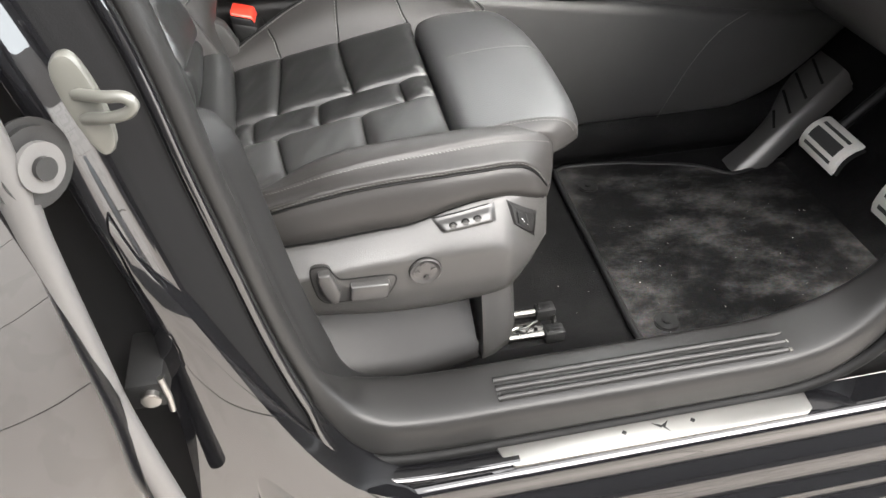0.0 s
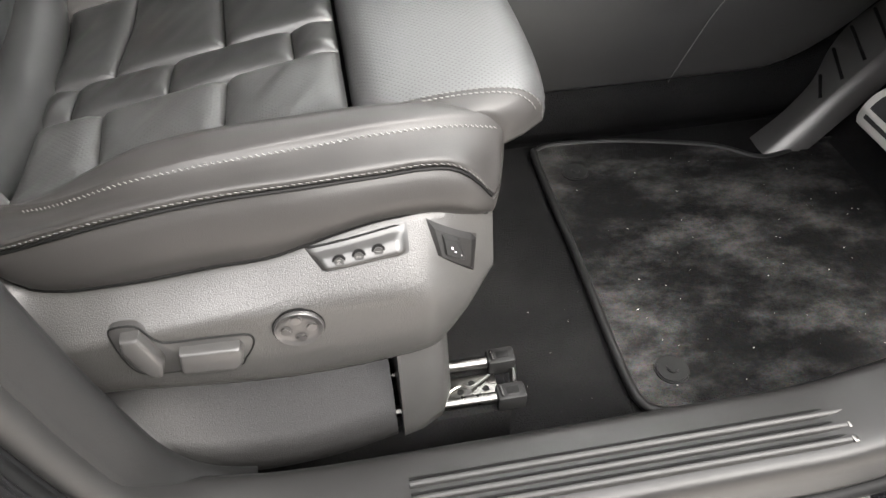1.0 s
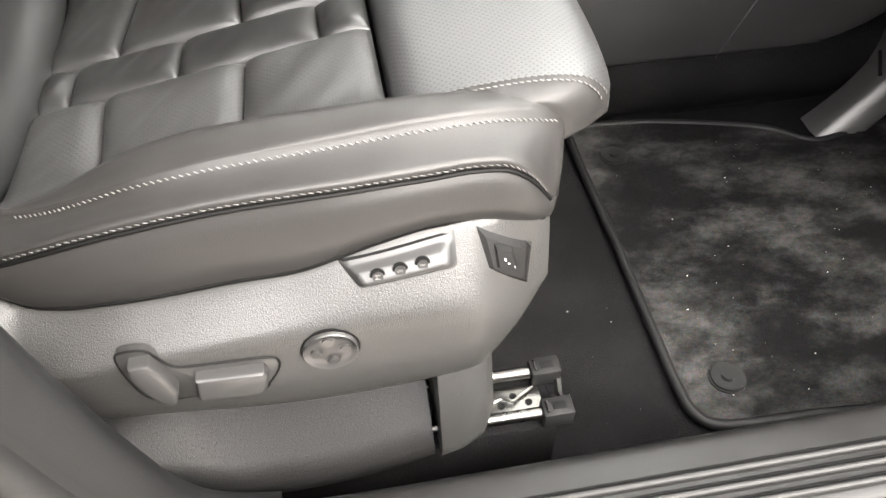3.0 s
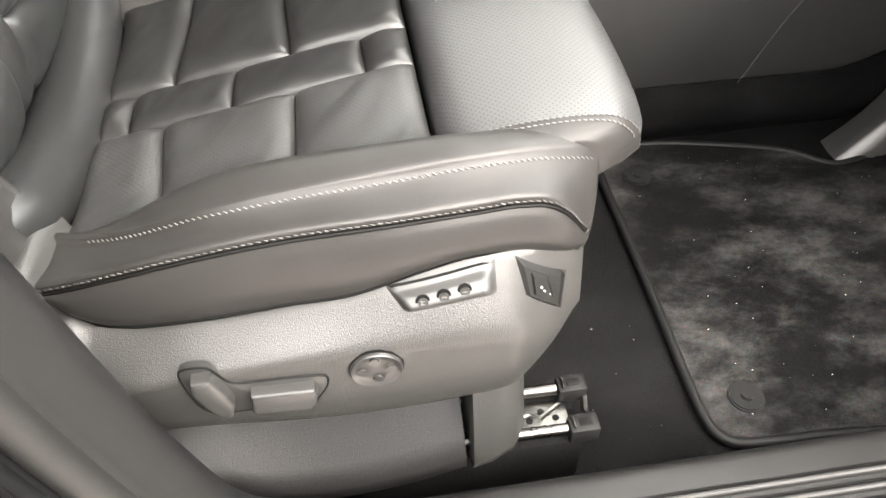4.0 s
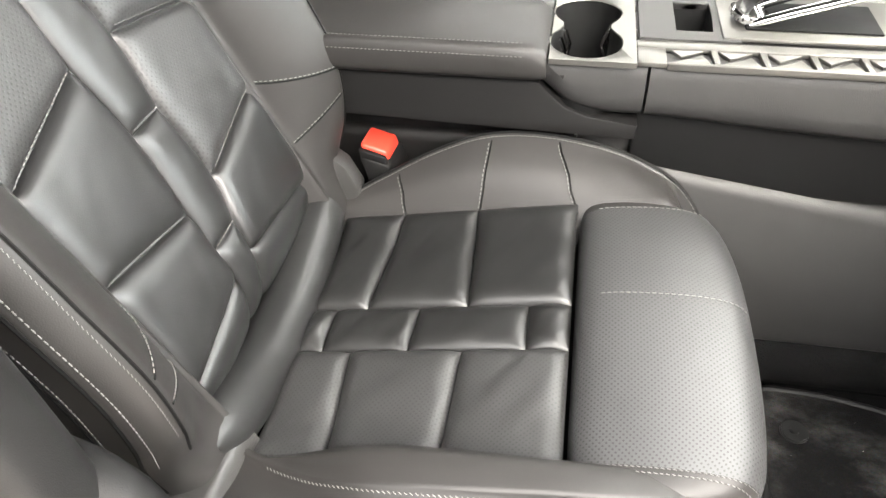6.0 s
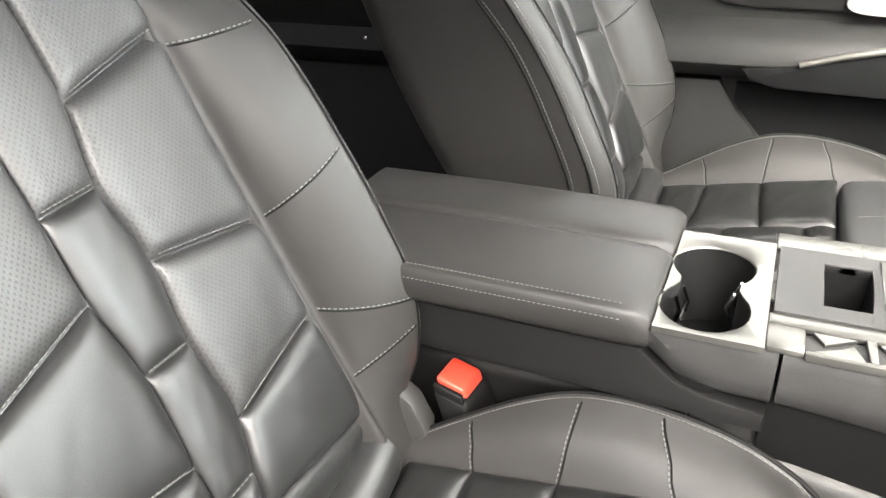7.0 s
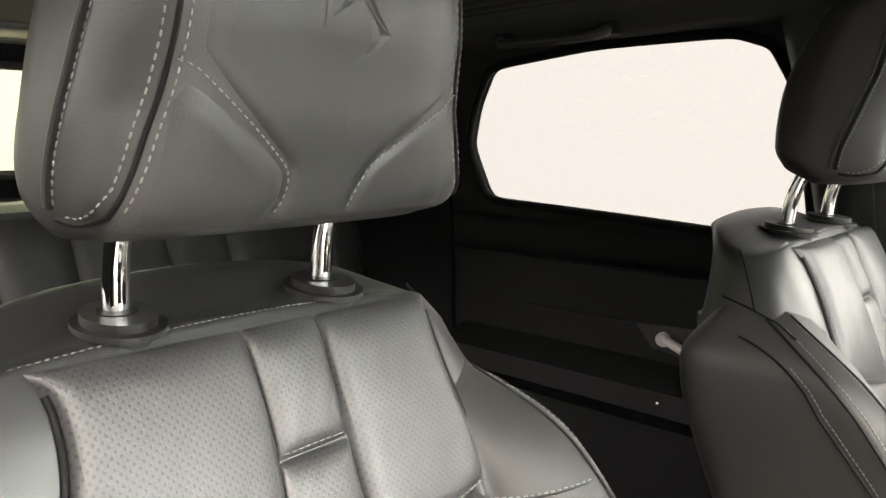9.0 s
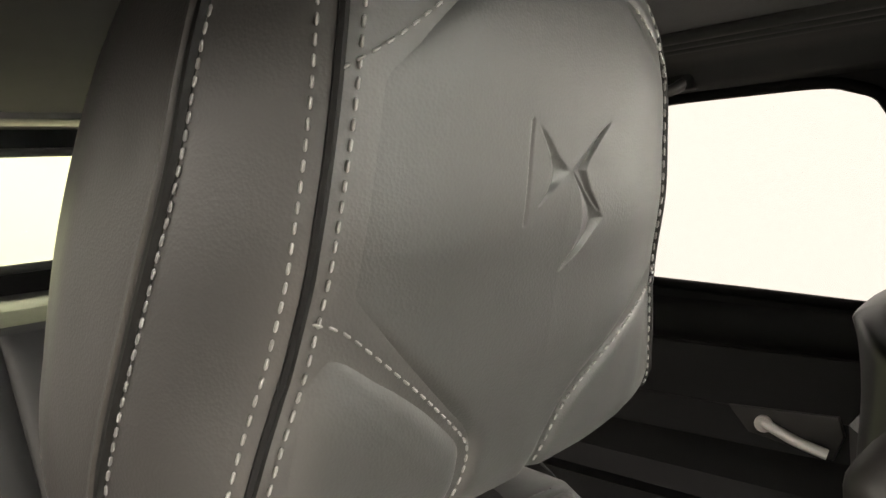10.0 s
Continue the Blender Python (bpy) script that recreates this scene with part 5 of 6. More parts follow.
prism("emblem", [(0.955, 1.209), (0.966, 1.199), (0.958, 1.190), (0.968, 1.201), (0.976, 1.191), (0.972, 1.200), (0.980, 1.209), (0.968, 1.203)], "z", 0.4070, 0.4076, PLASTIC_DARK, plate, "engraved emblem", bevel=0)
for x in (0.915, 1.012):
    prism("mark", [(x - 0.004, 1.202), (x, 1.206), (x + 0.004, 1.202), (x, 1.198)], "z", 0.4070, 0.4076, PLASTIC_DARK, plate, "engraved diamond", bevel=0)

# striker loop on the pillar
striker = thing("door_striker", "pale steel striker loop screwed to the pillar", "striker")
prism("base", [tuple(p) for p in catmull([(0.421, 1.030), (0.432, 1.028), (0.440, 1.000), (0.441, 0.968), (0.434, 0.957), (0.426, 0.962), (0.418, 0.990), (0.415, 1.018)], 4, True)], "y", 1.136, 1.148, CREAM_METAL, striker, "pale base plate", bevel=0.003)
tube("loop", catmull([(0.426, 1.138, 1.004), (0.446, 1.124, 1.007), (0.459, 1.119, 1.008), (0.4635, 1.118, 1.003), (0.459, 1.119, 0.997), (0.446, 1.124, 0.992), (0.426, 1.138, 0.986)], 5), 0.0042, CREAM_METAL, striker, "steel loop", sides=10)

# rear door on the near side, swung open: its skin and leading edge show
ajar = thing("rear_door", "glossy black rear door standing wide open", "car door")
edge = catmull([(0.30, 1.35), (0.340, 1.15), (0.364, 1.00), (0.380, 0.85), (0.384, 0.72), (0.376, 0.60), (0.362, 0.48), (0.35, 0.38)], 5)
dx, dy = -0.75, -0.661
sk = []
for x, z in edge:
    belly = 0.03 * math.sin((z - 0.30) / 1.1 * math.pi)
    front_side = [(x + dx * q - dy * (belly * min(1, q / 0.1) + 0.012 * math.sin(q * 3.1)), 1.104 + dy * q + dx * (belly * min(1, q / 0.1) + 0.012 * math.sin(q * 3.1)), z) for q in (0.0, 0.008, 0.03, 0.08, 0.2, 0.4, 0.6, 0.8, 0.95)]
    sk.append(front_side + [(x + dx * 0.95 - 0.11, 1.104 + dy * 0.95 + 0.06, z), (x - 0.11, 1.16, z), (x - 0.02, 1.15, z)])
loft("skin", sk, PAINT, ajar, "glossy black door skin")
tube("edge_seal", [(x, 1.110, z) for x, z in catmull([(0.372, 1.12), (0.376, 0.96), (0.374, 0.91), (0.3735, 0.80), (0.374, 0.715), (0.383, 0.583), (0.392, 0.48)], 5)], 0.0125, GREY_RUBBER, ajar, "grey rubber strip along the leading edge", sides=14)
for r0, r1, d, mt in ((0.031, 0.030, 0.004, PILLAR_TRIM), (0.022, 0.021, 0.009, GREY_RUBBER), (0.013, 0.012, 0.013, PILLAR_TRIM)):
    disc("grommet", (0.386 + 0.8 * d, 1.124 - 0.6 * d, 0.966), (0.8, -0.6, 0.1), r0, 0.012, mt, ajar, "ringed grey rubber cable grommet", bevel=0.005)
hinge = block("hinge", (0.375, 1.135, 0.690), (0.408, 1.204, 0.722), PLASTIC_DARK, ajar, "black steel door hinge", bevel=0.004)
disc("bolt", (0.396, 1.132, 0.707), (0, -1, 0), 0.009, 0.008, STEEL, hinge, "steel bolt head", sides=12)
tube("pin", [(0.409, 1.135, 0.684), (0.411, 1.133, 0.705), (0.409, 1.134, 0.730)], 0.003, STEEL, hinge, sides=8)

# ---------------------------------------------------------------- floor mat
outline = catmull([(1.032, 1.63), (1.028, 1.48), (1.027, 1.42), (1.030, 1.392), (1.042, 1.374), (1.07, 1.367), (1.15, 1.364), (1.29, 1.358), (1.46, 1.392), (1.56, 1.50), (1.575, 1.65), (1.565, 1.795), (1.48, 1.80), (1.41, 1.783), (1.375, 1.786), (1.34, 1.815), (1.293, 1.836), (1.17, 1.868), (1.075, 1.877), (1.046, 1.870), (1.035, 1.842)], 4, True)
mat_thing = thing("floor_mat", "black velour floor mat with dusty trodden patches", "floor mat")
prism("velour", [tuple(p[:2]) for p in outline], "z", 0.3455, 0.356, MAT_PILE, mat_thing, bevel=0.003)
tube("binding", [(x, y, 0.353) for x, y in outline], 0.0062, PLASTIC_DARK, mat_thing, "dark woven edge binding", closed=True)
for x, y in ((1.082, 1.420), (1.085, 1.800)):
    disc("clip", (x, y, 0.357), (0, 0, 1), 0.020, 0.006, PLASTIC_DARK, mat_thing, "round dark mat clip", bevel=0.002)
    disc("clip", (x, y, 0.361), (0, 0, 1), 0.007, 0.004, PLASTIC_DARK, mat_thing, "clip button", bevel=0.001)

# ---------------------------------------------------------------- centre console
console = thing("centre_console", "dark soft-touch centre console with a silver top plate", "console")


def side_ring(x):
    ledge = 0.735 - max(0, x - 0.82) * 0.155 if x < 1.5 else 0.63
    foot = 0.447 if x < 1.38 else 0.447 + (x - 1.38) ** 2 * 2.6
    return [(x, y, z) for y, z in [(1.95, foot - 0.02), (1.893, foot - 0.004), (1.886, foot + 0.006), (1.884, (foot + ledge) / 2), (1.884, ledge - 0.016), (1.888, ledge - 0.004), (1.896, ledge + 0.002), (1.907, ledge + 0.004), (1.909, ledge + 0.012), (1.907, 0.815), (1.95, 0.82)]]


loft("side_panel", [side_ring(x) for x in np.linspace(0.735, 1.72, 30)], PLASTIC_SOFT, console, "large soft grey side panel with a ledge")
# rear half of the side panel: shade beside the seat put into darker plastic
loft("side_panel", [[(px, py + 0.048 * min(1.0, (0.731 - x) / 0.10), pz) for px, py, pz in side_ring(x)] for x in np.linspace(0.20, 0.731, 20)], SKIRT, console, "rear side panel, darkened in colour for the shade beside the seat")
seam = catmull([(1.253, 1.8835, 0.447), (1.275, 1.8825, 0.50), (1.303, 1.8825, 0.560), (1.345, 1.8825, 0.620), (1.40, 1.8825, 0.655)], 5)
stitches("stitching", seam, console, pitch=0.0045, length=0.0042, up=(0, -1, 0))
tube("tunnel_carpet", [(0.6, 1.93, 0.40), (1.75, 1.93, 0.40)], 0.06, CARPET, console, "black carpet along the tunnel", sides=12)


def upper_ring(x, low):
    return [(x, y, z) for y, z in [(1.90, low), (1.876, low), (1.866, low + 0.010), (1.862, low + 0.03), (1.864, 0.868), (1.866, 0.878), (1.871, 0.8835), (1.878, 0.880), (1.90, 0.86)]]


low = curve1([(0.66, 0.868), (0.68, 0.862), (0.70, 0.845), (0.72, 0.828), (0.74, 0.822), (0.82, 0.818), (1.0, 0.805), (1.4, 0.79)])
loft("upper_side", [upper_ring(x, low(x)) for x in np.linspace(0.672, 0.803, 14)], PLASTIC_SOFT, console, "soft grey upper flank")
loft("upper_side", [upper_ring(x, low(x)) for x in np.linspace(0.8065, 1.40, 24)], PLASTIC_SOFT, console, "soft grey upper flank")
block("rear_box", (0.22, 1.945, 0.50), (0.688, 2.08, 0.862), PLASTIC_DARK, console, "dark box under the armrest", bevel=0.008)
# darker plastic here also carries the shade beside the seat
prism("rear_flank", [(0.22, 0.861), (0.668, 0.861), (0.684, 0.855), (0.700, 0.839), (0.718, 0.824), (0.745, 0.814), (0.802, 0.806), (0.802, 0.786), (0.22, 0.802)], "y", 1.868, 1.96, SKIRT, console, "soft flank under the armrest, darkened in colour for its shade", bevel=0.004)
block("recess_wall", (0.80, 1.895, 0.70), (1.45, 2.06, 0.83), PLASTIC_DARK, console, "dark recessed wall", bevel=0.004)


def arm_lid(y0, y1, crown):
    rings = []
    for x in np.concatenate([[0.30, 0.306], np.linspace(0.32, 0.675, 10), [0.685, 0.690, 0.692]]):
        e = max(0, x - 0.672) / 0.02
        zt = 0.902 - 0.010 * e * e + crown * math.sin((x - 0.3) / 0.39 * math.pi)
        ins = 0.004 * e * e
        pts = [(y0 + 0.006 + ins, 0.862), (y0 + 0.001 + ins, 0.868), (y0 + ins, 0.880), (y0 + 0.004 + ins, zt - 0.006), (y0 + 0.016, zt), ((y0 + y1) / 2, zt + 0.002), (y1 - 0.012, zt), (y1 - 0.002, zt - 0.006), (y1, 0.875), (y1 - 0.004, 0.862)]
        rings.append([(x, y, z) for y, z in catmull(pts, 3)])
    return loft("armrest", rings, LEATHER_SIDE, console, "grey-black leather armrest lid")


a1 = arm_lid(1.854, 1.992, 0.002)
arm_lid(1.993, 2.092, 0.002)
for dy, dz in ((0.0012, 0.8915), (0.0115, 0.9034)):
    stitches("stitching", [(x, 1.8545 + dy, dz) for x in np.linspace(0.33, 0.668, 40)], a1, THREAD_DARK, pitch=0.0050, length=0.0032, r=0.0005, up=(0, -0.7, 0.7))

# black strip that deepens the shade in the gap below the lid
tube("lid_shade", [(0.30, 1.8645, 0.8625), (0.686, 1.8645, 0.8625)], 0.0042, RUBBER, console, "black strip standing for the shade in the gap under the armrest lid", sides=8)

# cup holder: a plate with a figure-of-eight opening and a deep dark well
hw8 = curve1([(1.866, 0.0), (1.868, 0.011), (1.875, 0.024), (1.888, 0.036), (1.905, 0.0405), (1.925, 0.037), (1.942, 0.0275), (1.953, 0.0275), (1.968, 0.036), (1.985, 0.040), (2.003, 0.035), (2.015, 0.023), (2.021, 0.011), (2.023, 0.0)])
ys = 1.8665 + (2.0225 - 1.8665) * (1 - np.cos(np.linspace(0, math.pi, 25))) / 2
eight = [(0.734 + hw8(y), y) for y in ys] + [(0.734 - hw8(y), y) for y in ys[::-1]]


def opening_plate(name, lo, hi, hole, z0, z1, mat, parent, label):
    """A rectangular plate with a hole through it and a rolled rim."""
    c = np.mean(hole, 0)
    rim = []
    for p in hole:
        d = np.array(p) - c
        s = min((hi[0] - c[0]) / d[0] if d[0] > 1e-9 else 9e9, (lo[0] - c[0]) / d[0] if d[0] < -1e-9 else 9e9, (hi[1] - c[1]) / d[1] if d[1] > 1e-9 else 9e9, (lo[1] - c[1]) / d[1] if d[1] < -1e-9 else 9e9)
        rim.append(c + d * s)
    for corner in ((lo[0], lo[1]), (hi[0], lo[1]), (lo[0], hi[1]), (hi[0], hi[1])):
        k = int(np.argmin([np.hypot(*(r - np.array(corner))) for r in rim]))
        rim[k] = np.array(corner)
    h = np.array(hole)
    grow = c + (h - c) * 1.03
    return loft(name, [[(*p, z0) for p in rim], [(*p, z1) for p in rim], [(*p, z1) for p in grow], [(*p, z1 - 0.002) for p in h], [(*p, z0) for p in h]], mat, parent, label, caps=False)


opening_plate("top_plate", (0.694, 1.858), (0.790, 2.052), eight, 0.884, 0.8905, SILVER, console, "pale silver plate round the cup holder")
well = [[(0.734 + (x - 0.734) * f, 1.945 + (y - 1.945) * f, z) for x, y in eight] for f, z in ((1.0, 0.889), (0.985, 0.86), (0.93, 0.815), (0.90, 0.80))]
loft("cup_well", well, PLASTIC_DARK, console, "deep dark cup well", caps=False)
prism("cup_floor", [(0.734 + (x - 0.734) * 0.91, 1.945 + (y - 1.945) * 0.91) for x, y in eight], "z", 0.796, 0.802, RUBBER, console, "black rubber cup floor", bevel=0)
for x, y, a in ((0.709, 1.945, 0.3), (0.759, 1.945, -0.3), (0.704, 1.925, 0.2), (0.764, 1.968, -0.2)):
    tube("cup_finger", [(x, y, 0.884), (x + 0.006 * np.sign(a), y, 0.868), (x + 0.002, y, 0.845)], 0.0028, CHROME, console, "springy bright cup finger", sides=6)
slot = [(0.872 + dx, 1.942 + dy) for dx, dy in catmull([(-0.036, 0.002), (-0.034, 0.0), (0.0, 0.0), (0.004, 0.004), (0.006, 0.038), (0.006, 0.074), (0.003, 0.078), (-0.032, 0.078), (-0.036, 0.074), (-0.036, 0.03)], 3, True)]
opening_plate("insert", (0.794, 1.918), (0.905, 2.045), slot, 0.884, 0.8925, PLASTIC_SOFT, console, "grey insert with an open slot")
loft("slot_well", [[(x, y, z) for x, y in slot] for z in (0.891, 0.84)], PLASTIC_DARK, console, "dark slot", caps=False)
block("slot_floor", (0.83, 1.94, 0.836), (0.88, 2.02, 0.840), PLASTIC_DARK, console, bevel=0)
block("top_plate", (0.7905, 1.900, 0.884), (1.30, 1.918, 0.8905), SILVER, console, "pale silver rail", bevel=0.002)
block("top_plate", (0.7905, 2.046, 0.884), (1.30, 2.082, 0.8895), SILVER, console, "pale silver rail", bevel=0.002)
block("top_plate", (0.7905, 1.862, 0.884), (0.822, 1.8995, 0.8905), SILVER, console, "pale silver rail", bevel=0.002)
block("rail_bed", (0.822, 1.866, 0.880), (1.30, 1.8995, 0.8845), PLASTIC_SOFT, console, "grey bed of the patterned rail", bevel=0.001)
block("top_plate", (0.822, 1.861, 0.882), (1.30, 1.867, 0.8905), SILVER, console, "pale silver rail edge", bevel=0.0015)
for k in range(9):
    x0 = 0.826 + 0.052 * k
    for y0, y1 in ((1.867, 1.8995), (2.052, 2.080)):
        prism("rail_facet", [(x0, y0), (x0 + 0.043, y0), (x0 + 0.034, (y0 + y1) / 2 + 0.004), (x0 + 0.024, (y0 + y1) / 2 - 0.004)], "z", 0.884, 0.890, SILVER, console, "faceted pale rail ornament", bevel=0.001)
        prism("rail_facet", [(x0 + 0.046, y0), (x0 + 0.052, y0), (x0 + 0.052, y1), (x0 + 0.044, y1)], "z", 0.884, 0.8905, SILVER, console, "faceted pale rail ornament", bevel=0.001)
        prism("rail_facet", [(x0 + 0.002, y1), (x0 + 0.038, y1), (x0 + 0.012, (y0 + y1) / 2)], "z", 0.884, 0.8885, STEEL, console, "faceted pale rail ornament", bevel=0.001)

lever = thing("gear_lever", "leather and chrome gear lever on a silver base", "gear lever")
block("base", (0.886, 1.924, 0.8885), (1.10, 2.040, 0.8945), SILVER, lever, "pale silver lever base", bevel=0.002)
block("gate", (0.912, 1.945, 0.8945), (1.06, 2.02, 0.897), RUBBER, lever, "black gate", bevel=0.001)
tube("frame", catmull([(0.918, 1.955, 0.896), (0.945, 1.953, 0.908), (0.985, 1.952, 0.922), (1.04, 1.952, 0.940), (1.09, 1.953, 0.952)], 5), 0.006, CHROME, lever, "chrome lever frame", sides=10)
tube("frame", catmull([(0.918, 1.998, 0.896), (0.945, 1.998, 0.908), (0.985, 1.998, 0.922), (1.04, 1.998, 0.940), (1.09, 1.998, 0.952)], 5), 0.006, CHROME, lever, "chrome lever frame", sides=10)
loft("grip", [[(x + 0.02 * math.cos(a) * s * 0.5, 1.976 + 0.026 * math.sin(a) * s, z + 0.021 * math.cos(a) * s) for a in np.linspace(0, 6.283, 15)[:-1]] for x, z, s in ((0.914, 0.905, 0.5), (0.916, 0.918, 0.85), (0.925, 0.935, 0.98), (0.940, 0.950, 1.0), (0.965, 0.965, 1.0), (0.99, 0.972, 0.92), (1.03, 0.975, 0.8), (1.05, 0.972, 0.5))], LEATHER_SIDE, lever, "grey leather grip")
disc("cuff", (0.920, 1.976, 0.900), (0.3, 0, 1), 0.026, 0.012, CHROME, lever, "chrome cuff", bevel=0.004)

# buckle
buckle = thing("belt_buckle", "black seat belt buckle with a red release button", "belt buckle")
lean = lambda x, y, z: (x + (z - 0.745) * -0.25 + (y - 1.895) * 0.1, y, z - (x - 0.47) * 0.30)
block("housing", (0.455, 1.868, 0.64), (0.498, 1.928, 0.732), PLASTIC_DARK, buckle, bevel=0.007, warp=lean)
block("button", (0.459, 1.878, 0.728), (0.494, 1.922, 0.7435), RED, buckle, "red release button", bevel=0.004, seg=3, warp=lean)
block("slot", (0.460, 1.869, 0.728), (0.494, 1.8755, 0.740), PLASTIC_DARK, buckle, "dark tongue slot", bevel=0.001, warp=lean)
stalk = thing("seat_hinge_cover", "dark plastic hinge cover between cushion and backrest", "trim cover")
prism("cover", [(0.40, 0.64), (0.462, 0.655), (0.468, 0.71), (0.452, 0.745), (0.425, 0.765), (0.39, 0.73)], "y", 1.826, 1.856, PLASTIC, stalk, bevel=0.006)

# ---------------------------------------------------------------- pedals and dash underside
rest = thing("foot_rest", "dark ribbed footrest beside the pedals", "footrest")
slope = lambda s: (1.394 + 0.215 * s, 0.340 + 0.195 * s)
left = curve1([(0, 1.845), (0.3, 1.852), (0.5, 1.872), (0.62, 1.898), (0.75, 1.915), (1, 1.918)])
rings = []
for s in np.linspace(0, 1, 18):
    x, z = slope(s)
    yr = 1.786 + 0.036 * s
    rings.append([(x, left(s) + 0.008, z - 0.03), (x, left(s), z), (x, (left(s) + yr) / 2, z + 0.002), (x, yr + 0.012, z), (x + 0.004, yr, z - 0.006), (x + 0.016, yr - 0.010, z - 0.034)])
loft("plate", rings, FOOT_PLATE, rest, "dark footrest plate")
strip = [[(slope(s)[0] + dx, 1.786 + 0.036 * s + dy, slope(s)[1] + dz) for dx, dy, dz in ((-0.001, 0.0125, 0.002), (0.002, 0.0, -0.003), (0.010, -0.010, -0.024), (0.014, -0.006, -0.024))] for s in np.linspace(0, 1, 10)]
loft("edge_strip", strip, DIAL, rest, "lighter grey edge of the footrest")
for s in (0.42, 0.56, 0.70, 0.84):
    x, z = slope(s)
    x2, z2 = slope(s + 0.08)
    tube("rib", [(x, 1.81 + 0.036 * s, z + 0.001), (x2, left(s + 0.08) - 0.008, z2 + 0.001)], 0.003, RUBBER, rest, "dark rubber rib", sides=6)


def pedal(root, x, z, y0, y1, length, bars):
    """A barrel-shaped pad with rubber bars let into it; bars: their start and end along the pad."""
    def sl(X, Y, Z):
        Z = Z - 0.22 * length * (2 * X / length - 1) ** 2
        return (x + X * 0.66 - Z * 0.75, Y, z + X * 0.75 + Z * 0.66)

    def strip(a, b, ya, yb, low, high, r):
        rings = []
        for X in np.linspace(a, b, 14):
            end = min(1.0, min(X - a, b - X) / r + 0.25)
            q = r * (1 - math.sqrt(max(0.0, 1 - (1 - end) ** 2)))
            rings.append([sl(X, Y, Z) for Y, Z in ((ya + q + 0.004, low), (ya + q, low + 0.002), (ya + q, high - 0.002), (ya + q + 0.0015, high), (yb - q - 0.0015, high), (yb - q, high - 0.002), (yb - q, low + 0.002), (yb - q - 0.004, low))])
        return rings

    pad = loft("pad", strip(0, length, y0, y1, -0.012, 0.0, 0.012), PEDAL_STEEL, root)
    for a, b in bars:
        loft("rubber_bar", strip(length * a, length * b, y0 + 0.013, y1 - 0.013, -0.003, 0.0010, 0.002), PEDAL_RUBBER, pad, "dark rubber bar")
    loft("backing", strip(0.004, length - 0.004, y0 + 0.004, y1 - 0.004, -0.03, -0.011, 0.008), PLASTIC_DARK, pad, "dark backing")
    yc = y1 - 0.02
    tube("arm", [(x + 0.07, yc, z + 0.02), (x + 0.16, yc, z + 0.12), (x + 0.18, yc, z + 0.4)], 0.010, PLASTIC_DARK, root, "dark steel pedal arm", sides=8)


pedal(thing("brake_pedal", "bright steel brake pedal with dark rubber bars", "pedal"), 1.447, 0.470, 1.610, 1.716, 0.072, ((0.13, 0.21), (0.32, 0.66), (0.77, 0.85)))
pedal(thing("accelerator_pedal", "bright steel accelerator pedal with rubber bars", "pedal"), 1.505, 0.424, 1.500, 1.566, 0.14, ((0.07, 0.12), (0.22, 0.66), (0.76, 0.84)))
dash = thing("dashboard", "dark dashboard underside above the footwell", "dashboard")
loft("underside", [[(x, y, z) for x, z in ((1.30, 1.02), (1.26, 0.90), (1.32, 0.80), (1.52, 0.66), (1.74, 0.60), (1.80, 1.05))] for y in np.linspace(1.33, 1.90, 6)], PLASTIC_SOFT, dash)
loft("underside", [[(x, y, z) for x, z in ((1.38, 1.02), (1.34, 0.90), (1.40, 0.80), (1.52, 0.66), (1.74, 0.60), (1.80, 1.05))] for y in np.linspace(2.10, 2.76, 6)], PLASTIC_SOFT, dash)

# crumbs of dust trodden into the mat and carpet
rnd = random.Random(4)
bm = bmesh.new()
for k in range(90):
    x, y, z = (1.07 + 0.42 * rnd.random(), 1.39 + 0.44 * rnd.random(), 0.3565) if k < 76 else (0.90 + 0.13 * rnd.random(), 1.36 + 0.3 * rnd.random(), 0.3455)
    r = 0.0003 + 0.0005 * rnd.random() ** 4
    bmesh.ops.create_icosphere(bm, subdivisions=1, radius=r, matrix=Matrix.Translation((x, y, z)) @ Matrix.Diagonal((1 + rnd.random(), 1, 0.6, 1)))
crumbs = part("dust_crumbs", bm, CRUMB)
tagged(crumbs, "pale crumbs of dust scattered on the mat", "dust", kind="stuff")
# ---------------------------------------------------------------- far side of the cabin
def lean_in(x, y, z):
    return (x, y - 0.20 * max(0.0, z - 1.22), z)


def tight(pts):
    """An outline with small round corners: four points for each corner."""
    p = np.array(pts, float)
    n = len(p)
    out = []
    for i in range(n):
        a, b, c = p[i - 1], p[i], p[(i + 1) % n]
        e, f = b + (a - b) * 0.22, b + (c - b) * 0.22
        for t in (0.0, 0.33, 0.67, 1.0):
            out.append((1 - t) ** 2 * e + 2 * t * (1 - t) * b + t * t * f)
    return np.array(out)


def plate_with_hole(name, outer, hole, y0, y1, mat, parent, label=""):
    """A flat wall between two outlines of equally many points, with thickness."""
    o, h = catmull(outer, 4, True), tight(hole)
    rings = [[(*p, y0) for p in o], [(*p, y0) for p in h], [(*p, y1) for p in h], [(*p, y1) for p in o], [(*p, y0) for p in o]]
    return loft(name, [[lean_in(x, y, z) for x, z, y in r] for r in rings], mat, parent, label, caps=False)


rdoor = thing("rear_passenger_door", "black trimmed rear door with a bright window", "car door")
hole = [(-0.533, 1.281), (-0.572, 1.410), (-0.535, 1.500), (-0.478, 1.583), (-0.2, 1.606), (0.07, 1.604), (0.135, 1.580), (0.166, 1.520), (0.185, 1.430), (0.200, 1.240), (-0.1, 1.259), (-0.3, 1.270)]
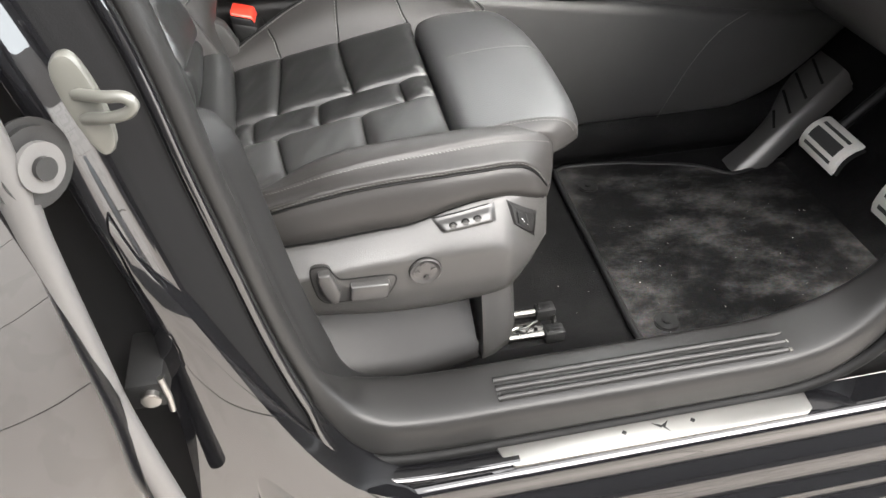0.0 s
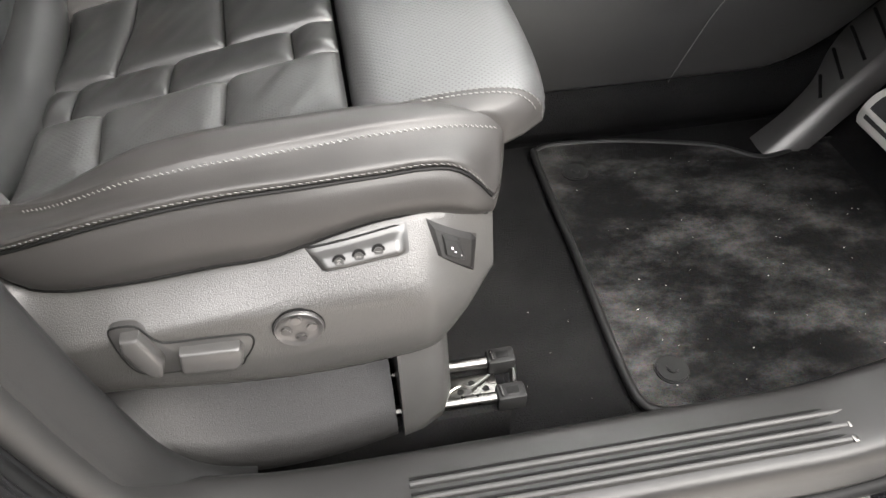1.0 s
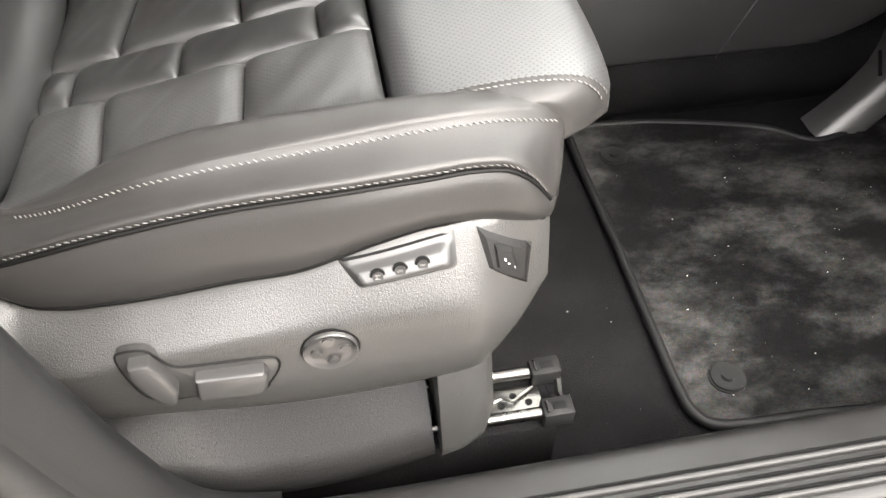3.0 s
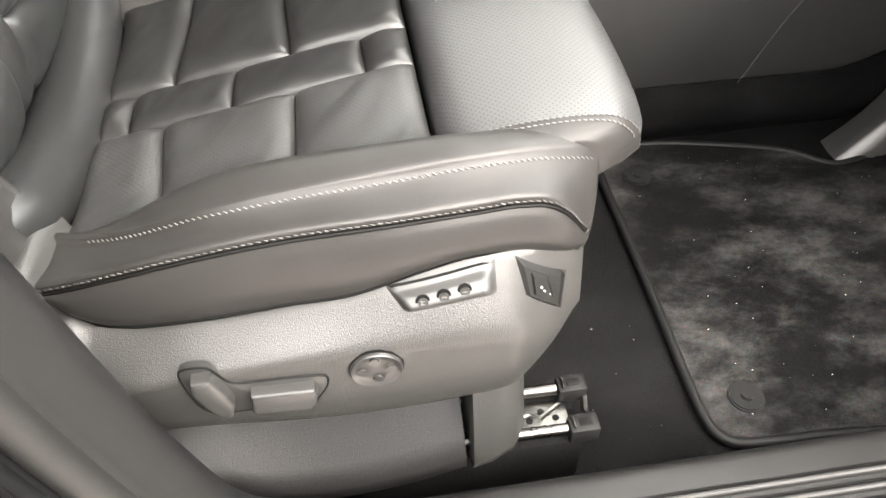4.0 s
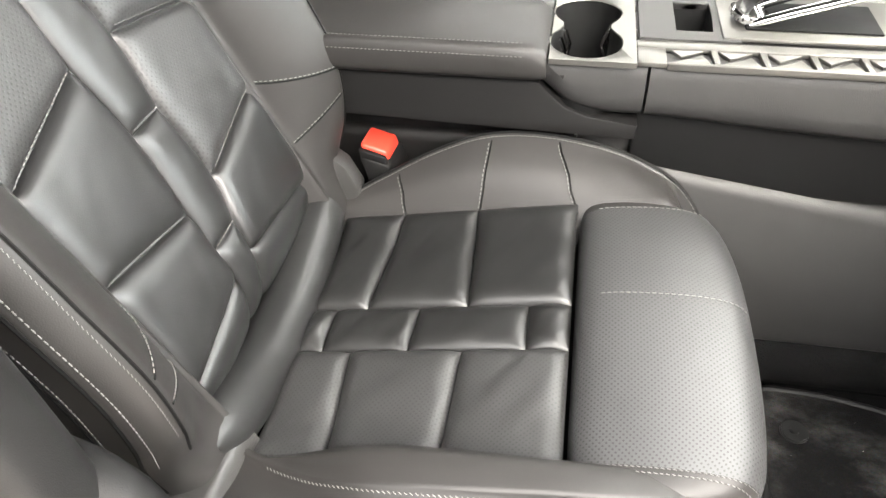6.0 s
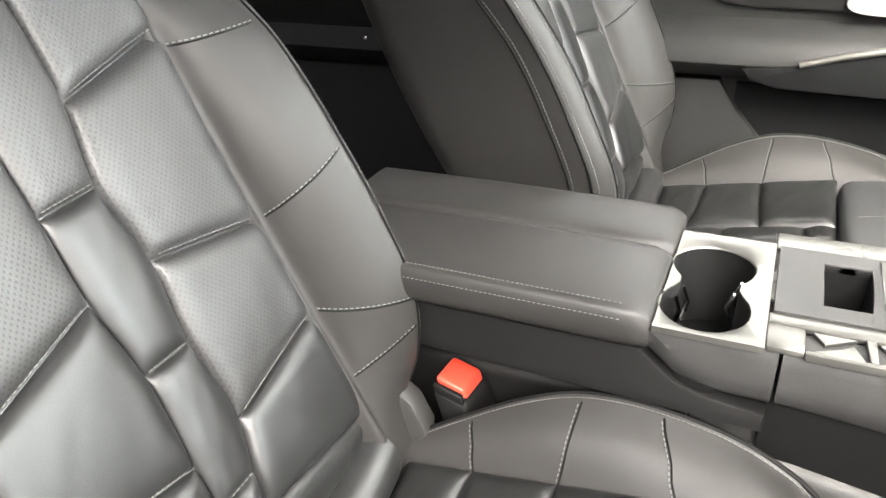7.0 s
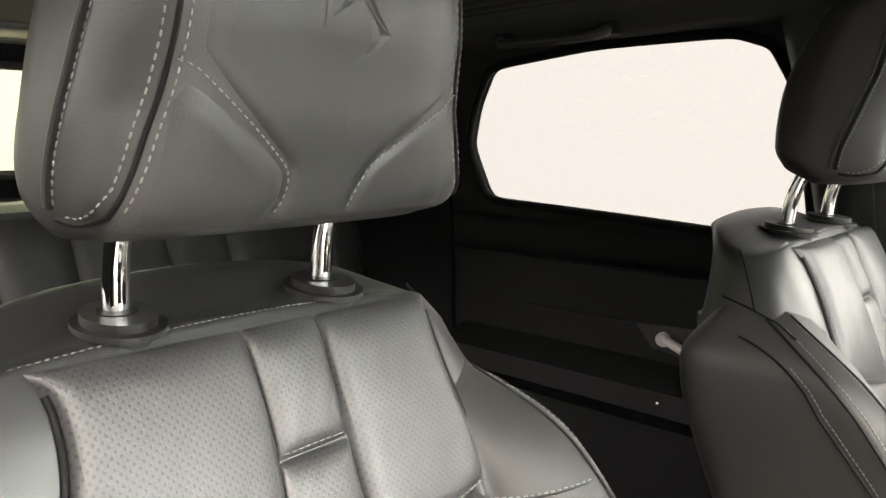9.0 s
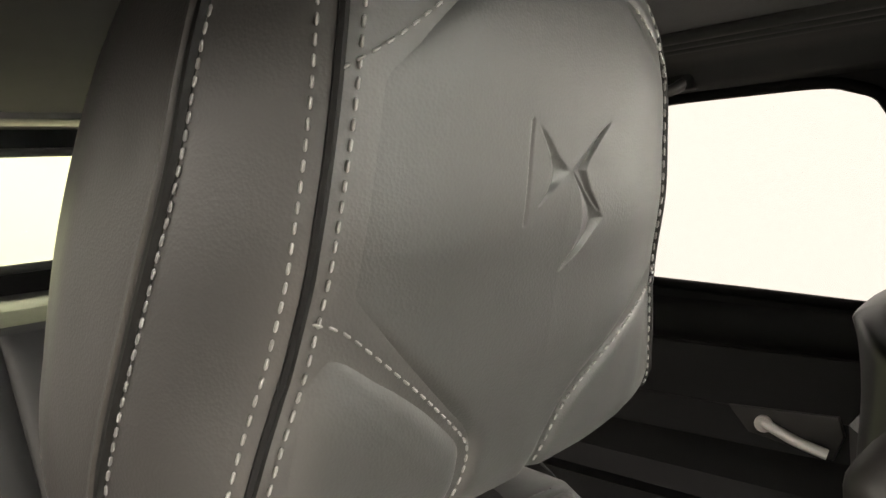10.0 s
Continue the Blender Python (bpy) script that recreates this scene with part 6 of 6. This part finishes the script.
outer = [(-0.66, 0.45), (-0.72, 1.10), (-0.70, 1.40), (-0.60, 1.66), (-0.2, 1.70), (0.10, 1.70), (0.23, 1.66), (0.25, 1.50), (0.25, 1.30), (0.25, 0.45), (-0.1, 0.45), (-0.4, 0.45)]
plate_with_hole("trim", outer, hole, 2.72, 2.750, DOOR_BLACK, rdoor, "black door trim")
tube("window_frame", [lean_in(x, 2.722, z) for x, z in tight(hole)], 0.010, RUBBER, rdoor, "black window seal", closed=True)
prism("pane", [tuple(p) for p in tight(hole)], "y", 2.724, 2.728, PRIVACY, rdoor, "darkened window pane", bevel=0, warp=lean_in).visible_shadow = False
loft("waist_rail", [[lean_in(x, y, z - 0.008 - 0.030 * (x + 0.30) * (z > 1.2)) for y, z in ((2.73, 1.254), (2.704, 1.250), (2.690, 1.236), (2.690, 1.19), (2.700, 1.172), (2.73, 1.165))] for x in np.linspace(-0.62, 0.24, 12)], DOOR_BLACK, rdoor, "padded black waist rail")
loft("pad", [[(x, y, z) for y, z in ((2.73, 1.160), (2.709, 1.155), (2.703, 1.12), (2.706, 1.05), (2.730, 1.04))] for x in np.linspace(-0.44, 0.22, 10)], DOOR_BLACK, rdoor, "black leather door pad")
loft("armrest", [[(x, y, z) for y, z in ((2.73, 0.98), (2.66, 0.965), (2.625, 0.945), (2.62, 0.90), (2.66, 0.86), (2.73, 0.85))] for x in np.linspace(-0.60, 0.20, 14)], DOOR_BLACK, rdoor, "black door armrest")
hb = prism("handle_bowl", [(-0.125, 1.052), (0.060, 1.062), (0.068, 1.030), (0.05, 0.985), (-0.09, 1.008)], "y", 2.698, 2.712, SILVER_SOFT, rdoor, "satin handle recess", bevel=0.003)
tube("handle", catmull([(-0.060, 2.690, 1.034), (-0.035, 2.684, 1.026), (0.0, 2.684, 1.012), (0.045, 2.690, 0.998)], 4), 0.0095, PEDAL_STEEL, hb, "bright inner door handle", sides=10)
disc("handle", (-0.058, 2.688, 1.032), (0.2, -1, 0), 0.0150, 0.014, PEDAL_STEEL, hb, "bright handle pivot", bevel=0.004)
disc("courtesy_lamp", (-0.03, 2.618, 0.925), (0, -1, 0), 0.004, 0.003, CHROME, rdoor, "tiny bright button", sides=10)

fdoor = thing("passenger_door", "dark grey trimmed passenger door with an armrest and window", "car door")
hole2 = [(0.445, 1.228), (0.43, 1.33), (0.40, 1.45), (0.38, 1.57), (0.5, 1.61), (0.8, 1.60), (1.0, 1.52), (1.2, 1.38), (1.35, 1.228), (1.0, 1.222), (0.8, 1.224), (0.6, 1.226)]
outer2 = [(0.40, 0.45), (0.385, 1.10), (0.37, 1.35), (0.34, 1.66), (0.5, 1.70), (0.8, 1.69), (1.1, 1.62), (1.4, 1.45), (1.6, 1.2), (1.65, 0.45), (1.2, 0.45), (0.8, 0.45)]
plate_with_hole("trim", outer2, hole2, 2.75, 2.82, DOOR_GREY, fdoor, "dark grey door trim")
prism("pane", [tuple(p) for p in tight(hole2)], "y", 2.785, 2.789, GLASS, fdoor, "clear window pane", bevel=0, warp=lean_in).visible_shadow = False
loft("waist_rail", [[(x, y, z) for y, z in ((2.77, 1.222), (2.742, 1.222), (2.732, 1.21), (2.730, 1.155), (2.738, 1.142), (2.77, 1.136))] for x in np.linspace(0.40, 1.5, 12)], DOOR_GREY, fdoor, "padded grey waist rail")
prism("pad", [tuple(p) for p in catmull([(0.538, 1.128), (0.575, 1.06), (0.622, 1.010), (0.67, 0.992), (0.76, 0.988), (1.0, 0.985), (1.3, 0.99), (1.4, 1.05), (1.4, 1.128), (1.0, 1.130)], 3, True)], "y", 2.735, 2.76, DOOR_GREY, fdoor, "grey leather door pad", bevel=0.007)
loft("armrest", [[(x, y + 0.03 * max(0, x - 0.8), z) for y, z in ((2.77, 0.975), (2.70, 0.955), (2.672, 0.935), (2.668, 0.905), (2.70, 0.875), (2.77, 0.860))] for x in np.linspace(0.40, 1.45, 20)], DOOR_GREY, fdoor, "soft grey door armrest")
tube("pull_trim", [(0.790, 2.662, 0.913), (0.85, 2.661, 0.930), (0.915, 2.662, 0.944), (1.10, 2.668, 0.985)], 0.0062, SILVER, fdoor, "silver trim of the door pull", sides=8)
prism("pull_recess", [(0.700, 0.899), (0.790, 0.910), (0.915, 0.939), (1.10, 0.980), (1.10, 0.86), (0.76, 0.868), (0.715, 0.880)], "y", 2.6635, 2.72, BLACK_TRIM, fdoor, "black hollow of the door pull", bevel=0.004)
prism("inner_handle", [tuple(p) for p in catmull([(0.845, 1.008), (0.858, 0.990), (0.90, 0.984), (0.96, 0.986), (0.985, 1.005), (0.96, 1.032), (0.88, 1.034)], 3, True)], "y", 2.720, 2.738, PEDAL_STEEL, fdoor, "bright inner door handle", bevel=0.006)
loft("pocket", [[(x, y, z) for y, z in ((2.77, 0.86), (2.745, 0.85), (2.742, 0.60), (2.76, 0.50))] for x in np.linspace(0.69, 1.5, 8)], BLACK_TRIM, fdoor, "black door pocket", closed=False)
prism("lower_trim", [(0.40, 0.858), (0.66, 0.858), (0.70, 0.80), (0.86, 0.62), (0.90, 0.50), (0.40, 0.50)], "y", 2.728, 2.765, DOOR_GREY, fdoor, "grey lower trim with a slanting edge", bevel=0.008)

# pillar between the far doors, with its belt
loft("far_pillar", [[(x0, 2.80 - t, z), (x0, 2.69 - t, z), (x0 + 0.02, 2.672 - t, z), (x1 - 0.02, 2.668 - t, z), (x1, 2.69 - t, z), (x1, 2.80 - t, z)] for z, x0, x1, t in ((0.45, 0.22, 0.43, 0), (1.0, 0.225, 0.425, 0), (1.22, 0.222, 0.425, 0.0), (1.30, 0.21, 0.41, 0.016), (1.45, 0.19, 0.375, 0.046), (1.60, 0.16, 0.33, 0.076), (1.70, 0.14, 0.31, 0.096))], PLASTIC_SOFT, shell, "dark grey trim of the far door pillar")
belt = thing("seat_belt", "dark grey webbing belt hanging on the far pillar", "seat belt")
block("webbing", (0.275, 2.645, 0.75), (0.325, 2.648, 1.52), RUBBER, belt, bevel=0.0008, warp=lambda x, y, z: (x + (z - 1.2) * -0.10, y - 0.18 * max(0, z - 1.22), z))
block("guide", (0.255, 2.585, 1.49), (0.315, 2.62, 1.535), PLASTIC_SOFT, belt, "plastic belt guide", bevel=0.006)

# rear quarter, roof, tailgate
qhole = [(-0.93, 1.345), (-0.95, 1.45), (-0.93, 1.54), (-0.85, 1.57), (-0.78, 1.575), (-0.735, 1.56), (-0.715, 1.45), (-0.705, 1.345), (-0.75, 1.338), (-0.82, 1.338), (-0.88, 1.340), (-0.91, 1.342)]
qouter = [(-2.0, 0.45), (-2.0, 1.0), (-2.0, 1.45), (-1.9, 1.68), (-1.3, 1.70), (-0.9, 1.70), (-0.66, 1.70), (-0.64, 1.40), (-0.64, 1.0), (-0.66, 0.45), (-1.0, 0.45), (-1.5, 0.45)]
plate_with_hole("rear_quarter", qouter, qhole, 2.70, 2.80, BLACK_TRIM, shell, "black trim of the rear quarter")
prism("pane", [tuple(p) for p in tight(qhole)], "y", 2.74, 2.744, QUARTER, shell, "tinted quarter pane", bevel=0, warp=lean_in).visible_shadow = False
block("near_quarter", (-2.0, 1.20, 0.3), (0.26, 1.28, 1.30), BLACK_TRIM, shell, "black trim on the near rear side", bevel=0.02)
block("near_quarter", (-2.0, 1.22, 1.625), (1.00, 1.34, 1.70), HEADLINER, shell, "dark roof rail over the near doors", bevel=0.03)
block("roof", (-2.0, 1.26, 1.675), (0.94, 2.80, 1.73), HEADLINER, None, bevel=0.01)
tagged(bpy.data.objects["roof"], "dark cloth headliner of the car roof", "ceiling", kind="structure")
loft("roof_rail", [[(x, y, z) for y, z in ((2.75, 1.62), (2.63, 1.612), (2.585, 1.622), (2.565, 1.645), (2.53, 1.655), (2.50, 1.668), (2.50, 1.69), (2.75, 1.69))] for x in np.linspace(-0.62, 1.00, 14)], HEADLINER, shell, "dark cloth roof rail over the far doors")
for y, z in ((2.47, 1.664), (2.44, 1.666), (2.40, 1.668)):
    tube("roof_seam", [(-0.9, y, z), (1.00, y, z)], 0.009, HEADLINER, shell, "dark ridge of the roof frame", sides=8)
grab = thing("grab_handle", "dark plastic grab handle above the rear window", "grab handle")
tube("bar", catmull([(-0.385, 2.590, 1.632), (-0.375, 2.560, 1.618), (-0.33, 2.550, 1.612), (-0.20, 2.550, 1.610), (-0.145, 2.555, 1.612), (-0.13, 2.590, 1.630)], 4), 0.010, PLASTIC, grab, sides=8)
for x in (-0.375, -0.138):
    block("foot", (x - 0.022, 2.572, 1.612), (x + 0.022, 2.60, 1.640), PLASTIC_DARK, grab, bevel=0.005)

bench = thing("rear_bench", "dark leather rear bench with low headrests", "car seat")


def bench_surface(y, z):
    return (-0.86 - 0.30 * (z - 0.8), y, z)


for k, (y0, y1) in enumerate(((1.36, 1.52), (1.52, 1.80), (1.80, 1.95), (1.95, 2.15), (2.15, 2.30), (2.30, 2.58), (2.58, 2.68))):
    cell("back_panel", bench_surface, [(y0, 0.72), (y1, 0.72), (y1 - 0.03, 1.27), (y0 - 0.03, 1.27)], BENCH_LEATHER, bench, out=(1, 0, 0.2), bulge=0.02, sink=0.004, r=0.04, n=10)
loft("bench_core", [[(-0.865 - 0.30 * (z - 0.8), 1.34, z), (-0.865 - 0.30 * (z - 0.8), 2.69, z), (-1.12 - 0.2 * (z - 0.8), 2.69, z), (-1.12 - 0.2 * (z - 0.8), 1.34, z)] for z in (0.45, 0.9, 1.27, 1.282)], BENCH_LEATHER, bench)
block("cushion", (-0.95, 1.36, 0.45), (-0.42, 2.68, 0.72), BENCH_LEATHER, bench, bevel=0.05, seg=4)
for y0, y1 in ((1.42, 1.68), (1.87, 2.13), (2.27, 2.53)):
    loft("headrest", [[(-1.03 + 0.05 * math.cos(a) * s, (y0 + y1) / 2 + (y1 - y0) / 2 * math.copysign(abs(math.sin(a)) ** 0.6, math.sin(a)) * (0.75 + 0.25 * s), z) for a in np.linspace(0, 6.283, 17)[:-1]] for z, s in ((1.27, 0.9), (1.30, 1.0), (1.345, 0.95), (1.362, 0.6), (1.366, 0.2))], BENCH_LEATHER, bench, "low dark headrest")
shelf = block("parcel_shelf", (-1.75, 1.30, 1.255), (-1.12, 2.70, 1.27), PLASTIC_SOFT, None, bevel=0.004)
tagged(shelf, "dark cloth parcel shelf behind the rear bench", "shelf")
gate_hole = [(1.36, 1.335), (1.36, 1.45), (1.40, 1.60), (1.5, 1.615), (1.8, 1.618), (2.2, 1.618), (2.45, 1.612), (2.52, 1.58), (2.55, 1.45), (2.55, 1.345), (2.2, 1.335), (1.8, 1.332)]
gate_out = [(1.22, 0.40), (1.22, 1.2), (1.22, 1.70), (1.4, 1.74), (1.8, 1.74), (2.2, 1.74), (2.6, 1.74), (2.79, 1.70), (2.79, 1.2), (2.79, 0.40), (2.3, 0.40), (1.7, 0.40)]
o, hh = catmull(gate_out, 4, True), tight(gate_hole)
gate = thing("tailgate", "black trimmed tailgate with a tinted rear window", "tailgate")
loft("trim", [[(-1.60, *p) for p in o], [(-1.60, *p) for p in hh], [(-1.66, *p) for p in hh], [(-1.66, *p) for p in o], [(-1.60, *p) for p in o]], BLACK_TRIM, gate, caps=False)
tube("window_frame", [(-1.598, *p) for p in hh], 0.012, PLASTIC_SOFT, gate, "grey frame of the rear window", closed=True)
prism("pane", [tuple(p) for p in tight(gate_hole)], "x", -1.645, -1.641, TINT, gate, "yellow-green tinted pane", bevel=0).visible_shadow = False
block("roof_beam", (-1.35, 1.28, 1.66), (-1.20, 2.72, 1.70), PLASTIC_SOFT, shell, "grey cross beam of the roof", bevel=0.01)

# front end of the cabin: firewall, dashboard top, windscreen between its pillars
block("firewall", (1.78, 1.22, 0.3), (1.84, 2.82, 1.05), BLACK_TRIM, shell, "dark firewall", bevel=0.02)
loft("dash_top", [[(x, y, z) for x, z in ((1.36, 0.99), (1.38, 1.03), (1.46, 1.055), (1.62, 1.065), (1.84, 1.06), (1.84, 1.00), (1.50, 0.97))] for y in np.linspace(1.30, 2.78, 8)], PLASTIC_SOFT, dash, "dark dashboard top under the windscreen")
for y0 in (1.30, 2.70):
    lift = -0.10 if y0 > 2 else 0.10
    loft("windscreen_pillar", [[(x, y0 + q * t, z), (x + 0.02, y0 + 0.07 + q * t, z + 0.03), (x + 0.09, y0 + 0.06 + q * t, z + 0.03), (x + 0.08, y0 - 0.02 + q * t, z)] for x, z, t, q in ((0.96, 1.665, 1, lift), (1.16, 1.56, 0.8, lift), (1.38, 1.40, 0.5, lift), (1.60, 1.21, 0.2, lift), (1.76, 1.04, 0, lift))], PLASTIC_SOFT, shell, "dark trimmed pillar beside the windscreen")
prism("windscreen", [(1.06, 1.66), (1.07, 1.668), (1.80, 1.078), (1.79, 1.07)], "y", 1.33, 2.75, GLASS, shell, "clear raked windscreen", bevel=0).visible_shadow = False

# glowing walls that stand in for daylight far beyond the windows
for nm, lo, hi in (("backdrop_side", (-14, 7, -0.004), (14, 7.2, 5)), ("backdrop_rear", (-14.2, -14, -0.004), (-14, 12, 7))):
    tagged(block(nm, lo, hi, HALL if nm == "backdrop_side" else HALL_REAR, None, bevel=0), "glowing wall standing in for the overlit distance beyond the windows", "backdrop", kind="structure")
# unseen wall, added to block low sky light and blacken paint reflections
for nm, lo, hi in (("light_block_near", (-14, -2.4, -0.004), (14, -2.2, 2.6)),):
    tagged(block(nm, lo, hi, DULL, None, bevel=0), "unseen dark wall added to cut low light and darken reflections", "wall", kind="structure")
# unseen glowing wall, added as fill light through the windscreen
tagged(block("backdrop_front", (14, -2.6, -0.004), (14.2, 12, 10), FRONT_GLOW, None, bevel=0), "unseen glowing wall added as fill light through the windscreen", "backdrop", kind="structure")
# ---------------------------------------------------------------- floor tiles, one by one
tile_mesh = reflection_mesh = None
for i in range(-6, 8):
    for j in range(-6, 8):
        if tile_mesh is None:
            t0 = block("tile", (-0.2975, -0.2975, -0.004), (0.2975, 0.2975, 0.0), TILE, ground, bevel=0.0015, seg=1)
            tile_mesh = t0.data
            reflection_mesh = tile_mesh.copy()
            reflection_mesh.materials[0] = REFLECTION_TILE
            bpy.data.objects.remove(t0)
        # unseen outer rows are darkened so that the paint mirrors a dark floor
        t1 = new("tile", reflection_mesh if j < -1 else tile_mesh)
        t1.parent = ground
        t1.location = (0.35 + 0.6 * i, 0.85 + 0.6 * j, 0)
